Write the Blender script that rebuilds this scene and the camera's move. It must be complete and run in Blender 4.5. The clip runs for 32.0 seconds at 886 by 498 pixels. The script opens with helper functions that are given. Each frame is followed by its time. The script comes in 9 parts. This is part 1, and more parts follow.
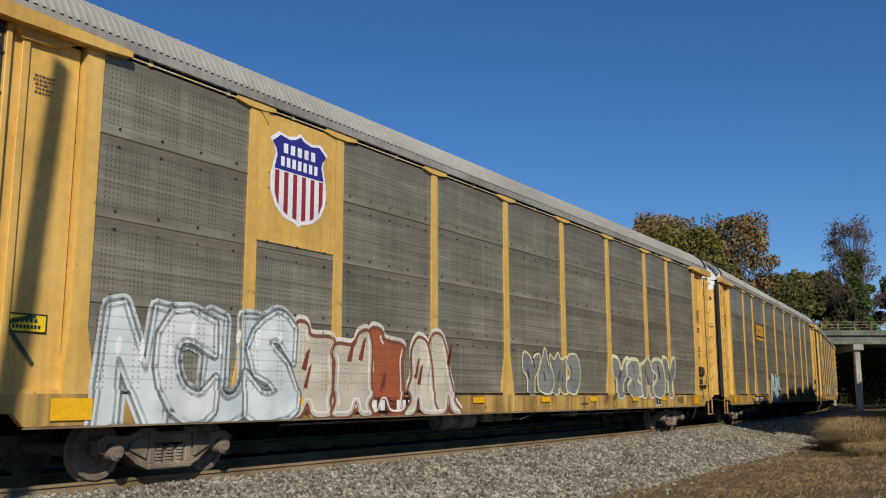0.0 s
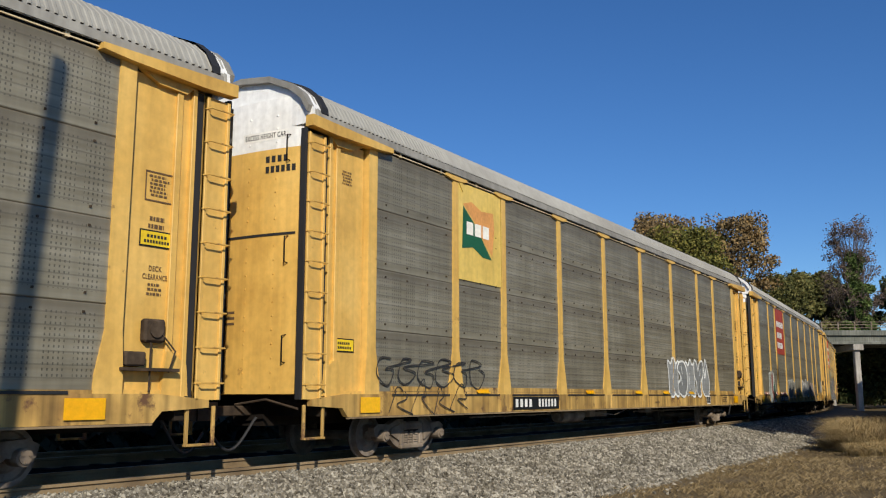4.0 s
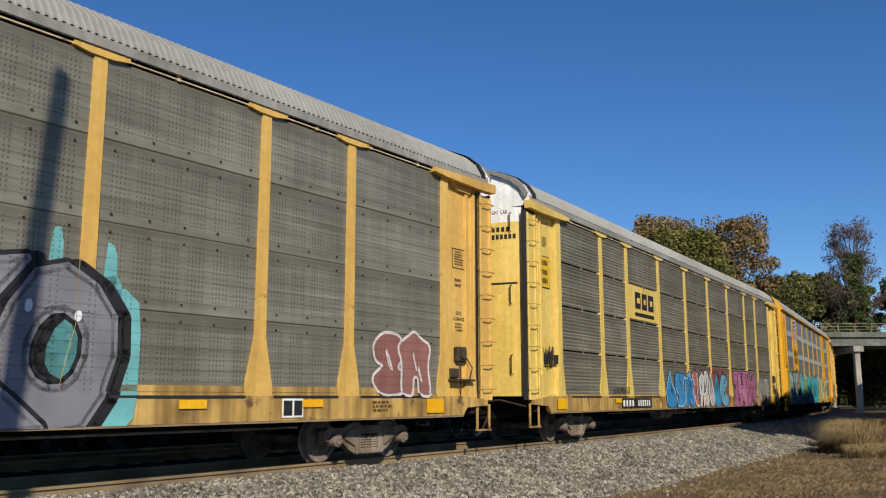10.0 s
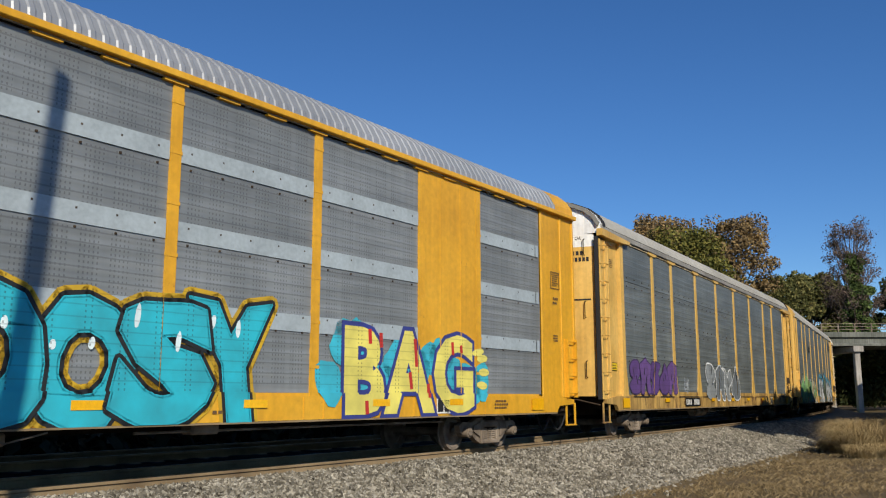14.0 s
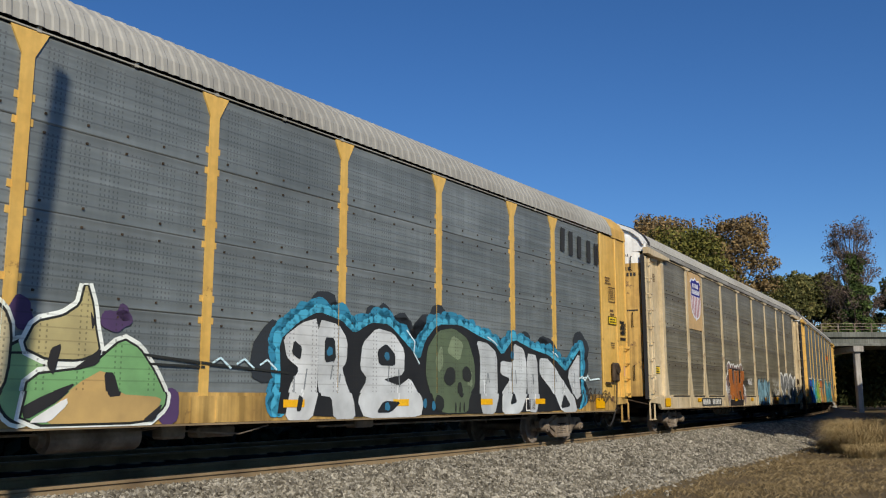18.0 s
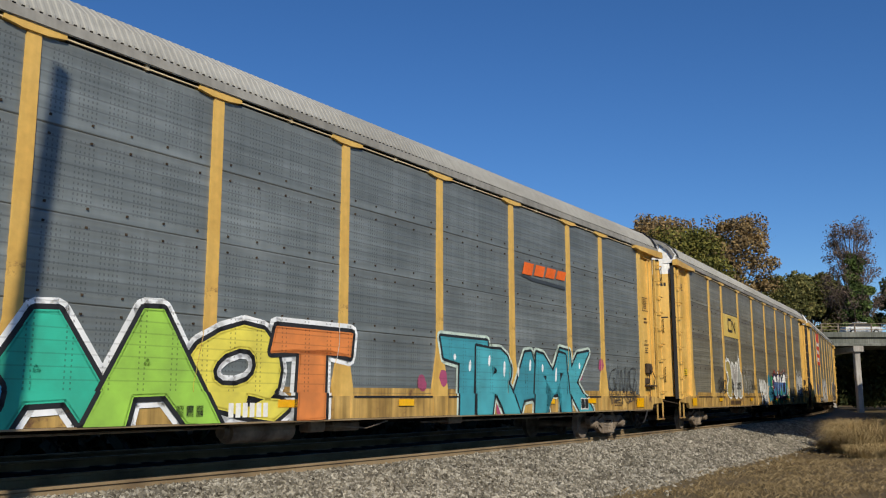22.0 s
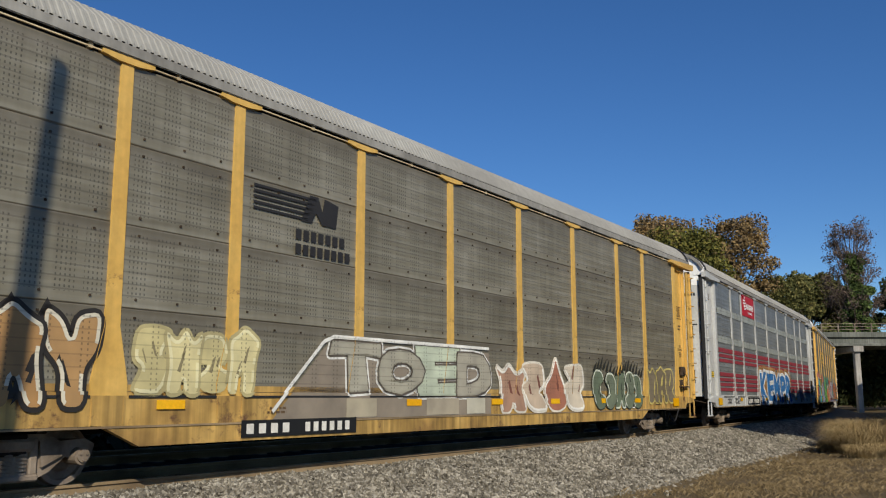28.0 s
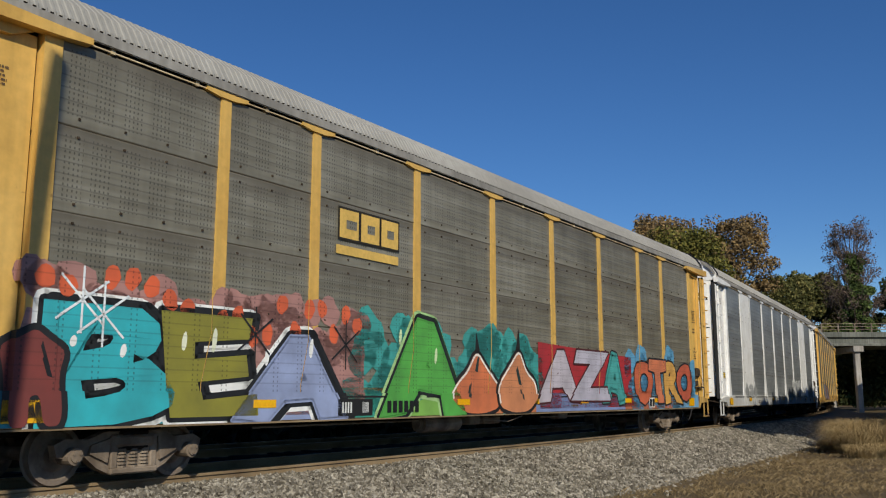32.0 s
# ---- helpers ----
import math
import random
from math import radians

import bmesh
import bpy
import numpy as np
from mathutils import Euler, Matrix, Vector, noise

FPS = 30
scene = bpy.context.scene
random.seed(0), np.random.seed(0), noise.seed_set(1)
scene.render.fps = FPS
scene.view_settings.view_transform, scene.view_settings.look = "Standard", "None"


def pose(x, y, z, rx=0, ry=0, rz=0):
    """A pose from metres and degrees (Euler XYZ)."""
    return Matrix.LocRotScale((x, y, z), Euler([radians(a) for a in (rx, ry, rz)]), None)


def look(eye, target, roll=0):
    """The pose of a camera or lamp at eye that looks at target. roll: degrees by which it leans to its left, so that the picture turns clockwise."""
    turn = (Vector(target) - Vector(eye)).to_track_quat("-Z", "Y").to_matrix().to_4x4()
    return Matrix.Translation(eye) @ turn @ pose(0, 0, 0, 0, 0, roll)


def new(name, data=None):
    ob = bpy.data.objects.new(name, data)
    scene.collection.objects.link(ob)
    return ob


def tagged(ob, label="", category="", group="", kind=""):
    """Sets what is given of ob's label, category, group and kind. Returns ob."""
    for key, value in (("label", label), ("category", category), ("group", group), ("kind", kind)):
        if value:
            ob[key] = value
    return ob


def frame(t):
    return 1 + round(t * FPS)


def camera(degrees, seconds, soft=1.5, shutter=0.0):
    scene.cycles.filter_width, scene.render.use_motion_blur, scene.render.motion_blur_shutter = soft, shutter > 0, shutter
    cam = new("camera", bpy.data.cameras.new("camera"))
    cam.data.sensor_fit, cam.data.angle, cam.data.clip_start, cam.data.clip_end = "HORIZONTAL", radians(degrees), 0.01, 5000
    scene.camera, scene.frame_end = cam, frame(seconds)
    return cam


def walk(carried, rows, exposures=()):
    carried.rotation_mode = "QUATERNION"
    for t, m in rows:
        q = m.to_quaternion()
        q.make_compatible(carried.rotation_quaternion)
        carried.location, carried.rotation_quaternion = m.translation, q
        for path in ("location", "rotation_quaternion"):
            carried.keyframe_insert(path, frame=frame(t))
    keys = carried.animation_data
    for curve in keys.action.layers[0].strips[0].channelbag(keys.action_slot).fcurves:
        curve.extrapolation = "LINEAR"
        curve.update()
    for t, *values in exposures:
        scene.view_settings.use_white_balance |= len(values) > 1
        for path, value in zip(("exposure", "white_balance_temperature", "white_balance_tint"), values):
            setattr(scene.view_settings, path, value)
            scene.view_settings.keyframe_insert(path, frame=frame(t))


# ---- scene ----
import functools

# ---------------------------------------------------------------- camera
EYE_Z = 1.055
cam = camera(52.8, 32.0, soft=1.15)
walk(cam, [(0, pose(0, 0, EYE_Z, 99.33, 0.05, 0)), (4.5, pose(0, 0, EYE_Z, 99.33, 0.05, 0)),
           (6.5, pose(0, 0, EYE_Z, 99.44, 0.05, 0)), (32, pose(0, 0, EYE_Z, 99.44, 0.05, 0))],
     exposures=[(t, e, 6150, 10) for t, e in ((0, 0.0), (1, 0.18), (2, 0.2), (3, 0.3), (4, 0.2), (7, 0.06), (8, 0.1), (9, 0.05), (10, 0.18), (11, 0.1), (12, 0.22), (13, 0.05), (14, 0.18), (17, 0.18), (18, 0.08), (19, 0.08), (20, 0.28), (21, 0.1), (23, 0.1), (24, 0.18), (25, 0.18), (28, 0.03), (30, 0.0), (32, -0.1))])

# ---------------------------------------------------------------- light
SUN_FROM = Vector((0.21, -0.96, 0.56)).normalized()
world = bpy.data.worlds.new("sky")
scene.world = world
world.use_nodes = True
sky = world.node_tree.nodes.new("ShaderNodeTexSky")
sky.sky_type = 'NISHITA'
sky.sun_disc = False
sky.sun_elevation = math.asin(SUN_FROM.z)
sky.sun_rotation = math.atan2(SUN_FROM.x, SUN_FROM.y)
sky.altitude = 2500
sky.air_density, sky.dust_density, sky.ozone_density = 1.3, 0.0, 6.0
world.node_tree.nodes["Background"].inputs["Strength"].default_value = 0.083
tone = world.node_tree.nodes.new("ShaderNodeHueSaturation")
tone.inputs["Saturation"].default_value = 1.13
tone.inputs["Hue"].default_value = 0.505
world.node_tree.links.new(sky.outputs["Color"], tone.inputs["Color"])
world.node_tree.links.new(tone.outputs["Color"], world.node_tree.nodes["Background"].inputs["Color"])
sun = new("sun", bpy.data.lights.new("sun", 'SUN'))
sun.data.energy, sun.data.angle, sun.data.color = 4.2, radians(0.6), (1.0, 0.895, 0.71)
sun.matrix_world = look(SUN_FROM * 50, (0, 0, 0))

# ---------------------------------------------------------------- the track's line
HEAD, CURVE, BEGIN, FINISH, OFFSET = radians(35.4), 0.0022, -2.3, 190.0, 10.97
DIR, NORM = Vector((math.sin(HEAD), math.cos(HEAD))), Vector((-math.cos(HEAD), math.sin(HEAD)))


def track(s, o=0.0):
    """The place and heading at s metres along the line and o metres to its far side."""
    u = min(max(s - BEGIN, 0.0), FINISH - BEGIN)
    a, b = math.sin(CURVE * u) / CURVE, (1 - math.cos(CURVE * u)) / CURVE
    h = CURVE * u
    base = NORM * (OFFSET + b) + DIR * ((min(s, BEGIN)) + a)
    t = DIR * math.cos(h) + NORM * math.sin(h)
    n = NORM * math.cos(h) - DIR * math.sin(h)
    base = base + t * max(s - FINISH, 0.0) + n * o
    return base, t, n


def travelled(t):
    return 12.8165 * t + 0.017889 * t * t


TRUCK = 10.06


def car_pose(s):
    p, q = track(s - TRUCK)[0], track(s + TRUCK)[0]
    m, d = (p + q) / 2, q - p
    return Matrix.Translation((m.x, m.y, 0)) @ Matrix.Rotation(math.atan2(d.y, d.x), 4, 'Z')


# ---------------------------------------------------------------- materials
def shader(name, rough=0.6, metal=0.0, spec=0.5):
    m = bpy.data.materials.new(name)
    m.use_nodes = True
    b = m.node_tree.nodes["Principled BSDF"]
    b.inputs["Roughness"].default_value = rough
    b.inputs["Metallic"].default_value = metal
    b.inputs["Specular IOR Level"].default_value = spec
    return m, m.node_tree.nodes, m.node_tree.links, b


def rgb(c):
    return (*c, 1.0)


def worn(name, base, dark=None, light=None, rough=0.6, metal=0.0, coarse=0.5, fine=12.0, streak=0.0, bump=0.15, rust=None, rust_amount=0.0, seed=0.0):
    """Paint, metal or stone: base colour, coarse stains, fine grain, upright streaks and rust spots."""
    m, N, L, b = shader(name, rough, metal)
    dark = dark or tuple(v * 0.7 for v in base)
    light = light or tuple(min(1.0, v * 1.15) for v in base)
    tc = N.new("ShaderNodeTexCoord")
    mp = N.new("ShaderNodeMapping")
    mp.inputs["Location"].default_value = (seed, seed * 0.7, seed * 1.3)
    L.new(tc.outputs["Object"], mp.inputs["Vector"])
    n1 = N.new("ShaderNodeTexNoise")
    n1.inputs["Scale"].default_value, n1.inputs["Detail"].default_value = coarse, 6
    L.new(mp.outputs["Vector"], n1.inputs["Vector"])
    r1 = N.new("ShaderNodeValToRGB")
    r1.color_ramp.elements[0].position, r1.color_ramp.elements[1].position = 0.3, 0.7
    r1.color_ramp.elements[0].color, r1.color_ramp.elements[1].color = rgb(dark), rgb(light)
    mid = r1.color_ramp.elements.new(0.5)
    mid.color = rgb(base)
    L.new(n1.outputs["Fac"], r1.inputs["Fac"])
    n2 = N.new("ShaderNodeTexNoise")
    n2.inputs["Scale"].default_value, n2.inputs["Detail"].default_value = fine, 4
    L.new(mp.outputs["Vector"], n2.inputs["Vector"])
    r2 = N.new("ShaderNodeMapRange")
    r2.inputs["To Min"].default_value, r2.inputs["To Max"].default_value = 0.78, 1.18
    L.new(n2.outputs["Fac"], r2.inputs["Value"])
    mx = N.new("ShaderNodeMix")
    mx.data_type, mx.blend_type = 'RGBA', 'MULTIPLY'
    mx.inputs["Factor"].default_value = 1.0
    L.new(r1.outputs["Color"], mx.inputs["A"])
    L.new(r2.outputs["Result"], mx.inputs["B"])
    out = mx.outputs["Result"]
    if streak:
        ms = N.new("ShaderNodeMapping")
        ms.inputs["Scale"].default_value = (5.0, 5.0, 0.25)
        L.new(mp.outputs["Vector"], ms.inputs["Vector"])
        n3 = N.new("ShaderNodeTexNoise")
        n3.inputs["Scale"].default_value, n3.inputs["Detail"].default_value = 1.5, 3
        L.new(ms.outputs["Vector"], n3.inputs["Vector"])
        r3 = N.new("ShaderNodeMapRange")
        r3.inputs["From Min"].default_value, r3.inputs["From Max"].default_value = 0.35, 0.65
        r3.inputs["To Min"].default_value, r3.inputs["To Max"].default_value = 1 - streak, 1.0
        L.new(n3.outputs["Fac"], r3.inputs["Value"])
        m3 = N.new("ShaderNodeMix")
        m3.data_type, m3.blend_type = 'RGBA', 'MULTIPLY'
        m3.inputs["Factor"].default_value = 1.0
        L.new(out, m3.inputs["A"])
        L.new(r3.outputs["Result"], m3.inputs["B"])
        out = m3.outputs["Result"]
    if rust:
        n4 = N.new("ShaderNodeTexNoise")
        n4.inputs["Scale"].default_value, n4.inputs["Detail"].default_value, n4.inputs["Roughness"].default_value = 1.7, 8, 0.7
        L.new(mp.outputs["Vector"], n4.inputs["Vector"])
        r4 = N.new("ShaderNodeMapRange")
        r4.inputs["From Min"].default_value, r4.inputs["From Max"].default_value = 0.66 - rust_amount, 0.74 - rust_amount
        L.new(n4.outputs["Fac"], r4.inputs["Value"])
        m4 = N.new("ShaderNodeMix")
        m4.data_type = 'RGBA'
        L.new(r4.outputs["Result"], m4.inputs["Factor"])
        L.new(out, m4.inputs["A"])
        m4.inputs["B"].default_value = rgb(rust)
        out = m4.outputs["Result"]
    L.new(out, b.inputs["Base Color"])
    if bump:
        bp = N.new("ShaderNodeBump")
        bp.inputs["Strength"].default_value, bp.inputs["Distance"].default_value = bump, 0.02
        L.new(n2.outputs["Fac"], bp.inputs["Height"])
        L.new(bp.outputs["Normal"], b.inputs["Normal"])
    return m


def screen_steel(name, base, dark, light, seed=0.0, holes=0.62, vary=0.10, grime=0.42):
    """Galvanised side screen: dull steel, rows of small punched holes, upright grime and a tone of its own on every sheet."""
    m, N, L, b = shader(name, 0.48, 0.3, 0.6)
    tc = N.new("ShaderNodeTexCoord")
    sp = N.new("ShaderNodeSeparateXYZ")
    L.new(tc.outputs["Object"], sp.inputs["Vector"])

    def calc(op, a, c=None):
        n = N.new("ShaderNodeMath")
        n.operation = op
        for i, v in enumerate((a, c)):
            if v is None:
                continue
            if isinstance(v, (int, float)):
                n.inputs[i].default_value = v
            else:
                L.new(v, n.inputs[i])
        return n.outputs[0]

    def comb(v, period, width):
        f = calc('FRACT', calc('DIVIDE', v, period))
        return calc('LESS_THAN', calc('ABSOLUTE', calc('SUBTRACT', f, 0.5)), width / period / 2)

    # columns of holes, in bundles of three, and the rows in which they stand
    col = calc('MULTIPLY', comb(sp.outputs["X"], 0.062, 0.020), comb(sp.outputs["X"], 0.42, 0.30))
    row = comb(sp.outputs["Z"], 0.066, 0.030)
    band = comb(calc('SUBTRACT', sp.outputs["Z"], 1.11), 1.05, 0.80)
    hole = calc('MULTIPLY', calc('MULTIPLY', calc('MULTIPLY', col, row), band), holes)
    groove = calc('MULTIPLY', comb(calc('SUBTRACT', sp.outputs["Z"], 1.035), 0.1498, 0.020), 0.30)
    hole = calc('MAXIMUM', hole, groove)
    info = N.new("ShaderNodeObjectInfo")
    wn = N.new("ShaderNodeTexWhiteNoise")
    wn.noise_dimensions = '2D'
    cx = N.new("ShaderNodeCombineXYZ")
    L.new(info.outputs["Random"], cx.inputs["X"])
    L.new(calc('FLOOR', calc('DIVIDE', calc('SUBTRACT', sp.outputs["Z"], 1.1), 1.05)), cx.inputs["Y"])
    L.new(cx.outputs["Vector"], wn.inputs["Vector"])
    mp = N.new("ShaderNodeMapping")
    ad = N.new("ShaderNodeVectorMath")
    ad.operation = 'SCALE'
    ad.inputs[0].default_value = (37.0, 11.0, 23.0)
    L.new(info.outputs["Random"], ad.inputs["Scale"])
    L.new(tc.outputs["Object"], mp.inputs["Vector"])
    L.new(ad.outputs["Vector"], mp.inputs["Location"])
    n1 = N.new("ShaderNodeTexNoise")
    n1.inputs["Scale"].default_value, n1.inputs["Detail"].default_value = 0.9, 5
    L.new(mp.outputs["Vector"], n1.inputs["Vector"])
    ms = N.new("ShaderNodeMapping")
    ms.inputs["Scale"].default_value = (7.0, 7.0, 0.38)
    L.new(mp.outputs["Vector"], ms.inputs["Vector"])
    n2 = N.new("ShaderNodeTexNoise")
    n2.inputs["Scale"].default_value, n2.inputs["Detail"].default_value = 1.3, 4
    L.new(ms.outputs["Vector"], n2.inputs["Vector"])
    mh = N.new("ShaderNodeMapping")
    mh.inputs["Scale"].default_value = (0.5, 0.5, 9.0)
    L.new(mp.outputs["Vector"], mh.inputs["Vector"])
    n5 = N.new("ShaderNodeTexNoise")
    n5.inputs["Scale"].default_value, n5.inputs["Detail"].default_value = 1.0, 3
    L.new(mh.outputs["Vector"], n5.inputs["Vector"])
    tone = calc('ADD', calc('ADD', calc('MULTIPLY', n1.outputs["Fac"], 0.6), calc('MULTIPLY', n2.outputs["Fac"], 0.22)),
                calc('ADD', calc('MULTIPLY', n5.outputs["Fac"], 0.55), calc('MULTIPLY', wn.outputs["Value"], vary)))
    rp = N.new("ShaderNodeValToRGB")
    rp.color_ramp.elements[0].position, rp.color_ramp.elements[1].position = 0.5, 0.98
    rp.color_ramp.elements[0].color, rp.color_ramp.elements[1].color = rgb(dark), rgb(light)
    e = rp.color_ramp.elements.new(0.74)
    e.color = rgb(base)
    L.new(tone, rp.inputs["Fac"])
    mx = N.new("ShaderNodeMix")
    mx.data_type = 'RGBA'
    L.new(hole, mx.inputs["Factor"])
    L.new(rp.outputs["Color"], mx.inputs["A"])
    mx.inputs["B"].default_value = (0.02, 0.018, 0.016, 1)
    # rust spots along the sheets' edges
    n4 = N.new("ShaderNodeTexNoise")
    n4.inputs["Scale"].default_value, n4.inputs["Detail"].default_value, n4.inputs["Roughness"].default_value = 2.3, 8, 0.75
    L.new(mp.outputs["Vector"], n4.inputs["Vector"])
    r4 = N.new("ShaderNodeMapRange")
    r4.inputs["From Min"].default_value, r4.inputs["From Max"].default_value = 0.66, 0.78
    L.new(n4.outputs["Fac"], r4.inputs["Value"])
    m4 = N.new("ShaderNodeMix")
    m4.data_type = 'RGBA'
    # grime that hangs under each sheet's lap, with a ragged edge
    mg = N.new("ShaderNodeMapping")
    mg.inputs["Scale"].default_value = (2.2, 2.2, 0.5)
    L.new(mp.outputs["Vector"], mg.inputs["Vector"])
    n6 = N.new("ShaderNodeTexNoise")
    n6.inputs["Scale"].default_value, n6.inputs["Detail"].default_value, n6.inputs["Roughness"].default_value = 1.6, 6, 0.7
    L.new(mg.outputs["Vector"], n6.inputs["Vector"])
    lap = calc('FRACT', calc('DIVIDE', calc('SUBTRACT', sp.outputs["Z"], 1.11), 1.05))
    r6 = N.new("ShaderNodeMapRange")
    r6.inputs["From Min"].default_value, r6.inputs["From Max"].default_value = 0.92, 1.12
    L.new(calc('ADD', lap, calc('MULTIPLY', n6.outputs["Fac"], 0.42)), r6.inputs["Value"])
    m6 = N.new("ShaderNodeMix")
    m6.data_type = 'RGBA'
    L.new(calc('MULTIPLY', r6.outputs["Result"], grime), m6.inputs["Factor"])
    L.new(mx.outputs["Result"], m6.inputs["A"])
    m6.inputs["B"].default_value = (0.10, 0.078, 0.055, 1)
    L.new(r4.outputs["Result"], m4.inputs["Factor"])
    L.new(m6.outputs["Result"], m4.inputs["A"])
    m4.inputs["B"].default_value = (0.12, 0.06, 0.03, 1)
    L.new(m4.outputs["Result"], b.inputs["Base Color"])
    return m


YELLOW = worn("pale yellow paint", (0.70, 0.428, 0.10), (0.55, 0.322, 0.07), (0.78, 0.505, 0.14), 0.5, coarse=0.7, fine=9, streak=0.14, bump=0.06, rust=(0.16, 0.07, 0.03), rust_amount=0.02)
YELLOW_OLD = worn("dusty yellow paint", (0.56, 0.345, 0.092), (0.32, 0.185, 0.055), (0.68, 0.435, 0.13), 0.65, coarse=1.3, fine=7, streak=0.5, bump=0.08, rust=(0.13, 0.065, 0.03), rust_amount=0.09)
YELLOW_NEW = worn("deep yellow paint", (0.74, 0.38, 0.02), (0.64, 0.32, 0.015), (0.80, 0.43, 0.03), 0.4, coarse=0.6, fine=9, streak=0.1, bump=0.04, rust=(0.25, 0.11, 0.03), rust_amount=0.0)
YELLOW_CREAM = worn("cream yellow paint", (0.76, 0.54, 0.125), (0.64, 0.44, 0.095), (0.82, 0.60, 0.17), 0.5, coarse=0.7, fine=9, streak=0.14, bump=0.06, rust=(0.16, 0.07, 0.03), rust_amount=0.02)
PALE = worn("pale tan paint", (0.64, 0.51, 0.31), (0.48, 0.37, 0.22), (0.72, 0.60, 0.40), 0.55, coarse=0.8, fine=9, streak=0.2, bump=0.06, rust=(0.20, 0.10, 0.05), rust_amount=0.05)
BRIGHT = worn("bright yellow patch paint", (0.85, 0.43, 0.0), (0.8, 0.38, 0.0), (0.9, 0.5, 0.01), 0.35, fine=20, bump=0.0)
GREYPAINT = worn("light grey paint", (0.55, 0.55, 0.53), (0.42, 0.42, 0.40), (0.64, 0.64, 0.62), 0.5, streak=0.15, bump=0.05, rust=(0.2, 0.1, 0.05), rust_amount=0.0)
WHITE = worn("white paint", (0.86, 0.86, 0.84), (0.76, 0.75, 0.72), (0.91, 0.91, 0.90), 0.5, coarse=1.3, fine=10, streak=0.12, bump=0.05, rust=(0.35, 0.22, 0.12), rust_amount=0.03)
SCREEN_BROWN = screen_steel("weathered steel screen", (0.262, 0.236, 0.168), (0.168, 0.147, 0.10), (0.385, 0.352, 0.268))
SCREEN_GREY = screen_steel("grey steel screen", (0.250, 0.231, 0.170), (0.162, 0.146, 0.105), (0.365, 0.342, 0.267), 3.0)
SCREEN_BLUE = screen_steel("blue grey steel screen", (0.20, 0.222, 0.218), (0.135, 0.152, 0.15), (0.30, 0.328, 0.322), 5.0, 0.45, 0.08, 0.12)
SCREEN_PALE = screen_steel("pale steel screen", (0.245, 0.26, 0.26), (0.175, 0.187, 0.19), (0.34, 0.356, 0.358), 7.0, 0.42, 0.15, 0.15)
ROOF = worn("galvanised roof steel", (0.345, 0.332, 0.295), (0.28, 0.268, 0.238), (0.40, 0.388, 0.35), 0.75, 0.0, coarse=0.25, fine=5, streak=0.08, bump=0.03)
ROOF_NEW = worn("bright roof steel", (0.40, 0.41, 0.42), (0.30, 0.31, 0.32), (0.5, 0.51, 0.52), 0.45, 0.4, coarse=0.3, fine=5, bump=0.03)
WEATHERED = worn("weathered galvanised strip", (0.32, 0.305, 0.27), (0.24, 0.228, 0.20), (0.39, 0.375, 0.335), 0.7, 0.1, coarse=0.8, fine=8, streak=0.2, bump=0.04)
RUBBER = worn("black rubber", (0.018, 0.018, 0.02), rough=0.7, bump=0.1)
IRON = worn("dusty brown cast iron", (0.20, 0.158, 0.118), (0.09, 0.07, 0.052), (0.29, 0.235, 0.18), 0.85, coarse=2.5, fine=18, bump=0.3)
# Set near black so the shade beneath the cars is in the colour.
UNDER = worn("underframe paint darkened for shade", (0.016, 0.012, 0.009), (0.009, 0.007, 0.006), (0.03, 0.023, 0.017), 0.8, coarse=1.5, fine=14, bump=0.2)
WHEEL = worn("dusty wheel steel", (0.20, 0.16, 0.125), (0.12, 0.095, 0.075), (0.28, 0.23, 0.18), 0.75, 0.1, coarse=4, fine=22, bump=0.15)
DARKIRON = worn("sooty brown iron", (0.06, 0.043, 0.03), (0.03, 0.022, 0.016), (0.11, 0.08, 0.055), 0.85, coarse=4, fine=18, bump=0.3)
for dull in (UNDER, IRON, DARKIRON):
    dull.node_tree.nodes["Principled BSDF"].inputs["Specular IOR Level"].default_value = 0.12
TREAD = worn("polished wheel tread", (0.35, 0.33, 0.31), rough=0.3, metal=0.9, bump=0.02)
BLACK = worn("black stencil paint", (0.02, 0.02, 0.02), rough=0.6, bump=0.0)
BROWNINK = worn("faded brown stencil paint", (0.12, 0.07, 0.03), rough=0.7, bump=0.0)
RAILRUST = worn("rusty rail steel", (0.25, 0.178, 0.095), (0.16, 0.11, 0.06), (0.33, 0.24, 0.135), 0.9, coarse=1.2, fine=25, bump=0.25)
RAILTOP = worn("worn rail head", (0.40, 0.36, 0.32), (0.3, 0.26, 0.22), (0.5, 0.46, 0.42), 0.35, 0.85, fine=30, bump=0.03)
CONCRETE_OLD = worn("mossy dark concrete", (0.15, 0.155, 0.13), (0.09, 0.095, 0.08), (0.21, 0.21, 0.18), 0.9, coarse=0.5, fine=6, streak=0.4, bump=0.2)
CONCRETE = worn("pale concrete", (0.36, 0.33, 0.29), (0.25, 0.23, 0.20), (0.44, 0.41, 0.37), 0.85, coarse=0.5, fine=6, streak=0.3, bump=0.2)
TIMBER = worn("creosoted timber", (0.07, 0.05, 0.038), (0.04, 0.03, 0.024), (0.12, 0.09, 0.07), 0.85, coarse=2, fine=20, bump=0.4)
BARK = worn("grey brown bark", (0.10, 0.075, 0.055), (0.05, 0.038, 0.03), (0.16, 0.125, 0.095), 0.9, coarse=3, fine=14, bump=0.5)


def plain(name, c, rough=0.55):
    return worn(name, c, tuple(v * 0.84 for v in c), tuple(min(1, v * 1.1) for v in c), rough, coarse=2.0, fine=16, bump=0.03)


PAINTS = {}


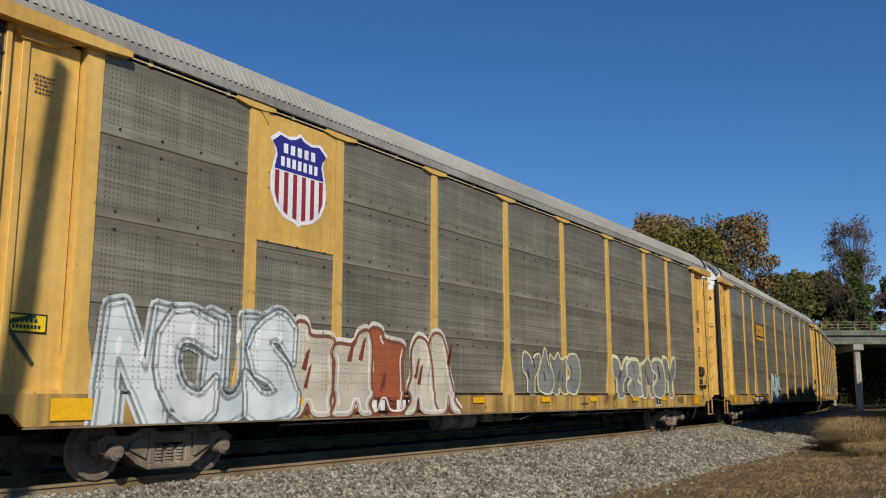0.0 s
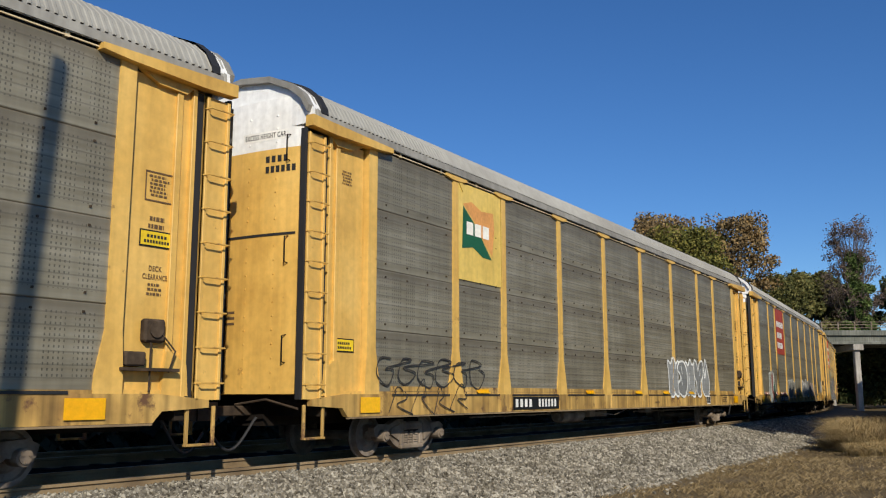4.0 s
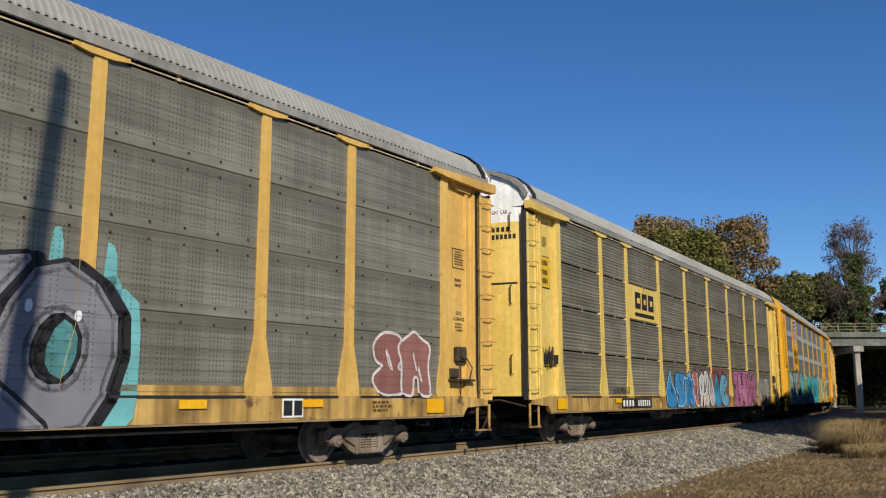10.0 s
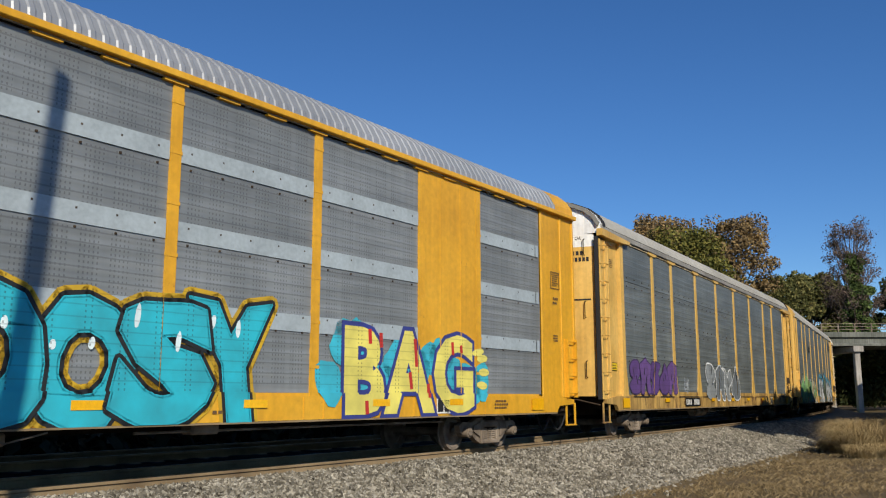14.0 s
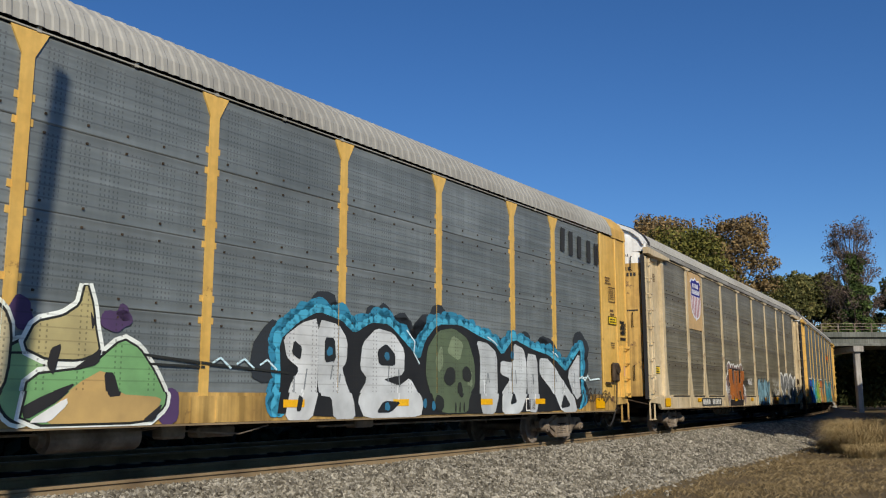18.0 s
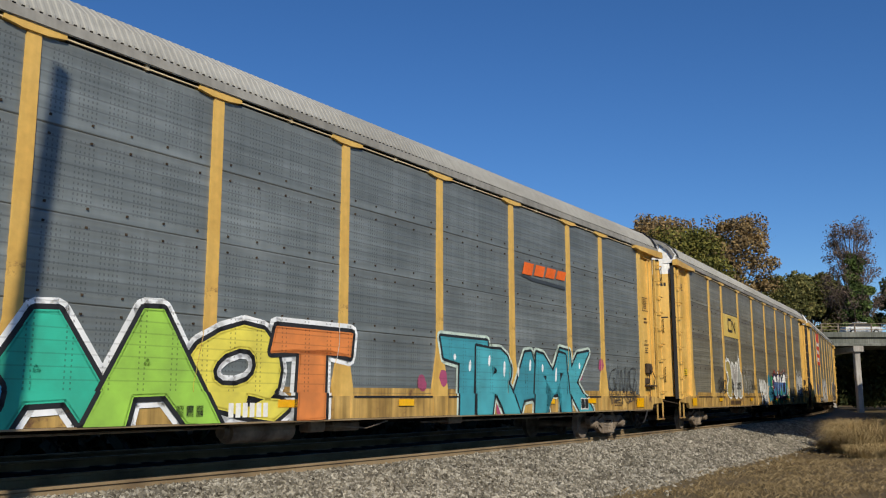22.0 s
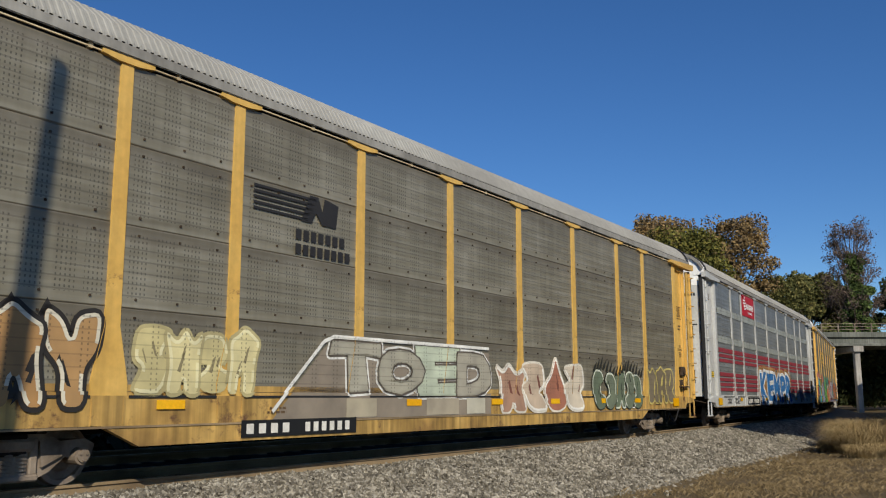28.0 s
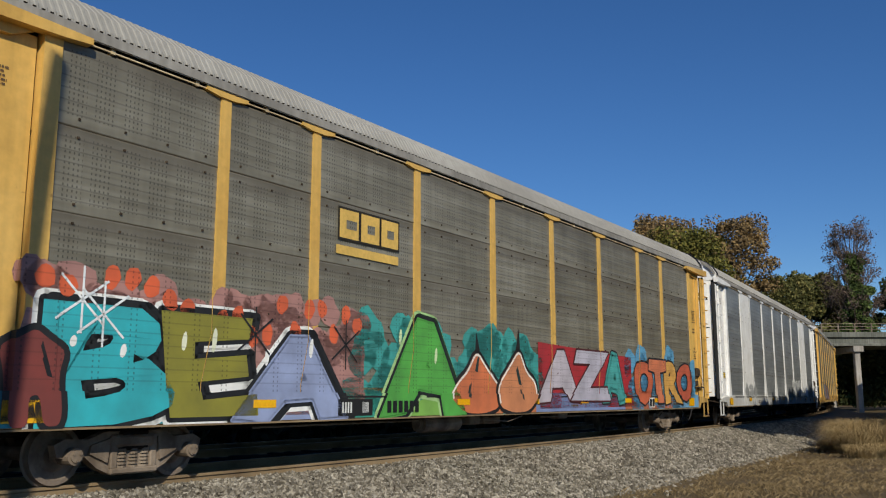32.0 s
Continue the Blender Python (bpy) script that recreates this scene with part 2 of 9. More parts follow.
def paint(hexa):
    """Spray or sign paint of an everyday colour, made once."""
    if hexa not in PAINTS:
        c = [int(hexa[i:i + 2], 16) / 255 for i in (0, 2, 4)]
        c = tuple(((v + 0.055) / 1.055) ** 2.4 if v > 0.04 else v / 12.92 for v in c)
        PAINTS[hexa] = plain("paint " + hexa, c)
    return PAINTS[hexa]


# ---------------------------------------------------------------- mesh helpers
def part(name, bm, material, parent=None, label=""):
    """One mesh object out of a bmesh, under a thing or a part."""
    me = bpy.data.meshes.new(name)
    bm.to_mesh(me)
    bm.free()
    return part_of(name, me, material, parent, label)


def part_of(name, me, material, parent=None, label="", m=None):
    """An object on a mesh that may be shared; its material is its own."""
    if not me.materials:
        me.materials.append(material)
    ob = new(name, me)
    if me.materials[0] is not material:
        ob.material_slots[0].link = 'OBJECT'
        ob.material_slots[0].material = material
    if parent is not None:
        ob.parent = parent
    if m is not None:
        ob.matrix_basis = m
    if label:
        ob["label"] = label
    return ob


def box(bm, x0, x1, y0, y1, z0, z1, bevel=0.0):
    if not bevel:
        v = [bm.verts.new((x, y, z)) for x in (min(x0, x1), max(x0, x1)) for y in (min(y0, y1), max(y0, y1)) for z in (min(z0, z1), max(z0, z1))]
        for f in ((0, 1, 3, 2), (4, 6, 7, 5), (0, 4, 5, 1), (2, 3, 7, 6), (0, 2, 6, 4), (1, 5, 7, 3)):
            bm.faces.new([v[i] for i in f])
        return
    r = bmesh.ops.create_cube(bm, size=1.0, matrix=Matrix.Translation(((x0 + x1) / 2, (y0 + y1) / 2, (z0 + z1) / 2)) @ Matrix.Diagonal((abs(x1 - x0), abs(y1 - y0), abs(z1 - z0), 1)))
    if bevel:
        es = {e for v in r["verts"] for e in v.link_edges}
        bmesh.ops.bevel(bm, geom=list(es), offset=bevel, segments=1, affect='EDGES')


def rod(bm, a, b, r, n=8, r2=None):
    a, b = Vector(a), Vector(b)
    q = (b - a).to_track_quat('Z', 'Y')
    r2 = r if r2 is None else r2
    ring = [q @ Vector((math.cos(2 * math.pi * i / n), math.sin(2 * math.pi * i / n), 0)) for i in range(n)]
    lo = [bm.verts.new(a + v * r) for v in ring]
    hi = [bm.verts.new(b + v * r2) for v in ring]
    for i in range(n):
        bm.faces.new((lo[i], lo[(i + 1) % n], hi[(i + 1) % n], hi[i]))
    bm.faces.new(lo[::-1])
    bm.faces.new(hi)


def prism(bm, pts, axis, a, b):
    """A closed outline, swept from a to b along an axis (0, 1 or 2)."""
    def place(p, v):
        q = list(p)
        q.insert(axis, v)
        return q
    lo = [bm.verts.new(place(p, a)) for p in pts]
    hi = [bm.verts.new(place(p, b)) for p in pts]
    n = len(pts)
    for i in range(n):
        bm.faces.new((lo[i], lo[(i + 1) % n], hi[(i + 1) % n], hi[i]))
    bm.faces.new(lo[::-1])
    bm.faces.new(hi)
    bmesh.ops.recalc_face_normals(bm, faces=bm.faces)


def path_tube(bm, pts, r, n=6):
    """One bent tube through the points."""
    pts = [Vector(p) for p in pts]
    rows = []
    for i, p in enumerate(pts):
        d = (pts[min(i + 1, len(pts) - 1)] - pts[max(i - 1, 0)])
        q = d.to_track_quat('Z', 'Y')
        rows.append([bm.verts.new(p + q @ Vector((math.cos(2 * math.pi * k / n) * r, math.sin(2 * math.pi * k / n) * r, 0))) for k in range(n)])
    for lo, hi in zip(rows, rows[1:]):
        best = min(range(n), key=lambda s: (lo[0].co - hi[s].co).length)
        hi[:] = hi[best:] + hi[:best]
        for k in range(n):
            bm.faces.new((lo[k], lo[(k + 1) % n], hi[(k + 1) % n], hi[k]))
    bm.faces.new(rows[0][::-1])
    bm.faces.new(rows[-1])


def mesh_of(name, build):
    bm = bmesh.new()
    build(bm)
    me = bpy.data.meshes.new(name)
    bm.to_mesh(me)
    bm.free()
    return me


def thing(name, label, category, group="", m=None):
    e = new(name)
    e.empty_display_size = 0.3
    if m is not None:
        e.matrix_basis = m
    return tagged(e, label, category, group)


def raw(name, verts, faces, material, smooth=False):
    me = bpy.data.meshes.new(name)
    me.from_pydata(verts, [], faces)
    me.materials.append(material)
    if smooth:
        me.polygons.foreach_set("use_smooth", [True] * len(me.polygons))
    return new(name, me)


# ---------------------------------------------------------------- ground, ballast and track
def ground_height(s, o):
    """Height of the ground at o metres beyond the line (the camera stands at o = -11)."""
    a = abs(o)
    if o < 0:
        rows = ((0, -0.2), (1.35, -0.19), (1.9, -0.24), (4.2, -0.74), (5.0, -0.76), (9, -0.66), (14, -0.62), (60, -0.6), (900, -0.5))
    else:
        rows = ((0, -0.2), (5.9, -0.22), (6.3, -0.2), (7.0, 0.55), (9, 0.95), (40, 1.1), (430, 1.2))
    z = np.interp(a, [r[0] for r in rows], [r[1] for r in rows])
    wob = noise.noise((s * 0.25, o * 0.25, 0.0)) * 0.10 + noise.noise((s * 0.9, o * 0.9, 5.0)) * 0.03
    return float(z + wob * min(1.0, max(0.0, (a - 2.2) / 3)))


def ground_material():
    m, N, L, b = shader("dry grass and soil", 0.95, 0.0, 0.1)
    tc = N.new("ShaderNodeTexCoord")
    n1 = N.new("ShaderNodeTexNoise")
    n1.inputs["Scale"].default_value, n1.inputs["Detail"].default_value = 0.6, 6
    n2 = N.new("ShaderNodeTexNoise")
    n2.inputs["Scale"].default_value, n2.inputs["Detail"].default_value = 9.0, 8
    for n in (n1, n2):
        L.new(tc.outputs["Object"], n.inputs["Vector"])
    r = N.new("ShaderNodeValToRGB")
    r.color_ramp.elements[0].color, r.color_ramp.elements[1].color = (0.065, 0.047, 0.026, 1), (0.19, 0.142, 0.078, 1)
    r.color_ramp.elements[0].position, r.color_ramp.elements[1].position = 0.3, 0.7
    ad = N.new("ShaderNodeMath")
    ad.operation = 'MULTIPLY_ADD'
    ad.inputs[1].default_value, ad.inputs[2].default_value = 0.5, 0.0
    L.new(n1.outputs["Fac"], ad.inputs[0])
    a2 = N.new("ShaderNodeMath")
    a2.operation = 'MULTIPLY_ADD'
    a2.inputs[1].default_value = 0.5
    L.new(n2.outputs["Fac"], a2.inputs[0])
    L.new(ad.outputs[0], a2.inputs[2])
    L.new(a2.outputs[0], r.inputs["Fac"])
    L.new(r.outputs["Color"], b.inputs["Base Color"])
    bp = N.new("ShaderNodeBump")
    bp.inputs["Strength"].default_value, bp.inputs["Distance"].default_value = 0.6, 0.05
    L.new(n2.outputs["Fac"], bp.inputs["Height"])
    L.new(bp.outputs["Normal"], b.inputs["Normal"])
    return m


def stone_material(name, lo, mid, hi):
    m, N, L, b = shader(name, 0.9, 0.0, 0.2)
    tc = N.new("ShaderNodeTexCoord")
    g = N.new("ShaderNodeNewGeometry")
    v = N.new("ShaderNodeTexVoronoi")
    v.inputs["Scale"].default_value = 16.0
    L.new(tc.outputs["Object"], v.inputs["Vector"])
    n = N.new("ShaderNodeTexNoise")
    n.inputs["Scale"].default_value, n.inputs["Detail"].default_value = 0.7, 4
    L.new(tc.outputs["Object"], n.inputs["Vector"])
    ad = N.new("ShaderNodeMath")
    ad.operation = 'ADD'
    sp = N.new("ShaderNodeSeparateColor")
    L.new(v.outputs["Color"], sp.inputs["Color"])
    mm = N.new("ShaderNodeMath")
    mm.operation = 'MULTIPLY_ADD'
    mm.inputs[1].default_value = 0.45
    L.new(g.outputs["Random Per Island"], mm.inputs[0])
    m2 = N.new("ShaderNodeMath")
    m2.operation = 'MULTIPLY'
    m2.inputs[1].default_value = 0.25
    L.new(sp.outputs["Red"], m2.inputs[0])
    L.new(m2.outputs[0], mm.inputs[2])
    L.new(mm.outputs[0], ad.inputs[0])
    m3 = N.new("ShaderNodeMath")
    m3.operation = 'MULTIPLY'
    m3.inputs[1].default_value = 0.35
    L.new(n.outputs["Fac"], m3.inputs[0])
    L.new(m3.outputs[0], ad.inputs[1])
    r = N.new("ShaderNodeValToRGB")
    r.color_ramp.elements[0].color, r.color_ramp.elements[1].color = rgb(lo), rgb(hi)
    r.color_ramp.elements[0].position, r.color_ramp.elements[1].position = 0.12, 0.95
    e = r.color_ramp.elements.new(0.5)
    e.color = rgb(mid)
    L.new(ad.outputs[0], r.inputs["Fac"])
    L.new(r.outputs["Color"], b.inputs["Base Color"])
    return m


GROUND = ground_material()
STONE = stone_material("crushed grey ballast", (0.03, 0.025, 0.019), (0.165, 0.146, 0.112), (0.52, 0.475, 0.385))
# Darker copy of STONE: the shade in the gaps is put into its colour.
STONE_BED = stone_material("fine stone darkened for the gaps between the ballast", (0.018, 0.015, 0.011), (0.06, 0.052, 0.038), (0.20, 0.178, 0.135))
# Timber colour taken near black to carry the shade under the train.
TIE_WOOD = worn("tie timber darkened for the shade", (0.014, 0.010, 0.008), (0.008, 0.006, 0.005), (0.024, 0.018, 0.013), 0.95, coarse=2, fine=20, bump=0.4)
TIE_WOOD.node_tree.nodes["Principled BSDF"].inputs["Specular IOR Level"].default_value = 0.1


def sheet(name, ss, oo, material, lift=0.0, height=ground_height):
    verts, faces = [], []
    for s in ss:
        for o in oo:
            p = track(s, o)[0]
            verts.append((p.x, p.y, height(s, o) + lift))
    k = len(oo)
    for i in range(len(ss) - 1):
        for j in range(k - 1):
            a = i * k + j
            faces.append((a, a + k, a + k + 1, a + 1))
    return raw(name, verts, faces, material, True)


ss = [-700, -400, -200, -100, -60, -30, -15] + [x * 1.0 for x in range(-10, 70)] + list(range(70, 150, 4)) + [160, 180, 200, 230, 270, 330, 420, 560, 800, 1200]
oo = [-1500, -700, -350, -180, -100, -60, -40, -28, -20, -16] + [-14 + 0.5 * i for i in range(49)] + [10.5, 11, 12, 13, 14, 15, 18, 22, 28, 40, 70, 120, 200, 300]
tagged(sheet("ground", ss, oo, GROUND), "dry straw-coloured grass and bare soil beside the railway", "ground", kind="structure")


def ballast_height(s, o):
    e = noise.noise((s * 0.35, 2.0, 7.0)) * 0.35
    z = float(np.interp(o, (-4.3, -4.0, -1.9, -1.3, -1.0, -0.65, 5.9, 6.5, 6.7), (-0.90, -0.68, -0.17, -0.125, -0.13, -0.18, -0.18, -0.3, -0.4)))
    return z + noise.noise((s * 1.3, o * 1.3, 3.0)) * 0.03 + (e * 0.12 if o < -3 else 0)


bs = [-120, -80, -50, -30, -20] + [-12 + 0.5 * i for i in range(130)] + [55 + 2 * i for i in range(40)] + [140, 160, 190, 230, 300, 420, 600]
bo = [-4.3, -4.0, -3.6, -3.2, -2.8, -2.4, -2.0, -1.6, -1.2, -0.8, -0.2, 0.4, 1.2, 2.2, 3.5, 5, 5.9, 6.5, 6.7]
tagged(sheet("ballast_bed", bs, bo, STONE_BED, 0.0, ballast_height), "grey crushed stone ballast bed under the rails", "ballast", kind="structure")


# Near-black sheet: the shade under and behind the train is put into its colour.
SHADED_BED = worn("ballast darkened for the shade under the train", (0.011, 0.009, 0.007), (0.006, 0.005, 0.004), (0.02, 0.016, 0.012), 0.95, coarse=0.9, fine=22, bump=0.8)
SHADED_BED.node_tree.nodes["Principled BSDF"].inputs["Specular IOR Level"].default_value = 0.03
tagged(sheet("track_bed", bs, [-0.62, -0.3, 0.3, 0.9, 1.6, 2.6, 3.6, 4.4, 5.2, 6.0, 6.55], SHADED_BED, 0.012, ballast_height), "dark ballast sheet between and behind the rails, shade in its colour", "ballast", kind="structure")


FINES = stone_material("rust-brown fines", (0.05, 0.032, 0.017), (0.15, 0.098, 0.052), (0.30, 0.21, 0.12))
fines = sheet("rusty_fines", bs, [-1.22, -1.1, -0.98, -0.86], FINES, 0.014, ballast_height)
fines.parent = bpy.data.objects["ballast_bed"]
fines["label"] = "strip of rust-brown fines beside the rail"


def scatter_stones():
    """Loose crushed stone on the shoulder that the camera sees."""
    rng = np.random.default_rng(4)
    n = 46000
    s = 4 + 50 * rng.random(n) ** 1.5
    o = -1.0 - 3.2 * rng.random(n)
    o += np.where(rng.random(n) < 0.04, -rng.random(n) * 0.8, 0)
    base = np.array([(1, 0, 0), (-1, 0, 0), (0, 1, 0), (0, -1, 0), (0, 0, 1), (0, 0, -1)], float)
    fs = [(0, 2, 4), (2, 1, 4), (1, 3, 4), (3, 0, 4), (2, 0, 5), (1, 2, 5), (3, 1, 5), (0, 3, 5)]
    verts = np.zeros((n, 6, 3))
    for i in range(n):
        p = track(float(s[i]), float(o[i]))[0]
        z = max(ballast_height(float(s[i]), float(o[i])), ground_height(float(s[i]), float(o[i])))
        r = (0.024 + 0.042 * rng.random(3)) * (1.25 if s[i] > 25 else 1.0)
        q = base * r + rng.normal(0, 0.006, (6, 3))
        m = np.array(Euler(rng.random(3) * 6.28).to_matrix())
        verts[i] = q @ m.T + (p.x, p.y, z + 0.012)
    faces = [tuple(6 * i + k for k in f) for i in range(n) for f in fs]
    ob = raw("ballast_stones", verts.reshape(-1, 3).tolist(), faces, STONE)
    tagged(ob, "loose grey crushed stones lying on the ballast shoulder", "stones", kind="stuff")


scatter_stones()


def rail_line(o0, name, label):
    """One rail: foot, web and head swept along the line; the polished top is a part of its own."""
    outline = [(-0.075, -0.186), (0.075, -0.186), (0.075, -0.172), (0.012, -0.150), (0.009, -0.048), (0.037, -0.036), (0.037, -0.006), (0.030, -0.0005), (-0.030, -0.0005), (-0.037, -0.006), (-0.037, -0.036), (-0.009, -0.048), (-0.012, -0.150), (-0.075, -0.172)]
    stations = [-120, -60, -30] + [-20 + 2 * i for i in range(75)] + [140, 160, 190, 240, 320, 420, 600]
    verts, faces = [], []
    for s in stations:
        for y, z in outline:
            p = track(s, o0 + y)[0]
            verts.append((p.x, p.y, z))
    k = len(outline)
    for i in range(len(stations) - 1):
        for j in range(k):
            a, b = i * k + j, i * k + (j + 1) % k
            faces.append((a, b, b + k, a + k))
    ob = raw(name, verts, faces, RAILRUST)
    tagged(ob, label, "rail", "rails", "structure")
    tv, tf = [], []
    for s in stations:
        for y in (-0.026, 0.026):
            p = track(s, o0 + y)[0]
            tv.append((p.x, p.y, 0.0015))
    for i in range(len(stations) - 1):
        tf.append((2 * i, 2 * i + 2, 2 * i + 3, 2 * i + 1))
    head = raw("running_surface", tv, tf, RAILTOP)
    head.parent = ob
    head["label"] = "strip of wheel-polished steel on the rail head"


for o0 in (-0.755, 0.755, 3.6, 5.11):
    rail_line(o0, "rail", "rusty brown steel rail with a worn bright head")


def lay_ties():
    me = mesh_of("tie", lambda bm: box(bm, -0.115, 0.115, -1.29, 1.29, -0.32, -0.145, 0.012))
    bed = bpy.data.objects["ballast_bed"]
    for c in (0.0, 4.355):
        for i in range(110 if c == 0 else 60):
            p, t, n = track(-8 + i * 0.56, c)
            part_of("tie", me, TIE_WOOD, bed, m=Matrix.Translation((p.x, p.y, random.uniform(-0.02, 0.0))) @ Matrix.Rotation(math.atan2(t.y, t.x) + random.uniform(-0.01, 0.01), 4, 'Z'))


lay_ties()


# ---------------------------------------------------------------- rail cars
POSTS = (-9.07, -7.1, -4.25, -1.42, 1.42, 4.25, 7.1, 9.07)
END_POST, CORNER = 11.8, 13.5
SILL_LO, SILL_HI, EAVE = 0.72, 1.08, 5.34
Y_PANEL, Y_POST, Y_SILL = 1.474, 1.492, 1.50
MESH = {}


def cached(key, build):
    if key not in MESH:
        MESH[key] = mesh_of(key if isinstance(key, str) else key[0], build)
    return MESH[key]


def screen_mesh(x0, x1):
    """A stack of four overlapping steel sheets with rolled ribs, seen from the side -y."""
    def build(bm):
        z0, z1 = SILL_HI + 0.03, EAVE - 0.055
        prof = []
        for k in range(4):
            a, b = z0 + (z1 - z0) * k / 4, z0 + (z1 - z0) * (k + 1) / 4
            out = 0.004 * (k % 2)
            ribs = 7
            h = (b - a) / ribs
            for r in range(ribs):
                za = a + r * h
                prof += [(out + 0.0022 + 0.0022 * math.cos(2 * math.pi * q / 6), za + h * q / 6) for q in range(6)]
        pts = [(-(Y_PANEL - 0.014 + d), z) for d, z in prof]
        lo = [bm.verts.new((x0, y, z)) for y, z in pts]
        hi = [bm.verts.new((x1, y, z)) for y, z in pts]
        for i in range(len(pts) - 1):
            bm.faces.new((lo[i], hi[i], hi[i + 1], lo[i + 1])).smooth = True
        bk = [bm.verts.new((x, -(Y_PANEL - 0.05), z)) for x, z in ((x0, z0), (x1, z0), (x1, z1), (x0, z1))]
        bm.faces.new(bk)
    return cached(("screen", round(x0, 2), round(x1, 2)), build)


def sheet_mesh(x0, x1, k):
    """One of the four overlapping ribbed sheets of a screen, its top and bottom edges bent inwards."""
    def build(bm):
        z0, z1 = SILL_HI + 0.03, EAVE - 0.055
        a, b = z0 + (z1 - z0) * k / 4, z0 + (z1 - z0) * (k + 1) / 4
        out, ribs = 0.004 * (k % 2), 7
        h = (b - a) / ribs
        prof = [(-0.02, a)] + [(out + 0.0022 + 0.0022 * math.cos(2 * math.pi * q / 6), a + h * (r + q / 6)) for r in range(ribs) for q in range(6)] + [(out + 0.0044, b - 0.001), (-0.02, b - 0.001)]
        lo = [bm.verts.new((x0, -(Y_PANEL - 0.014 + d), z)) for d, z in prof]
        hi = [bm.verts.new((x1, -(Y_PANEL - 0.014 + d), z)) for d, z in prof]
        for i in range(len(prof) - 1):
            bm.faces.new((lo[i], hi[i], hi[i + 1], lo[i + 1])).smooth = 0 < i < len(prof) - 2
    return cached(("sheet", round(x0, 2), round(x1, 2), k), build)


def band_mesh(x0, x1, k):
    """One deep band of fine ribbed slats; open gaps stay above and below it."""
    def build(bm):
        z0, z1 = SILL_HI + 0.02, EAVE - 0.03
        a, b = z0 + (z1 - z0) * k / 4 + 0.02, z0 + (z1 - z0) * (k + 1) / 4 - 0.02
        h = (b - a) / 12
        pts = []
        for r in range(12):
            za = a + r * h
            pts += [(-Y_PANEL + 0.012, za), (-Y_PANEL - 0.004, za + h * 0.5), (-Y_PANEL - 0.004, za + h * 0.75)]
        pts.append((-Y_PANEL + 0.012, b))
        lo = [bm.verts.new((x0, y, z)) for y, z in pts]
        hi = [bm.verts.new((x1, y, z)) for y, z in pts]
        for i in range(len(pts) - 1):
            bm.faces.new((lo[i], hi[i], hi[i + 1], lo[i + 1]))
    return cached(("band", round(x0, 2), round(x1, 2), k), build)


def gap_clip(bm):
    box(bm, -0.02, 0.02, -Y_PANEL - 0.02, -Y_PANEL + 0.01, -0.10, 0.06)


def bolt_mesh(x0, x1):
    """Double rows of bolt heads along the sheet joints."""
    def build(bm):
        z0, z1 = SILL_HI + 0.03, EAVE - 0.055
        for k in range(1, 4):
            z = z0 + (z1 - z0) * k / 4
            n = max(2, int((x1 - x0) / 0.55))
            for i in range(n):
                x = x0 + (x1 - x0) * (i + 0.5) / n
                for dz in (-0.13, 0.10):
                    box(bm, x - 0.014, x + 0.014, -Y_PANEL - 0.008, -Y_PANEL + 0.012, z + dz, z + dz + 0.028)
    return cached(("bolts", round(x0, 2), round(x1, 2)), build)


def post_mesh(kind):
    """Upright side post. tee: a cap at the eave and a flared foot; plain: a straight strip; wedge: a tapering head."""
    def build(bm):
        d0, d1 = -Y_POST, -(Y_PANEL - 0.06)
        if kind == "tee":
            out = [(-0.11, 1.92), (-0.095, 5.20), (-0.09, 5.28), (0.09, 5.28), (0.095, 5.20), (0.11, 1.92), (0.26, 1.24), (0.26, 1.05), (-0.26, 1.05), (-0.26, 1.24)]
            prism(bm, [(x, z) for x, z in out], 1, d0, d1)
            prism(bm, [(-0.40, 5.36), (0.40, 5.36), (0.40, 5.30), (0.16, 5.265), (-0.16, 5.265), (-0.40, 5.30)], 1, d0 - 0.03, d1)
        elif kind == "wedge":
            out = [(-0.075, 1.06), (-0.08, 4.98), (-0.24, 5.30), (0.24, 5.30), (0.08, 4.98), (0.075, 1.06)]
            prism(bm, out, 1, d0, d1)
            for z in (2.05, 2.35, 3.1, 3.4, 4.15, 4.45):
                for sx in (-1, 1):
                    box(bm, sx * 0.10 - 0.03, sx * 0.10 + 0.03, d0 + 0.02, d1, z, z + 0.09)
        elif kind == "louvre":
            out = [(-0.115, 1.92), (-0.10, 5.28), (0.10, 5.28), (0.115, 1.92), (0.27, 1.24), (0.27, 1.05), (-0.27, 1.05), (-0.27, 1.24)]
            prism(bm, out, 1, d0, d1)
            prism(bm, [(-0.42, 5.37), (0.42, 5.37), (0.42, 5.30), (0.16, 5.26), (-0.16, 5.26), (-0.42, 5.30)], 1, d0 - 0.03, d1)
            for z in (2.15, 3.22, 4.28):
                for sx in (-1, 1):
                    prism(bm, [(sx * 0.10, z - 0.13), (sx * 0.2, z - 0.10), (sx * 0.2, z + 0.10), (sx * 0.10, z + 0.13)][::sx], 1, d0 + 0.03, d1)
        else:
            prism(bm, [(-0.09, 1.05), (-0.09, 5.34), (0.09, 5.34), (0.09, 1.05)], 1, d0, d1)
            for z in (1.5, 2.2, 2.9, 3.6, 4.3, 5.0):
                box(bm, -0.10, 0.10, d0 - 0.006, d0 + 0.02, z, z + 0.05)
    return cached(("post", kind), build)


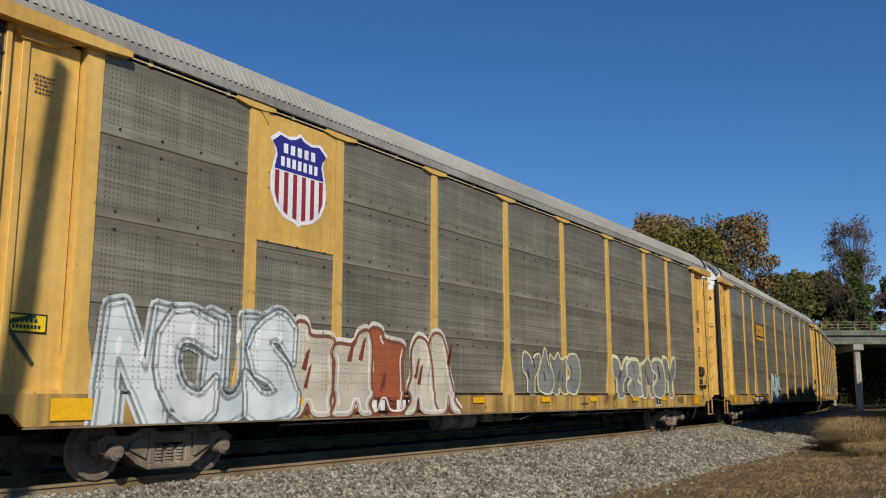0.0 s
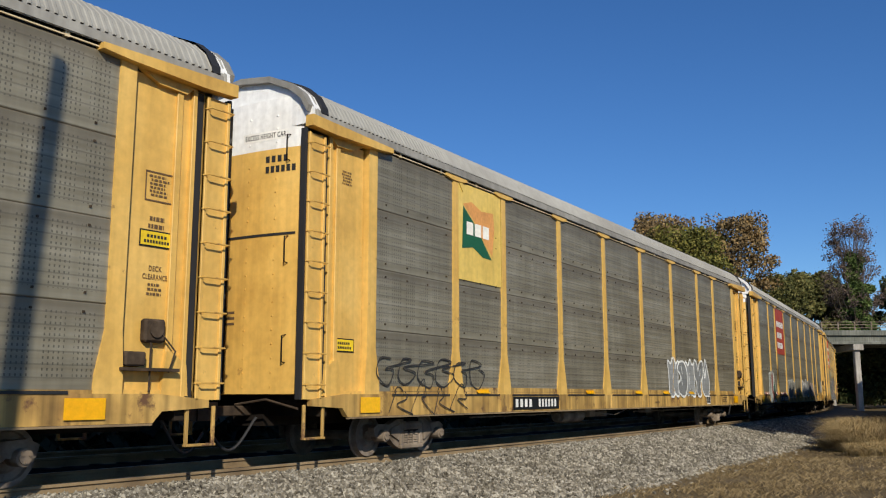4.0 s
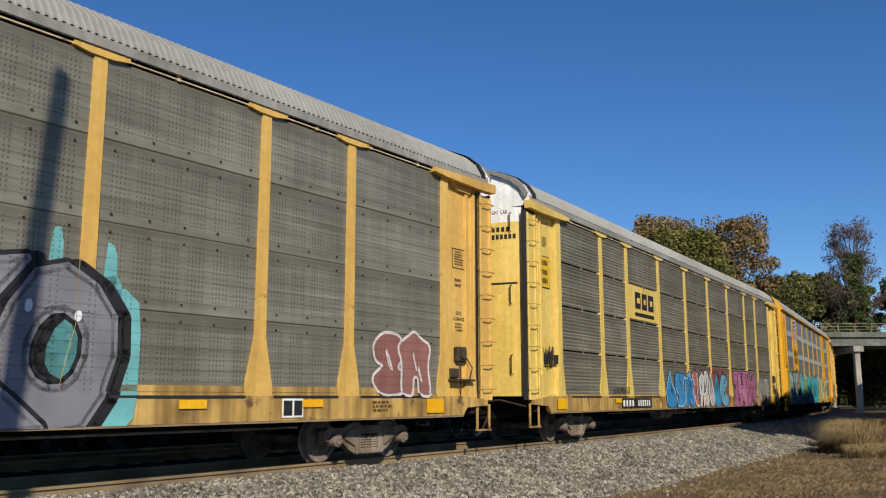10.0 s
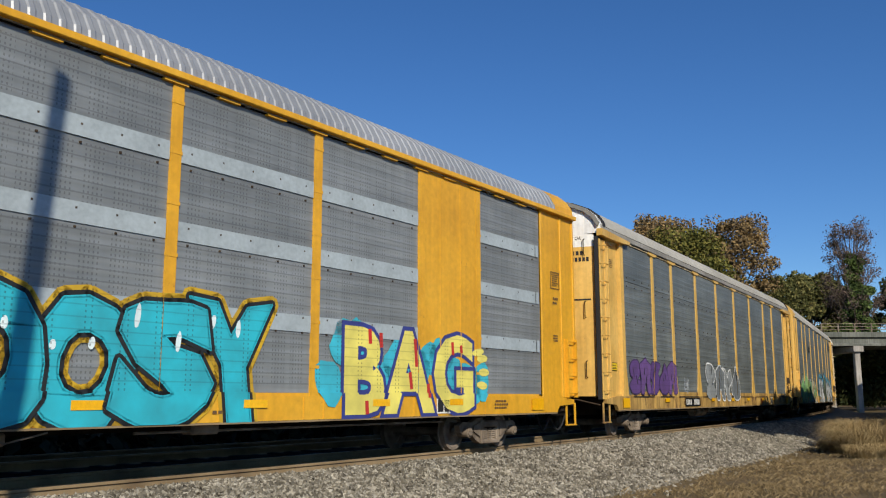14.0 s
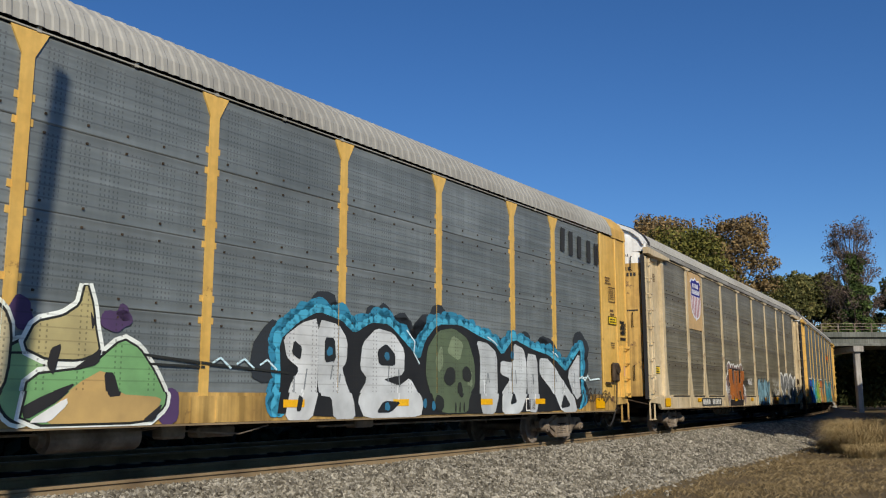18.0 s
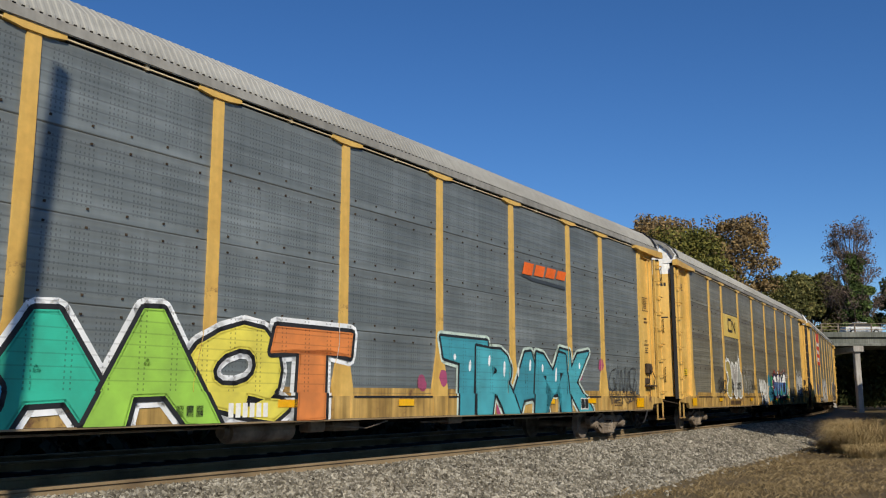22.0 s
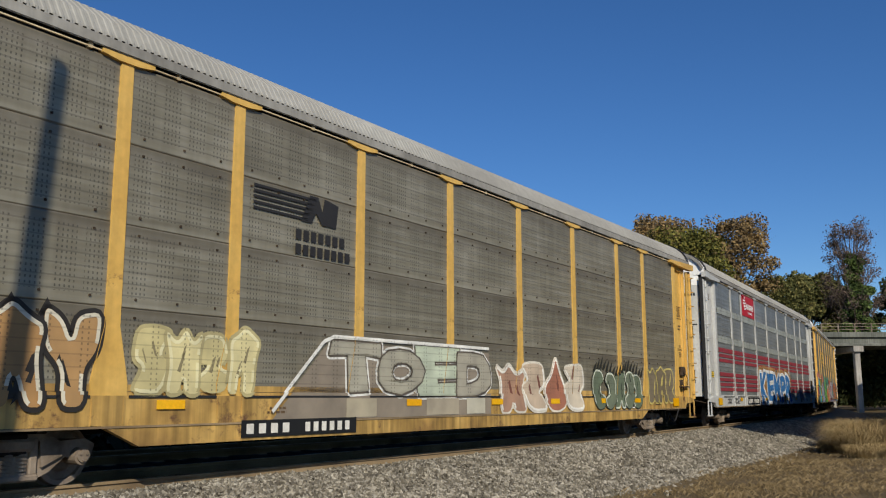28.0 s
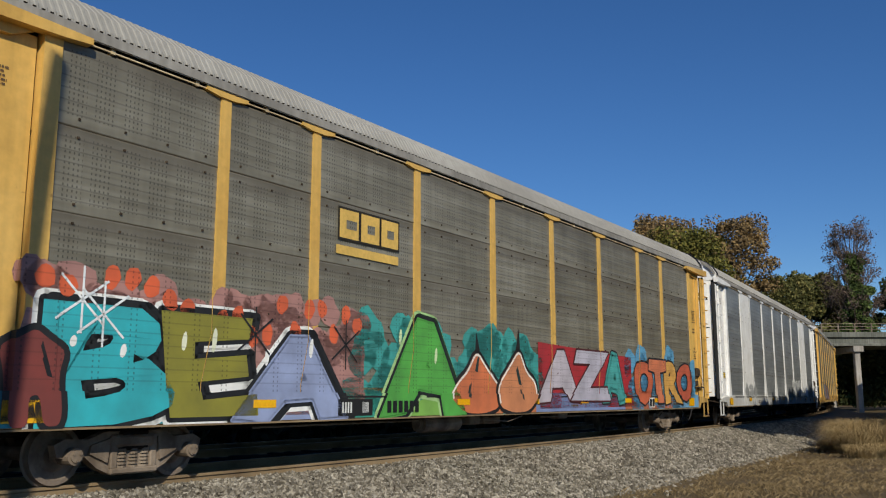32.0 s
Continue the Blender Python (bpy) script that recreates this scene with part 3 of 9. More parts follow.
def roof_mesh(kind):
    """Arched roof of transverse ribs."""
    def build(bm):
        arch = [(-1.53, 5.36), (-1.50, 5.56), (-1.36, 5.80), (-1.12, 6.00), (-0.65, 6.20), (0.0, 6.28), (0.65, 6.20), (1.12, 6.00), (1.36, 5.80), (1.50, 5.56), (1.53, 5.36)]
        end = CORNER - (0.12 if kind == "round" else 1.0)
        pitch, lift = (0.112, 0.008) if kind == "round" else (0.20, 0.014)
        n = int(2 * end / pitch)
        xs = []
        for i in range(n):
            x = -end + i * 2 * end / n
            w = 2 * end / n
            xs += [(x, 0.0), (x + w * 0.42, 0.0), (x + w * 0.55, lift), (x + w * 0.87, lift)]
        xs.append((end, 0.0))
        rows = []
        for x, up in xs:
            rows.append([bm.verts.new((x, y * (1 + up / 1.6), z + up * (0.9 if abs(y) < 1.45 else 0.2))) for y, z in arch])
        for a, b in zip(rows, rows[1:]):
            for i in range(len(arch) - 1):
                bm.faces.new((a[i], b[i], b[i + 1], a[i + 1]))
        bmesh.ops.recalc_face_normals(bm, faces=bm.faces)
    return cached(("roof", kind), build)


ARCH = [(-1.50, 5.30), (-1.48, 5.56), (-1.34, 5.79), (-1.10, 5.985), (-0.64, 6.185), (0.0, 6.265), (0.64, 6.185), (1.10, 5.985), (1.34, 5.79), (1.48, 5.56), (1.50, 5.30)]


def end_cap_mesh(side, x0, x1, grow=0.012):
    def build(bm):
        rows = [[bm.verts.new((side * x, y * (1 + grow), z + grow * 2)) for y, z in ARCH] for x in (x0, x1)]
        for i in range(len(ARCH) - 1):
            bm.faces.new((rows[0][i], rows[1][i], rows[1][i + 1], rows[0][i + 1]))
        bm.faces.new(rows[1])
        bmesh.ops.recalc_face_normals(bm, faces=bm.faces)
    return cached(("cap", side, x0, x1), build)


def end_door_mesh(side, z0, z1, wide=1.30):
    """Bowed end door, standing between z0 and z1."""
    def build(bm):
        ys = [wide * (-1 + 2 * i / 10) for i in range(11)]
        def bow(y):
            return 0.13 * (1 - (y / wide) ** 2)
        out = [(side * (CORNER - 0.10 + bow(y)), y) for y in ys] + [(side * (CORNER - 0.2), wide), (side * (CORNER - 0.2), -wide)]
        prism(bm, out, 2, z0, z1)
        for y in (-wide * 0.62, -wide * 0.2, wide * 0.2, wide * 0.62):
            x = side * (CORNER - 0.10 + bow(y))
            k = 0
            for z in [z0 + 0.1 + 0.22 * i for i in range(int((z1 - z0 - 0.1) / 0.22))]:
                box(bm, x - 0.012, x + 0.012, y - 0.012, y + 0.012, z, z + 0.024)
    return cached(("end_door", side, z0, z1, wide), build)


def ladder(car, side, flank, material):
    """Plate with rungs at a car's corner. flank -1 is the side that faces the camera."""
    def plate(bm):
        x0, x1 = 13.07, 13.48
        box(bm, x0, x1, -1.47, -1.43, 1.0, 5.16)
        box(bm, x0, x0 + 0.05, -1.50, -1.43, 1.0, 5.16, 0.006)
        box(bm, x1 - 0.05, x1, -1.50, -1.43, 1.0, 5.16, 0.006)
    m = Matrix.Diagonal((side, -flank, 1, 1))
    p = part_of("ladder", cached("ladder_plate", plate), material, car, m=m)
    def rung(bm):
        path_tube(bm, [(13.06, -1.47, 0), (13.08, -1.58, 0), (13.47, -1.58, 0), (13.49, -1.47, 0)], 0.013, 5)
    for i in range(9):
        part_of("rung", cached("rung", rung), material, p, m=Matrix.Translation((0, 0, 1.22 + 0.47 * i)))
    return p


def truck(car, x, wheels):
    """Two-axle truck: cast side frames with springs, a bolster and two wheelsets."""
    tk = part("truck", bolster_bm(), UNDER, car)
    tk.matrix_basis = Matrix.Translation((x, 0, 0))
    for f in (-1, 1):
        part_of("side_frame", cached("side_frame", side_frame), IRON, tk, m=Matrix.Diagonal((1, f, 1, 1)))
        part_of("spring_nest", cached("springs", springs), IRON, tk, m=Matrix.Diagonal((1, f, 1, 1)))["kind"] = "stuff"
        for a in (-0.889, 0.889):
            part_of("bearing_cap", cached("bearing", bearing), IRON, tk, m=Matrix.Translation((a, 0, 0.365)) @ Matrix.Diagonal((1, f, 1, 1)))
    for a in (-0.889, 0.889):
        w = part_of("wheelset", cached("wheelset", wheelset), WHEEL, tk, m=Matrix.Translation((a, 0, 0.365)))
        wheels.append((w, a))
    return tk


def bolster_bm():
    bm = bmesh.new()
    box(bm, -0.22, 0.22, -1.15, 1.15, 0.40, 0.66, 0.03)
    box(bm, -0.3, 0.3, -0.3, 0.3, 0.62, 0.74, 0.02)
    return bm


def side_frame(bm):
    out = [(-1.12, 0.50), (-0.98, 0.57), (-0.66, 0.55), (-0.42, 0.64), (0.42, 0.64), (0.66, 0.55), (0.98, 0.57), (1.12, 0.50), (1.08, 0.36), (0.96, 0.33), (0.72, 0.36), (0.52, 0.20), (0.36, 0.13), (-0.36, 0.13), (-0.52, 0.20), (-0.72, 0.36), (-0.96, 0.33), (-1.08, 0.36)]
    prism(bm, out, 1, -1.10, -0.97)
    for sx in (-1, 1):
        prism(bm, [(sx * 0.36, 0.56), (sx * 0.64, 0.48), (sx * 0.66, 0.38), (sx * 0.40, 0.26)][::sx], 1, -1.145, -1.09)
        box(bm, sx * 0.30 - 0.05, sx * 0.30 + 0.05, -1.14, -0.95, 0.18, 0.6, 0.015)
    box(bm, -0.36, 0.36, -1.16, -0.95, 0.11, 0.19, 0.02)
    box(bm, -0.30, 0.30, -1.18, -1.05, 0.44, 0.60, 0.04)


def springs(bm):
    for x in (-0.17, 0.0, 0.17):
        for k in range(6):
            z = 0.20 + 0.042 * k
            bmesh.ops.create_cone(bm, cap_ends=True, segments=10, radius1=0.075, radius2=0.075, depth=0.026, matrix=Matrix.Translation((x, -1.075, z)))


def bearing(bm):
    rod(bm, (0, -1.20, 0), (0, -0.95, 0), 0.105, 14)
    rod(bm, (0, -1.225, 0), (0, -1.20, 0), 0.075, 12)
    for k in range(3):
        a = k * 2.094 + 0.5
        rod(bm, (0.05 * math.cos(a), -1.24, 0.05 * math.sin(a)), (0.05 * math.cos(a), -1.22, 0.05 * math.sin(a)), 0.014, 6)


def wheelset(bm):
    rod(bm, (0, -1.0, 0), (0, 1.0, 0), 0.085, 14)
    for f in (-1, 1):
        ring = [(0.085, 0.79), (0.16, 0.80), (0.20, 0.765), (0.285, 0.765), (0.30, 0.805), (0.358, 0.805), (0.365, 0.70), (0.39, 0.685), (0.39, 0.672), (0.30, 0.672), (0.285, 0.735), (0.20, 0.735), (0.16, 0.70), (0.085, 0.69)]
        n = 28
        rows = []
        for k in range(n):
            a = 2 * math.pi * k / n
            rows.append([bm.verts.new((r * math.cos(a), f * y, r * math.sin(a))) for r, y in ring])
        for k in range(n):
            a, b = rows[k], rows[(k + 1) % n]
            for i in range(len(ring)):
                j = (i + 1) % len(ring)
                bm.faces.new((a[i], b[i], b[j], a[j]))
        for k in range(2):
            a = k * math.pi + 0.4
            box(bm, 0.24 * math.cos(a) - 0.02, 0.24 * math.cos(a) + 0.02, f * 0.76 - 0.012, f * 0.76 + 0.014, 0.24 * math.sin(a) - 0.02, 0.24 * math.sin(a) + 0.02)
    bmesh.ops.recalc_face_normals(bm, faces=bm.faces)


def coupler(bm):
    box(bm, 13.0, 13.95, -0.07, 0.07, 0.74, 0.90, 0.015)
    prism(bm, [(13.9, -0.14), (14.12, -0.16), (14.26, -0.10), (14.22, -0.03), (14.10, -0.04), (14.08, 0.05), (14.24, 0.10), (14.22, 0.17), (14.0, 0.16), (13.9, 0.10)], 2, 0.68, 0.96)
    rod(bm, (13.5, -0.75, 1.0), (13.5, -0.1, 0.92), 0.018, 6)
    rod(bm, (13.5, -1.4, 0.86), (13.5, -0.75, 1.0), 0.018, 6)


def hose(bm):
    pts = []
    for i in range(13):
        a = i / 12
        pts.append((13.35 + 0.85 * a, -0.42 + 0.1 * a, 0.72 - 0.48 * math.sin(math.pi * min(1, a * 0.93) * 0.9) ** 1.2))
    path_tube(bm, pts, 0.024, 6)


def step(bm):
    y = -1.44
    for x in (12.98, 13.42):
        box(bm, x - 0.025, x + 0.025, y - 0.03, y + 0.01, 0.40, 0.92, 0.006)
    box(bm, 12.96, 13.44, y - 0.06, y + 0.03, 0.40, 0.435, 0.006)


def near_sill(bm):
    out = [(-12.42, 0.72), (12.42, 0.72), (12.55, 0.86), (13.3, 0.90), (13.3, 1.0), (12.5, 1.08), (-12.5, 1.08), (-13.3, 1.0), (-13.3, 0.90), (-12.55, 0.86)]
    prism(bm, out, 1, -Y_SILL, -Y_SILL + 0.09)
    for x in POSTS:
        box(bm, x - 0.24, x - 0.21, -Y_SILL - 0.012, -Y_SILL + 0.01, 0.73, 1.06)
        box(bm, x + 0.21, x + 0.24, -Y_SILL - 0.012, -Y_SILL + 0.01, 0.73, 1.06)
    box(bm, -11.6, 11.6, -Y_SILL + 0.022, -Y_SILL + 0.12, 1.08, 1.125)


def sill_flange(bm):
    box(bm, -12.4, 12.4, -Y_SILL - 0.018, -Y_SILL + 0.05, 0.690, 0.716)


def under_frame(bm):
    box(bm, -13.2, 13.2, -1.40, 1.40, 0.90, 1.06)
    box(bm, -13.1, 13.1, -0.33, 0.33, 0.58, 0.92)
    for x in (-12.9, -6.0, -3.0, 0.0, 3.0, 6.0, 12.9):
        box(bm, x - 0.08, x + 0.08, -1.4, 1.4, 0.74, 0.92)


def decks(bm):
    for z in (2.55, 4.05):
        box(bm, -12.9, 12.9, -1.36, 1.36, z, z + 0.06)


def brake_gear(bm):
    rod(bm, (-3.4, -0.95, 0.56), (-2.1, -0.95, 0.56), 0.17, 16)
    rod(bm, (-3.5, -0.95, 0.56), (-3.4, -0.95, 0.56), 0.10, 12)
    box(bm, -1.75, -1.35, -1.1, -0.85, 0.50, 0.78, 0.03)
    box(bm, -1.1, -0.4, -1.05, -0.8, 0.50, 0.66, 0.03)
    rod(bm, (-2.1, -0.95, 0.62), (-1.75, -1.0, 0.66), 0.02, 6)
    rod(bm, (-1.35, -1.0, 0.6), (-0.6, -1.35, 0.55), 0.014, 6)
    rod(bm, (-0.6, -1.35, 0.55), (-0.15, -1.45, 0.66), 0.012, 6)
    rod(bm, (1.2, -1.2, 0.60), (8.2, -1.2, 0.60), 0.02, 6)
    box(bm, 2.1, 2.6, -1.25, -1.0, 0.55, 0.70, 0.03)
    rod(bm, (-8.0, -1.15, 0.62), (-3.5, -1.0, 0.62), 0.018, 6)


def end_post(bm):
    """Broad upright between the screens and the end, with a flared foot."""
    prism(bm, [(11.68, 1.85), (11.68, 5.30), (11.92, 5.30), (11.92, 1.85), (11.96, 1.30), (11.96, 1.05), (11.56, 1.05), (11.57, 1.30)], 1, -Y_POST, -1.34)


def end_bay(bm):
    """Recessed sheet between the end post and the ladder, stiffened by two uprights."""
    box(bm, 11.95, 13.10, -1.385, -1.345, 1.12, 5.22)
    box(bm, 12.62, 12.72, -1.43, -1.36, 1.02, 5.20, 0.008)
    box(bm, 12.86, 12.93, -1.46, -1.36, 1.02, 5.22, 0.008)
    prism(bm, [(12.55, 1.05), (12.98, 1.05), (12.94, 1.45), (12.70, 1.62), (12.62, 1.62)], 1, -1.45, -1.37)
    box(bm, 11.95, 12.9, -1.44, -1.35, 1.06, 1.13)


def bracket(bm):
    """Beam under the eave at a car's corner."""
    prism(bm, [(11.35, 5.36), (13.52, 5.42), (13.52, 5.24), (12.95, 5.22), (11.75, 5.25), (11.35, 5.28)], 1, -1.60, -1.44)
    prism(bm, [(12.0, 5.26), (12.9, 5.24), (12.75, 5.10), (12.3, 5.12)], 1, -1.46, -1.38)


def wide_end(bm):
    """Plain closed end bay of the newer racks."""
    box(bm, 11.75, 13.42, -Y_POST + 0.01, -1.40, 1.06, 5.34, 0.01)


def end_rib(bm):
    box(bm, 0, 0.08, -Y_POST - 0.012, -1.42, 1.06, 5.34, 0.008)


def end_edge(bm):
    box(bm, 13.36, 13.50, -1.46, -1.30, 1.06, 5.6, 0.03)


def short_rung(bm):
    path_tube(bm, [(12.92, -1.49, 0), (12.92, -1.58, 0), (13.32, -1.58, 0), (13.32, -1.49, 0)], 0.014, 5)


def ladder_rail(bm):
    box(bm, -0.015, 0.015, -1.58, -1.47, 1.05, 2.42)


def eave_rail(bm):
    box(bm, -11.6, 11.6, -1.43, -1.37, 5.26, 5.37)
    box(bm, -13.4, 13.4, 1.41, 1.475, 5.26, 5.37)


def eave_strip(bm):
    """Thin pale strip under the roof's edge, on small brackets."""
    box(bm, -11.6, 11.6, -1.50, -1.475, 5.312, 5.33)
    for i in range(17):
        x = -11.0 + i * 1.37
        box(bm, x - 0.03, x + 0.03, -1.505, -1.42, 5.30, 5.37)


def corner_seal(bm):
    """Black strips in place of the dark shaded slots on both sides of the ladder."""
    box(bm, 13.485, 13.53, -1.46, -1.36, 1.0, 5.22)
    box(bm, 12.94, 13.065, -1.415, -1.38, 1.02, 5.2)


def fascia(bm):
    """Flat strip below the ribbed roof."""
    prism(bm, [(-1.512, 5.365), (-1.548, 5.372), (-1.540, 5.50), (-1.52, 5.515)], 0, -13.3, 13.3)


# Near-black dashes that draw the shade line at the roof ribs' lower ends.
def rib_shade(bm):
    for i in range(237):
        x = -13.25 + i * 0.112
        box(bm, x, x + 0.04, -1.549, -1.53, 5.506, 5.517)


def door_bar(bm):
    """Upright locking bar where the two end doors meet."""
    rod(bm, (13.56, 0.22, 1.1), (13.56, 0.22, 5.75), 0.03, 8)
    for z in (1.25, 2.6, 3.9, 5.2):
        box(bm, 13.50, 13.60, 0.16, 0.28, z, z + 0.08)


def door_edge(bm):
    box(bm, 13.50, 13.545, 0.15, 0.31, 1.09, 5.80, 0.008)


def grab_iron(bm):
    path_tube(bm, [(13.42, -1.06, 0), (13.52, -1.06, 0.02), (13.52, -1.06, 0.42), (13.42, -1.06, 0.44)], 0.013, 5)


def cover_plate(bm):
    """Bent sheet that closes the gap over the end doors."""
    prism(bm, [(y * 1.012, z + 0.03) for y, z in ARCH[1:-1]] + [(y * 0.985, z - 0.07) for y, z in ARCH[-2:0:-1]], 0, 13.40, 13.53)


CARS, WHEELS, STYLE = {}, {}, {}


def rail_car(k, label, style="tee", frame_paint=None, screen=None, sill=None, roof=None, top=None, body=None, door=None):
    """One covered car rack, standing at the origin until it is keyed."""
    frame_paint, screen = frame_paint or YELLOW, screen or SCREEN_BROWN
    sill, roof, top = sill or YELLOW_OLD, roof or ROOF, top or WHITE
    body = body or frame_paint
    car = thing("autorack_car", label, "rail car", "cars of the freight train")
    CARS[k], WHEELS[k], STYLE[k] = car, [], style
    flip = Matrix.Diagonal((1, -1, 1, 1))
    part_of("side_sill", cached("near_sill", near_sill), sill, car)
    part_of("side_sill", cached("near_sill", near_sill), sill, car, m=flip)
    part_of("sill_flange", cached("sill_flange", sill_flange), RAILRUST, car, "rust-brown lower edge of the sill")
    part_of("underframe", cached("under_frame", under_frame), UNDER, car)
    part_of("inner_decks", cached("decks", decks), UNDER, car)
    part_of("brake_gear", cached("brake_gear", brake_gear), IRON, car)
    post_style = {"tee": "tee", "louvre": "louvre", "wedge": "wedge", "plain": "plain"}[style]
    pm = post_mesh(post_style)
    edges = (-11.72, *POSTS, 11.72)
    for i, (a, b) in enumerate(zip(edges, edges[1:])):
        c = (a + b) / 2
        me = screen_mesh(-(b - a) / 2, (b - a) / 2)
        for q in range(4):
            one = (band_mesh if style == "louvre" else sheet_mesh)(-(b - a) / 2, (b - a) / 2, q)
            part_of("screen_sheet", one, screen, car, m=Matrix.Translation((c, 0, 0)))
            if style == "louvre" and q:
                part_of("clip", cached("gap_clip", gap_clip), screen, car, m=Matrix.Translation((c, 0, SILL_HI + 0.04 + (EAVE - SILL_HI - 0.05) * q / 4)))
        if style != "louvre":
            part_of("bolt_row", bolt_mesh(-(b - a) / 2, (b - a) / 2), DARKIRON, car, m=Matrix.Translation((c, 0, 0)))["kind"] = "stuff"
        part_of("side_screen", me, screen, car, m=Matrix.Translation((c, 0, 0)) @ flip)
    for x in POSTS:
        part_of("side_post", pm, frame_paint, car, m=Matrix.Translation((x, 0, 0)))
        part_of("side_post", pm, frame_paint, car, m=Matrix.Translation((x, 0, 0)) @ flip)
    part_of("eave_rail", cached("eave_rail", eave_rail), RUBBER, car)
    part_of("eave_strip", cached("eave_strip", eave_strip), roof if style in ("wedge", "plain") else PALE, car)
    closed = style in ("wedge", "plain")
    part_of("roof", roof_mesh("flat" if closed else "round"), roof, car)
    if not closed:
        part_of("roof_fascia", cached("fascia", fascia), WEATHERED, car)
        part_of("rib_end_row", cached("rib_end_row", rib_shade), UNDER, car)["kind"] = "stuff"
    for side in (-1, 1):
        turn = Matrix.Diagonal((side, 1, 1, 1))
        for f in (1, -1):
            m = Matrix.Diagonal((side, f, 1, 1))
            if closed:
                part_of("end_panel", cached("wide_end", wide_end), frame_paint, car, m=m)
                for x in (11.75, 12.72, 13.36):
                    part_of("stiffener", cached("end_rib", end_rib), frame_paint, car, m=m @ Matrix.Translation((x, 0, 0)))
                part_of("corner_edge", cached("end_edge", end_edge), frame_paint, car, m=m)
                for z in (1.15, 1.55, 1.95, 2.35):
                    part_of("rung", cached("short_rung", short_rung), frame_paint, car, m=m @ Matrix.Translation((0, 0, z)))
                for x in (12.90, 13.34):
                    part_of("ladder_rail", cached("ladder_rail", ladder_rail), frame_paint, car, m=m @ Matrix.Translation((x, 0, 0)))
            else:
                part_of("end_post", cached("end_post", end_post), frame_paint, car, m=m)
                part_of("end_bay", cached("end_bay", end_bay), body, car, m=m)
                part_of("eave_bracket", cached("bracket", bracket), frame_paint, car, m=m)
                ladder(car, side, -f, frame_paint)
            part_of("step", cached("step", step), sill, car, m=m)
        split = 4.98
        part_of("end_door", end_door_mesh(side, 1.08, split), door or body, car)
        part_of("end_door_top", end_door_mesh(side, split, 5.82, 1.30), top, car)
        part_of("roof_end", end_cap_mesh(side, CORNER - (0.30 if not closed else 1.05), CORNER - 0.06), top if not closed else frame_paint, car)
        if not closed:
            part_of("roof_seal", end_cap_mesh(side, CORNER - 0.42, CORNER - 0.26, 0.03), RUBBER, car)
        for f in (1, -1):
            if not closed:
                part_of("corner_seal", cached("corner_seal", corner_seal), RUBBER, car, m=Matrix.Diagonal((side, f, 1, 1)))
        if not closed:
            part_of("end_cover", cached("cover_plate", cover_plate), (WEATHERED, top)[k % 3 == 1], car, m=turn)
            for z in (1.55, 3.1, 4.75):
                part_of("grab_iron", cached("grab_iron", grab_iron), UNDER, car, m=turn @ Matrix.Translation((0, 0, z)))
        part_of("door_edge", cached("door_edge", door_edge), UNDER, car, m=turn)
        part_of("locking_bar", cached("door_bar", door_bar), WEATHERED, car, m=turn)
        part_of("coupler", cached("coupler", coupler), DARKIRON, car, m=turn)
        part_of("air_hose", cached("hose", hose), RUBBER, car, m=turn)
        truck(car, side * TRUCK, WHEELS[k])
    return car


# ---------------------------------------------------------------- the train
rail_car(-2, "covered car rack with yellow posts, brown steel screens and pale graffiti", screen=SCREEN_BROWN)
rail_car(-1, "covered car rack with yellow posts and weathered brown steel screens", screen=SCREEN_BROWN)
rail_car(0, "covered car rack with yellow posts, grey screens and a flag panel", screen=SCREEN_BROWN)
rail_car(1, "covered car rack with yellow posts and a dark red lettered panel", screen=SCREEN_GREY)
rail_car(2, "covered car rack with a bright red panel and purple graffiti", screen=SCREEN_GREY)
rail_car(3, "covered car rack with ribbed open side slats and blue graffiti", style="louvre", frame_paint=YELLOW_CREAM, screen=SCREEN_BROWN)
rail_car(4, "deep yellow covered car rack with grey screens and turquoise graffiti", style="plain", frame_paint=YELLOW_NEW, screen=SCREEN_PALE, sill=YELLOW_NEW, roof=ROOF_NEW, top=YELLOW_NEW)
rail_car(5, "covered car rack with yellow posts and clean blue-grey screens", screen=SCREEN_BLUE)
rail_car(6, "covered car rack with plain yellow ends and green graffiti", style="wedge", screen=SCREEN_BLUE, top=YELLOW)
rail_car(7, "covered car rack with pale posts, grey screens and a shield panel", frame_paint=PALE, screen=SCREEN_BROWN, sill=PALE, door=YELLOW_OLD)
rail_car(8, "covered car rack with blue-grey screens and rainbow graffiti", screen=SCREEN_BLUE)
rail_car(9, "covered car rack with yellow posts and a yellow lettered panel", screen=SCREEN_GREY)
rail_car(10, "covered car rack with yellow posts and a tall red panel", screen=SCREEN_GREY)
rail_car(11, "covered car rack with brown screens and beige block graffiti", screen=SCREEN_BROWN)
rail_car(12, "light grey covered car rack with red stripes and blue graffiti", frame_paint=GREYPAINT, screen=SCREEN_PALE, sill=GREYPAINT)
rail_car(13, "covered car rack with yellow posts and many-coloured graffiti", screen=SCREEN_GREY)
rail_car(14, "white covered car rack with grey steel screens", frame_paint=WHITE, screen=SCREEN_PALE, sill=GREYPAINT)
rail_car(15, "covered car rack with dull yellow posts and brown screens", screen=SCREEN_BROWN)
rail_car(16, "covered car rack with yellow posts at the train's far end", screen=SCREEN_GREY)


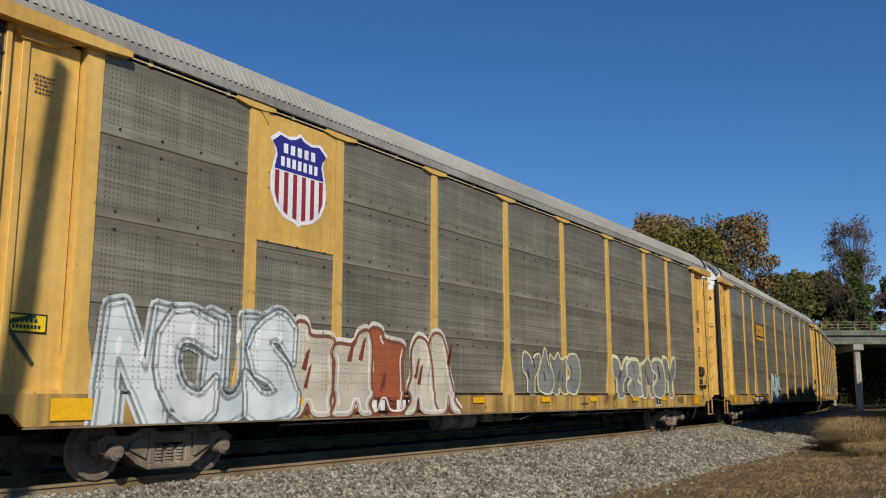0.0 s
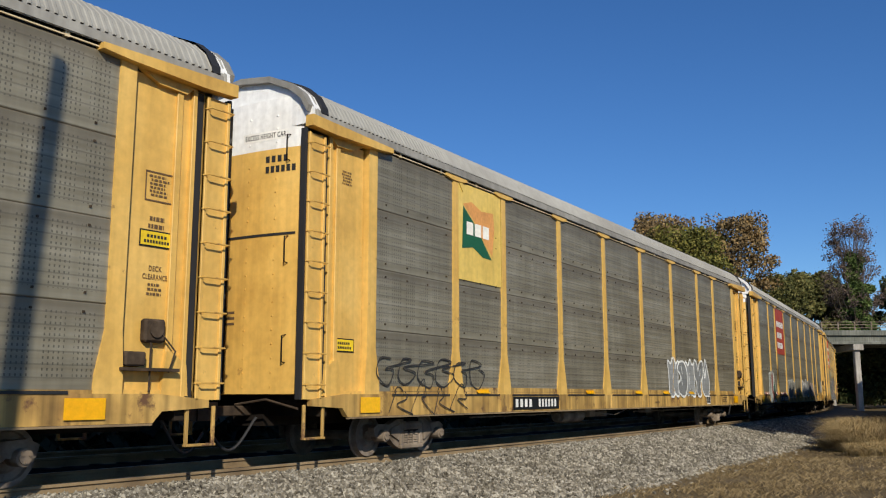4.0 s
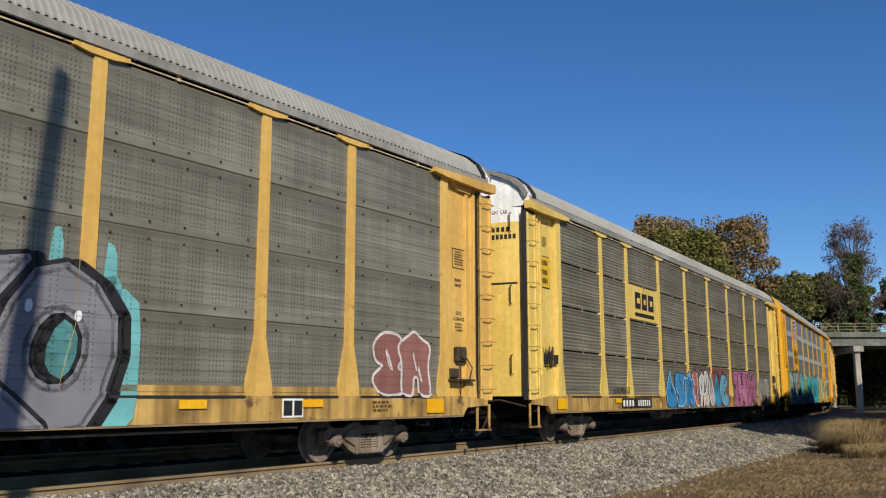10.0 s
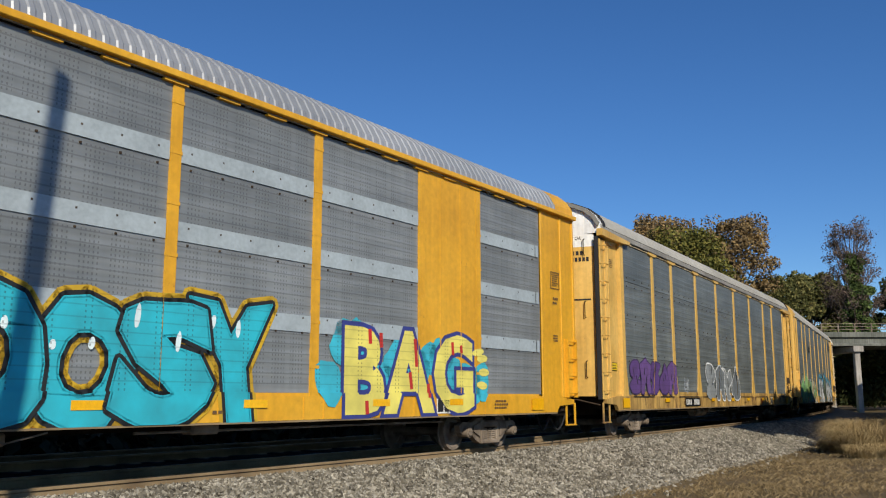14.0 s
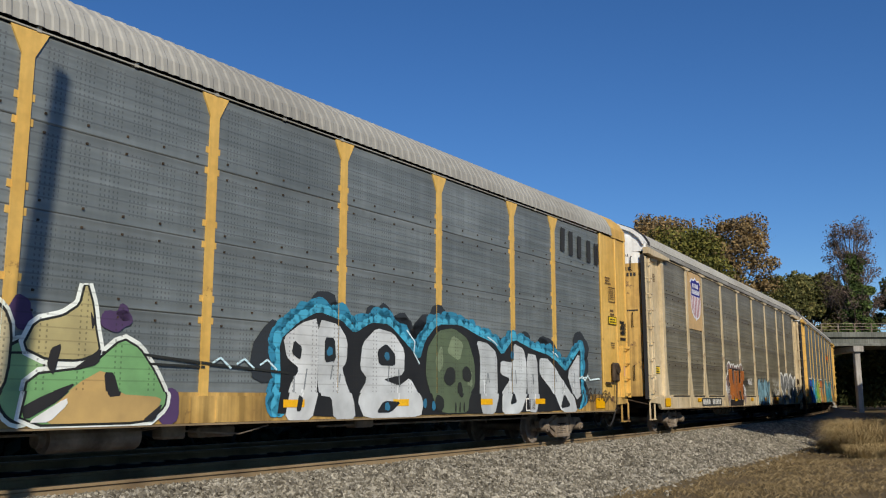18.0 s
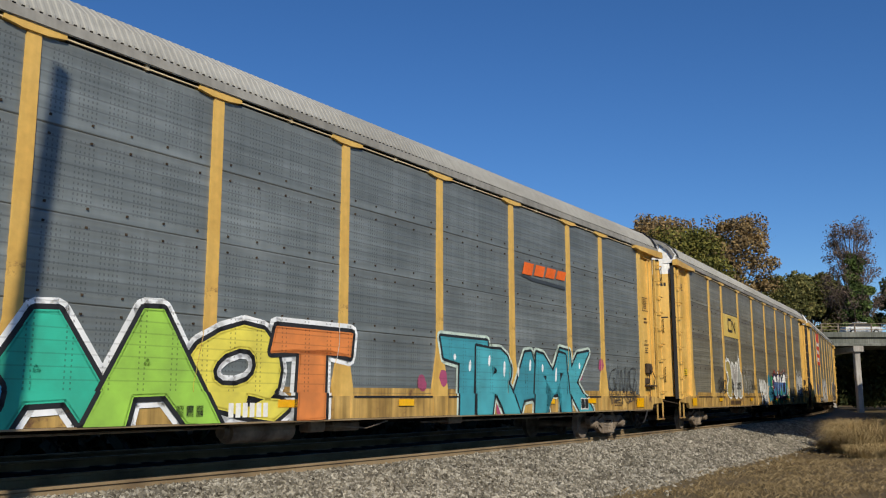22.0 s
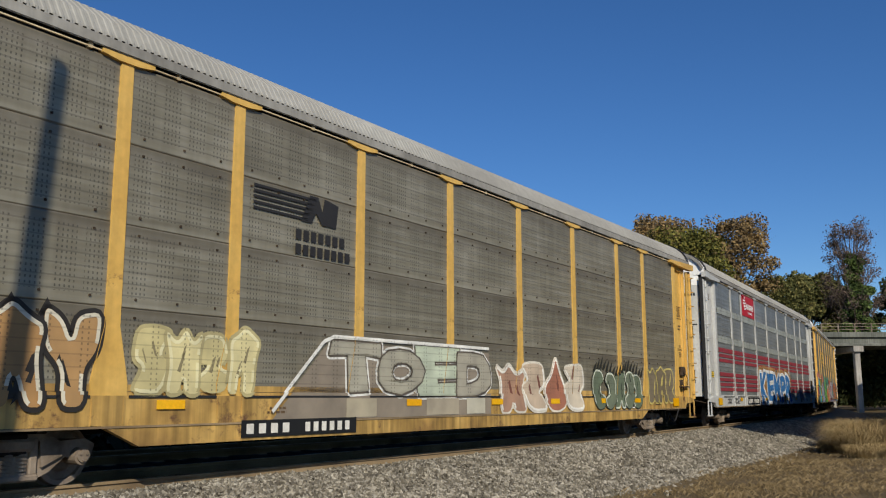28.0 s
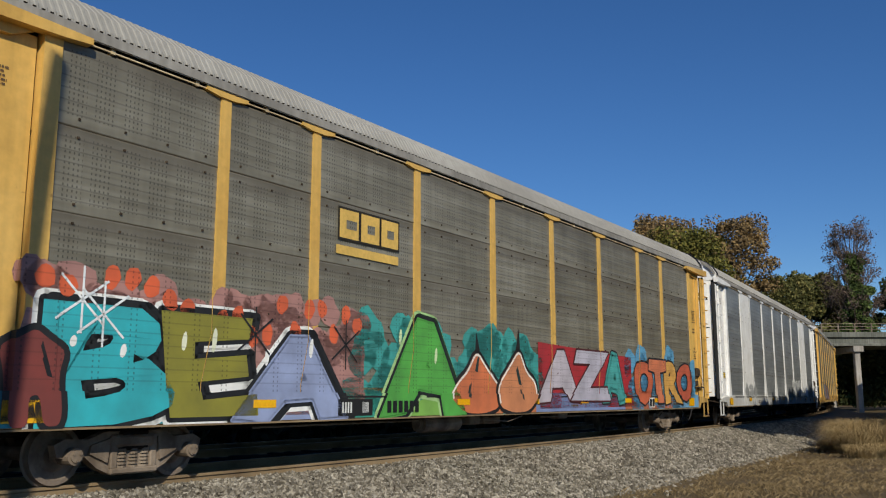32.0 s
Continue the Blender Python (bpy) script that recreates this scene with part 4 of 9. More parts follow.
# ---------------------------------------------------------------- paint on the cars
def spray(hexa):
    """Spray paint on a ribbed and punched screen: uneven coat, ribs and holes showing through."""
    key = "spray " + hexa
    if key in PAINTS:
        return PAINTS[key]
    c = [int(hexa[i:i + 2], 16) / 255 for i in (0, 2, 4)]
    c = tuple(((v + 0.055) / 1.055) ** 2.4 if v > 0.04 else v / 12.92 for v in c)
    m, N, L, b = shader(key, 0.6, 0.0, 0.3)
    tc = N.new("ShaderNodeTexCoord")
    sp = N.new("ShaderNodeSeparateXYZ")
    L.new(tc.outputs["Object"], sp.inputs["Vector"])

    def calc(op, a, d=None):
        n = N.new("ShaderNodeMath")
        n.operation = op
        for i, v in enumerate((a, d)):
            if isinstance(v, (int, float)):
                n.inputs[i].default_value = v
            elif v is not None:
                L.new(v, n.inputs[i])
        return n.outputs[0]

    def comb(v, period, width):
        f = calc('FRACT', calc('DIVIDE', v, period))
        return calc('LESS_THAN', calc('ABSOLUTE', calc('SUBTRACT', f, 0.5)), width / period / 2)
    hole = calc('MULTIPLY', calc('MULTIPLY', comb(sp.outputs["X"], 0.085, 0.022), comb(sp.outputs["X"], 0.51, 0.20)), comb(sp.outputs["Z"], 0.066, 0.028))
    hole = calc('MULTIPLY', calc('MULTIPLY', hole, calc('GREATER_THAN', sp.outputs["Z"], 1.13)), 0.5)
    groove = calc('MULTIPLY', calc('MULTIPLY', comb(calc('SUBTRACT', sp.outputs["Z"], 1.035), 0.1498, 0.018), calc('GREATER_THAN', sp.outputs["Z"], 1.13)), 0.22)
    hole = calc('MAXIMUM', hole, groove)
    n1 = N.new("ShaderNodeTexNoise")
    n1.inputs["Scale"].default_value, n1.inputs["Detail"].default_value = 2.2, 6
    L.new(tc.outputs["Object"], n1.inputs["Vector"])
    r = N.new("ShaderNodeValToRGB")
    r.color_ramp.elements[0].position, r.color_ramp.elements[1].position = 0.3, 0.72
    r.color_ramp.elements[0].color = rgb(tuple(v * 0.72 + 0.02 for v in c))
    r.color_ramp.elements[1].color = rgb(tuple(min(1, v * 1.12 + 0.01) for v in c))
    L.new(n1.outputs["Fac"], r.inputs["Fac"])
    mx = N.new("ShaderNodeMix")
    mx.data_type = 'RGBA'
    L.new(hole, mx.inputs["Factor"])
    L.new(r.outputs["Color"], mx.inputs["A"])
    mx.inputs["B"].default_value = (0.03, 0.027, 0.024, 1)
    L.new(mx.outputs["Result"], b.inputs["Base Color"])
    f = calc('FRACT', calc('DIVIDE', calc('SUBTRACT', sp.outputs["Z"], 1.11), 0.15))
    rib = calc('MULTIPLY', calc('LESS_THAN', f, 0.6), calc('GREATER_THAN', sp.outputs["Z"], 1.1))
    bp = N.new("ShaderNodeBump")
    bp.inputs["Strength"].default_value, bp.inputs["Distance"].default_value = 0.25, 0.006
    L.new(rib, bp.inputs["Height"])
    L.new(bp.outputs["Normal"], b.inputs["Normal"])
    PAINTS[key] = m
    return m





def post_half(style, z):
    if style in ("tee", "louvre"):
        return float(np.interp(z, (1.24, 1.92), (0.262, 0.112)))
    return 0.085 if style == "wedge" else 0.095


def depth_at(k, x, z):
    """How far the car's skin stands from its middle plane at x along it and z above the rail."""
    style = STYLE[k]
    if z < 1.13:
        return Y_SILL + 0.013
    if abs(x) > 11.5:
        if style in ("wedge", "plain"):
            return Y_POST + 0.006
        if abs(x) < 12.0:
            return Y_POST + 0.002
        return 1.47 if abs(x) > 12.86 else 1.39
    if any(abs(x - p) < post_half(style, z) for p in POSTS):
        return Y_POST + 0.002
    if style == "plain" and 7.1 < abs(x) < 9.07:
        return Y_POST - 0.004
    return Y_PANEL + 0.006 if z < 5.2 else Y_PANEL + 0.03


def coat(k, name, bm, material, layer=1, label="", parent=None):
    """Lay a flat pattern (drawn in x and z at y = 0) on the skin of a car, step by step over posts and sill."""
    xs = [v.co.x for v in bm.verts]
    if not xs:
        bm.free()
        return None
    lo, hi = min(xs), max(xs)

    def cut(co, no):
        bmesh.ops.bisect_plane(bm, geom=list(bm.verts) + list(bm.edges) + list(bm.faces), plane_co=co, plane_no=no)
    if k != 11:
        bmesh.ops.bisect_plane(bm, geom=list(bm.verts) + list(bm.edges) + list(bm.faces), plane_co=(0, 0, 0.712), plane_no=(0, 0, -1), clear_outer=True)
        if not bm.faces:
            bm.free()
            return None
    cut((0, 0, 1.13), (0, 0, 1))
    style = STYLE[k]
    for p in POSTS:
        if lo - 0.3 < p < hi + 0.3:
            for sx in (-1, 1):
                cut((p + sx * post_half(style, 3.0), 0, 0), (1, 0, 0))
                if style in ("tee", "louvre"):
                    d = Vector((p + sx * 0.262, 0, 1.24)) - Vector((p + sx * 0.112, 0, 1.92))
                    cut((p + sx * 0.262, 0, 1.24), (d.z, 0, -d.x))
                    cut((p + sx * 0.262, 0, 0), (1, 0, 0))
    if style in ("tee", "louvre"):
        cut((0, 0, 1.24), (0, 0, 1))
        cut((0, 0, 1.92), (0, 0, 1))
    for x in (-12.86, -12.0, -11.5, 11.5, 12.0, 12.86):
        if lo < x < hi:
            cut((x, 0, 0), (1, 0, 0))
    depth = {}
    for f in bm.faces:
        c = f.calc_center_median()
        depth[f] = -depth_at(k, c.x, c.z) - 0.003 * layer - 0.001
    risers = []
    for e in bm.edges:
        if len(e.link_faces) == 2:
            p, q = (depth[f] for f in e.link_faces)
            if abs(p - q) > 0.02:
                far = e.link_faces[0] if p > q else e.link_faces[1]
                out = 1 if far.calc_center_median().x > (e.verts[0].co.x + e.verts[1].co.x) / 2 else -1
                risers.append((e.verts[0].co.copy(), e.verts[1].co.copy(), p, q, out))
    shift = {f: depth[f] for f in bm.faces}
    bmesh.ops.split_edges(bm, edges=list(bm.edges))
    for f in bm.faces:
        y = shift[f]
        for v in f.verts:
            v.co.y = y
    wrap = {}
    for a, b, p, q, out in risers:
        level = abs(a.x - b.x) > 0.5 * abs(a.z - b.z)
        for v in (a, b) if not level else ():
            for y in (p, q):
                wrap[(round(v.x, 4), round(v.z, 4), round(y, 4))] = out * (0.002 + 0.0012 * layer)
        vs = [bm.verts.new((a.x, p, a.z)), bm.verts.new((b.x, p, b.z)), bm.verts.new((b.x, q, b.z)), bm.verts.new((a.x, q, a.z))]
        bm.faces.new(vs)
    bmesh.ops.remove_doubles(bm, verts=list(bm.verts), dist=0.0004)
    for v in bm.verts if wrap else ():
        v.co.x += wrap.get((round(v.co.x, 4), round(v.co.z, 4), round(v.co.y, 4)), 0.0)
    for f in bm.faces:
        f.normal_update()
        if f.normal.y > 0.01:
            f.normal_flip()
    ob = part(name, bm, material, parent or CARS[k], label)
    if name in ("paint_cloud", "light_edge", "paint_stroke", "spray_tag", "letter_outline", "letter_edge", "letter_shadow"):
        ob["kind"] = "stuff"
    return ob


def poly(bm, pts):
    """A flat outline, cut into triangles."""
    from mathutils.geometry import tessellate_polygon
    vs = [bm.verts.new((x, 0, z)) for x, z in pts]
    for t in tessellate_polygon([[Vector((x, z, 0)) for x, z in pts]]):
        try:
            bm.faces.new([vs[i] for i in t])
        except ValueError:
            pass


def rect(k, name, x0, x1, z0, z1, material, layer=1, label=""):
    bm = bmesh.new()
    poly(bm, [(x0, z0), (x1, z0), (x1, z1), (x0, z1)])
    return coat(k, name, bm, material, layer, label)


GLYPHS = {}


def glyphs(text, fat=0.0, bold=True):
    """A word in the built-in font as flat triangles, scaled to a box of 1 x 1 by its bare letters."""
    key = (text, fat)
    if key not in GLYPHS:
        def outline(off):
            cu = bpy.data.curves.new("word", 'FONT')
            cu.body, cu.offset, cu.resolution_u = text, off, 3
            cu.space_character = 1.12
            ob = new("word", cu)
            me = ob.to_mesh()
            v = [tuple(p.co) for p in me.vertices]
            f = [tuple(p.vertices) for p in me.polygons]
            ob.to_mesh_clear()
            bpy.data.objects.remove(ob)
            bpy.data.curves.remove(cu)
            return v, f
        v0, _ = outline(0.02)
        v, f = outline(0.02 + fat)
        x0, x1 = min(p[0] for p in v0), max(p[0] for p in v0)
        y0, y1 = min(p[1] for p in v0), max(p[1] for p in v0)
        GLYPHS[key] = ([((p[0] - x0) / (x1 - x0), (p[1] - y0) / (y1 - y0)) for p in v], f)
    return GLYPHS[key]


def word(k, name, text, x0, x1, z0, z1, material, layer=1, fat=0.0, lean=0.0, label="", grow=None):
    v, f = glyphs(text, fat)
    bm = bmesh.new()
    vs = [bm.verts.new((x0 + (x1 - x0) * a + lean * b * (z1 - z0), 0, z0 + (z1 - z0) * b)) for a, b in v]
    for t in f:
        try:
            bm.faces.new([vs[i] for i in t])
        except ValueError:
            pass
    bmesh.ops.triangulate(bm, faces=list(bm.faces))
    return coat(k, name, bm, material, layer, label)


def bars(k, x0, x1, z0, z1, n, material, layer=1, name="stencil_mark", gap=0.3, seed=1):
    """Writing too small or not to be repeated: a row of short upright bars."""
    rng = random.Random(seed)
    bm = bmesh.new()
    w = (x1 - x0) / n
    big = name in ("sign_mark", "shield_mark", "flag_mark", "board_mark")
    for i in range(n):
        a, b = x0 + i * w, x0 + (i + 1 - gap) * w
        poly(bm, [(a, z0), (b, z0), (b, z1), (a, z1)])
        if big:
            coat(k, name, bm, material, layer)
            bm = bmesh.new()
    if big:
        return bm.free()
    ob = coat(k, name, bm, material, layer)
    ob["kind"] = "stuff"
    return ob


def lines(k, x0, x1, z0, z1, rows, material, seed=1, layer=1):
    """A block of small print: one strip a row."""
    rng = random.Random(seed)
    bm = bmesh.new()
    h = (z1 - z0) / rows
    for i in range(rows):
        a = x0 + (x1 - x0) * rng.uniform(0, 0.15)
        e = x1 - (x1 - x0) * rng.uniform(0, 0.25)
        while a < e:
            b = min(e, a + (x1 - x0) * rng.uniform(0.08, 0.2))
            z = z1 - i * h
            poly(bm, [(a, z - h * 0.55), (b, z - h * 0.55), (b, z), (a, z)])
            a = b + (x1 - x0) * 0.045
    ob = coat(k, "stencil_mark", bm, material, layer)
    ob["kind"] = "stuff"
    return ob


def frame_box(k, x0, x1, z0, z1, w, material, layer=1):
    bm = bmesh.new()
    for a, b, c, d in ((x0, x1, z0, z0 + w), (x0, x1, z1 - w, z1), (x0, x0 + w, z0, z1), (x1 - w, x1, z0, z1)):
        poly(bm, [(a, c), (b, c), (b, d), (a, d)])
    return coat(k, "stencil_frame", bm, material, layer)


def blob(cx, cz, w, h, tilt=0.0, power=3.0, rng=None, wob=0.06, n=26, pinch=0.0):
    """A rounded upright shape with an uneven edge."""
    pts = []
    ph = [rng.uniform(0, 6.28) for _ in range(3)] if rng else (0, 0, 0)
    for i in range(n):
        a = 2 * math.pi * i / n
        c, s = math.cos(a), math.sin(a)
        r = 1.0 / (abs(c) ** power + abs(s) ** power) ** (1 / power)
        r *= 1 + wob * (math.sin(2 * a + ph[0]) + 0.6 * math.sin(3 * a + ph[1]) + 0.5 * math.sin(5 * a + ph[2]))
        x, z = r * c * w / 2, r * s * h / 2
        x *= 1 - pinch * (z / h + 0.5)
        pts.append((cx + x + tilt * z, cz + z))
    return pts


SHARDS = (
    # outlines of swollen, pointed forms in a box of 1 x 1
    ((0.05, 0), (0.38, 0), (0.42, 0.34), (0.58, 0.34), (0.62, 0), (0.98, 0.02), (0.9, 0.55), (1.02, 0.84), (0.7, 0.96), (0.5, 1.08), (0.25, 0.95), (-0.04, 0.86), (0.1, 0.5)),
    ((0.5, 1.12), (0.3, 0.78), (0.02, 0.45), (0.05, 0.1), (0.35, 0), (0.75, 0.02), (1.0, 0.25), (0.92, 0.55), (0.68, 0.72)),
    ((0.08, 1.0), (0.55, 1.0), (1.02, 0.94), (0.7, 0.62), (1.02, 0.5), (0.85, 0.12), (0.6, 0), (-0.02, 0.02), (0.3, 0.38), (0.0, 0.52)),
    ((0.0, 0.0), (0.42, 0.02), (0.5, 0.28), (0.6, 0), (1.0, 0.0), (0.9, 0.6), (1.08, 1.0), (0.74, 0.8), (0.52, 1.06), (0.3, 0.8), (-0.06, 0.98), (0.1, 0.5)),
    ((0.1, 0.05), (0.6, -0.02), (0.98, 0.2), (1.0, 0.75), (0.72, 1.0), (0.2, 0.98), (-0.02, 0.76), (0.34, 0.62), (0.36, 0.42), (-0.02, 0.3)),
    ((0.25, 0), (0.7, 0), (0.64, 0.4), (1.0, 0.62), (1.0, 1.04), (0.68, 0.92), (0.52, 0.66), (0.38, 0.96), (-0.02, 1.02), (0.0, 0.6), (0.32, 0.42)),
    ((-0.02, 0.24), (0.3, 0), (0.98, 0.04), (1.04, 0.36), (0.7, 0.44), (0.98, 0.66), (0.86, 1.0), (0.3, 1.0), (0.0, 0.8), (0.08, 0.55), (0.4, 0.5)),
    # tall arches on pointed feet
    ((-0.08, -0.02), (0.06, 0.12), (0.02, 0.3), (0.08, 0.82), (0.22, 1.03), (0.48, 1.05), (0.62, 0.86), (0.66, 0.5), (0.78, 0.3), (0.72, 0.16), (0.98, -0.02), (0.66, 0.0), (0.52, 0.28), (0.46, 0.0)),
    ((0.0, 0.0), (0.12, 0.16), (0.06, 0.34), (0.1, 0.66), (0.0, 0.72), (0.02, 0.88), (0.55, 0.86), (0.6, 1.02), (0.82, 1.06), (0.96, 0.9), (0.92, 0.45), (1.05, 0.25), (0.9, 0.16), (1.04, 0.0), (0.7, 0.0), (0.6, 0.22), (0.5, 0.0)),
)


def rounded(pts, times=2, cut=0.2):
    for _ in range(times):
        out = []
        for p, q in zip(pts, pts[1:] + pts[:1]):
            out += [p.lerp(q, cut), p.lerp(q, 1 - cut)]
        pts = out
    return pts


def swollen(pts, by):
    """An outline moved outwards."""
    n = len(pts)
    area = sum(pts[i].x * pts[(i + 1) % n].y - pts[(i + 1) % n].x * pts[i].y for i in range(n))
    sg = 1 if area > 0 else -1
    out = []
    for i in range(n):
        d = (pts[(i + 1) % n] - pts[i - 1]).normalized()
        out.append(pts[i] + Vector((d.y, -d.x)) * sg * by)
    return out


def graffiti(k, x0, x1, z0, z1, n, fills, outline, halo=None, shine=None, seed=1, ring=0.05, slits=True, jag=0.0, slit_hex=None, label="", z1b=None, lean=0.0, forms_from=None, drop=None):
    """A sprayed piece: n swollen, pointed forms with outlines, dark cuts, light edges and a cloud of colour behind."""
    rng = random.Random(seed)
    zb = z1 if z1b is None else z1b
    w = (x1 - x0) / n
    forms = []
    last = -1
    for i in range(n):
        top = z1 + (zb - z1) * (i + 0.5) / n
        h = (top - z0) * rng.uniform(0.9, 1.03)
        a = x0 + w * (i - 0.06)
        tilt = rng.uniform(-0.12, 0.12) + lean
        pick = rng.randrange(7) if forms_from is None else rng.choice(forms_from)
        pick = (pick + 1) % 7 if pick == last and forms_from is None else pick
        last = pick
        mirror = rng.random() < 0.4
        pts = []
        for x, z in SHARDS[pick]:
            x = (1 - x if mirror else x) + rng.uniform(-0.04, 0.04)
            z = z + rng.uniform(-0.03, 0.03) * (z > 0.1)
            pts.append(Vector((a + w * 1.12 * x + tilt * h * z, z0 + h * z)))
        if mirror:
            pts.reverse()
        forms.append((a + w * 0.56, z0 + h / 2, w * 1.12, h, rounded(pts), tilt))
    if halo:
        bm = bmesh.new()
        for cx, cz, ww, h, pts, t in forms:
            poly(bm, blob(cx, cz + 0.05, ww + 0.3, h + 0.3, 0, 2.6, rng, 0.06))
            for q in range(4):
                poly(bm, blob(cx + rng.uniform(-0.5, 0.5) * w, cz + h / 2 + rng.uniform(-0.1, 0.2), 0.3, 0.3, 0, 2, rng, 0.1, 12))
        coat(k, "paint_cloud", bm, spray(halo), 0, "soft cloud of spray paint")
    for i, (cx, cz, ww, h, pts, t) in enumerate(forms):
        up = 1 + (i % 2) * 4
        bm = bmesh.new()
        poly(bm, [(p.x, p.y) for p in swollen(pts, ring)])
        if jag:
            e = max(pts, key=lambda p: p.y)
            poly(bm, [(e.x - 0.12, e.y - 0.08), (e.x + 0.12, e.y - 0.08), (e.x + rng.uniform(-0.1, 0.15), e.y + jag * rng.uniform(0.8, 1.4))])
        coat(k, "letter_outline", bm, spray(outline), up)
        if drop:
            bm = bmesh.new()
            poly(bm, [(p.x + drop[0], p.y + drop[1]) for p in swollen(pts, ring)])
            coat(k, "letter_shadow", bm, spray(drop[2]), 0)
        bm = bmesh.new()
        poly(bm, [(p.x, p.y) for p in pts])
        coat(k, "graffiti_letter", bm, spray(fills[i % len(fills)]), up + 1, label if i == 0 else "")
        if slits:
            bm = bmesh.new()
            m = min(ww, h)
            sx = rng.choice((-1, 1))
            for j in range(2):
                ox, oz = rng.uniform(-0.22, 0.18) * ww, rng.uniform(-0.28, 0.24) * h
                le, th = rng.uniform(0.16, 0.34) * h, rng.uniform(0.05, 0.11) * m
                if j:
                    coat(k, "letter_gap", bm, spray(slit_hex or outline), up + 2)
                    bm = bmesh.new()
                poly(bm, [(cx + ox, cz + oz), (cx + ox + th, cz + oz - 0.02), (cx + ox + th * 0.7 + sx * le * 0.35, cz + oz + le), (cx + ox + sx * le * 0.3, cz + oz + le * 0.8)])
            coat(k, "letter_gap", bm, spray(slit_hex or outline), up + 2)
        if shine:
            bm = bmesh.new()
            inner = swollen(pts, -0.05)
            if drop:
                pts, inner = inner, swollen(pts, -0.085)
            run = len(pts)
            for j in range(run):
                d = pts[(j + 1) % run] - pts[j]
                if d.x < 0.02 * rng.random() or (d.y < -0.03 and d.x < 0.06):
                    poly(bm, [(v.x, v.y) for v in (pts[j], pts[(j + 1) % run], inner[(j + 1) % run], inner[j])])
            coat(k, "light_edge", bm, spray(shine), up + 3)


def lettered(k, text, x0, x1, z0, z1, fill, outline, edge=None, halo=None, seed=1, lean=0.0, label=""):
    """A sprayed word that can be read: fat letters over an outline, an edge line and a cloud."""
    if halo:
        rng = random.Random(seed)
        bm = bmesh.new()
        n = len(text)
        for i in range(n):
            w = (x1 - x0) / n
            poly(bm, blob(x0 + w * (i + 0.5), (z0 + z1) / 2 + 0.06, w * 1.25, (z1 - z0) + 0.45, 0, 3, rng, 0.06))
        coat(k, "paint_cloud", bm, spray(halo), 0, "soft cloud of spray paint")
    if edge:
        word(k, "letter_edge", text, x0, x1, z0, z1, spray(edge), 1, 0.10, lean)
    word(k, "letter_outline", text, x0, x1, z0, z1, spray(outline), 2, 0.062, lean)
    fills = fill if isinstance(fill, (list, tuple)) else [fill]
    word(k, "graffiti_word", text, x0, x1, z0, z1, spray(fills[0]), 3, 0.022, lean, label)
    return None


def thicken(bm, by):
    """Widen a flat pattern: a band and round joints all along its outline."""
    rim = [e for e in bm.edges if len(e.link_faces) == 1]
    ends = {v: None for e in rim for v in e.verts}
    lines_ = [(e.verts[0].co.copy(), e.verts[1].co.copy()) for e in rim]
    for p, q in lines_:
        d = q - p
        if d.length < 1e-5:
            continue
        m = Vector((-d.z, 0, d.x)).normalized() * by
        bm.faces.new([bm.verts.new(c) for c in (p - m, q - m, q + m, p + m)])
    for c in [v.co.copy() for v in ends]:
        bm.faces.new([bm.verts.new((c.x + by * math.cos(a * 0.7854), 0, c.z + by * math.sin(a * 0.7854))) for a in range(8)])


def shape(k, pts, layers, label="", layer=1, soft=1, name="graffiti_letter"):
    """One drawn form, from its widest rim inwards: (width, colour) rows."""
    base = [Vector(p) for p in pts]
    base = rounded(base, soft, 0.15) if soft else base
    for i, (grow, hexa) in enumerate(layers):
        bm = bmesh.new()
        poly(bm, [(p.x, p.y) for p in (swollen(base, grow) if grow else base)])
        coat(k, "letter_outline" if grow else name, bm, spray(hexa), layer + i, label if not grow else "")


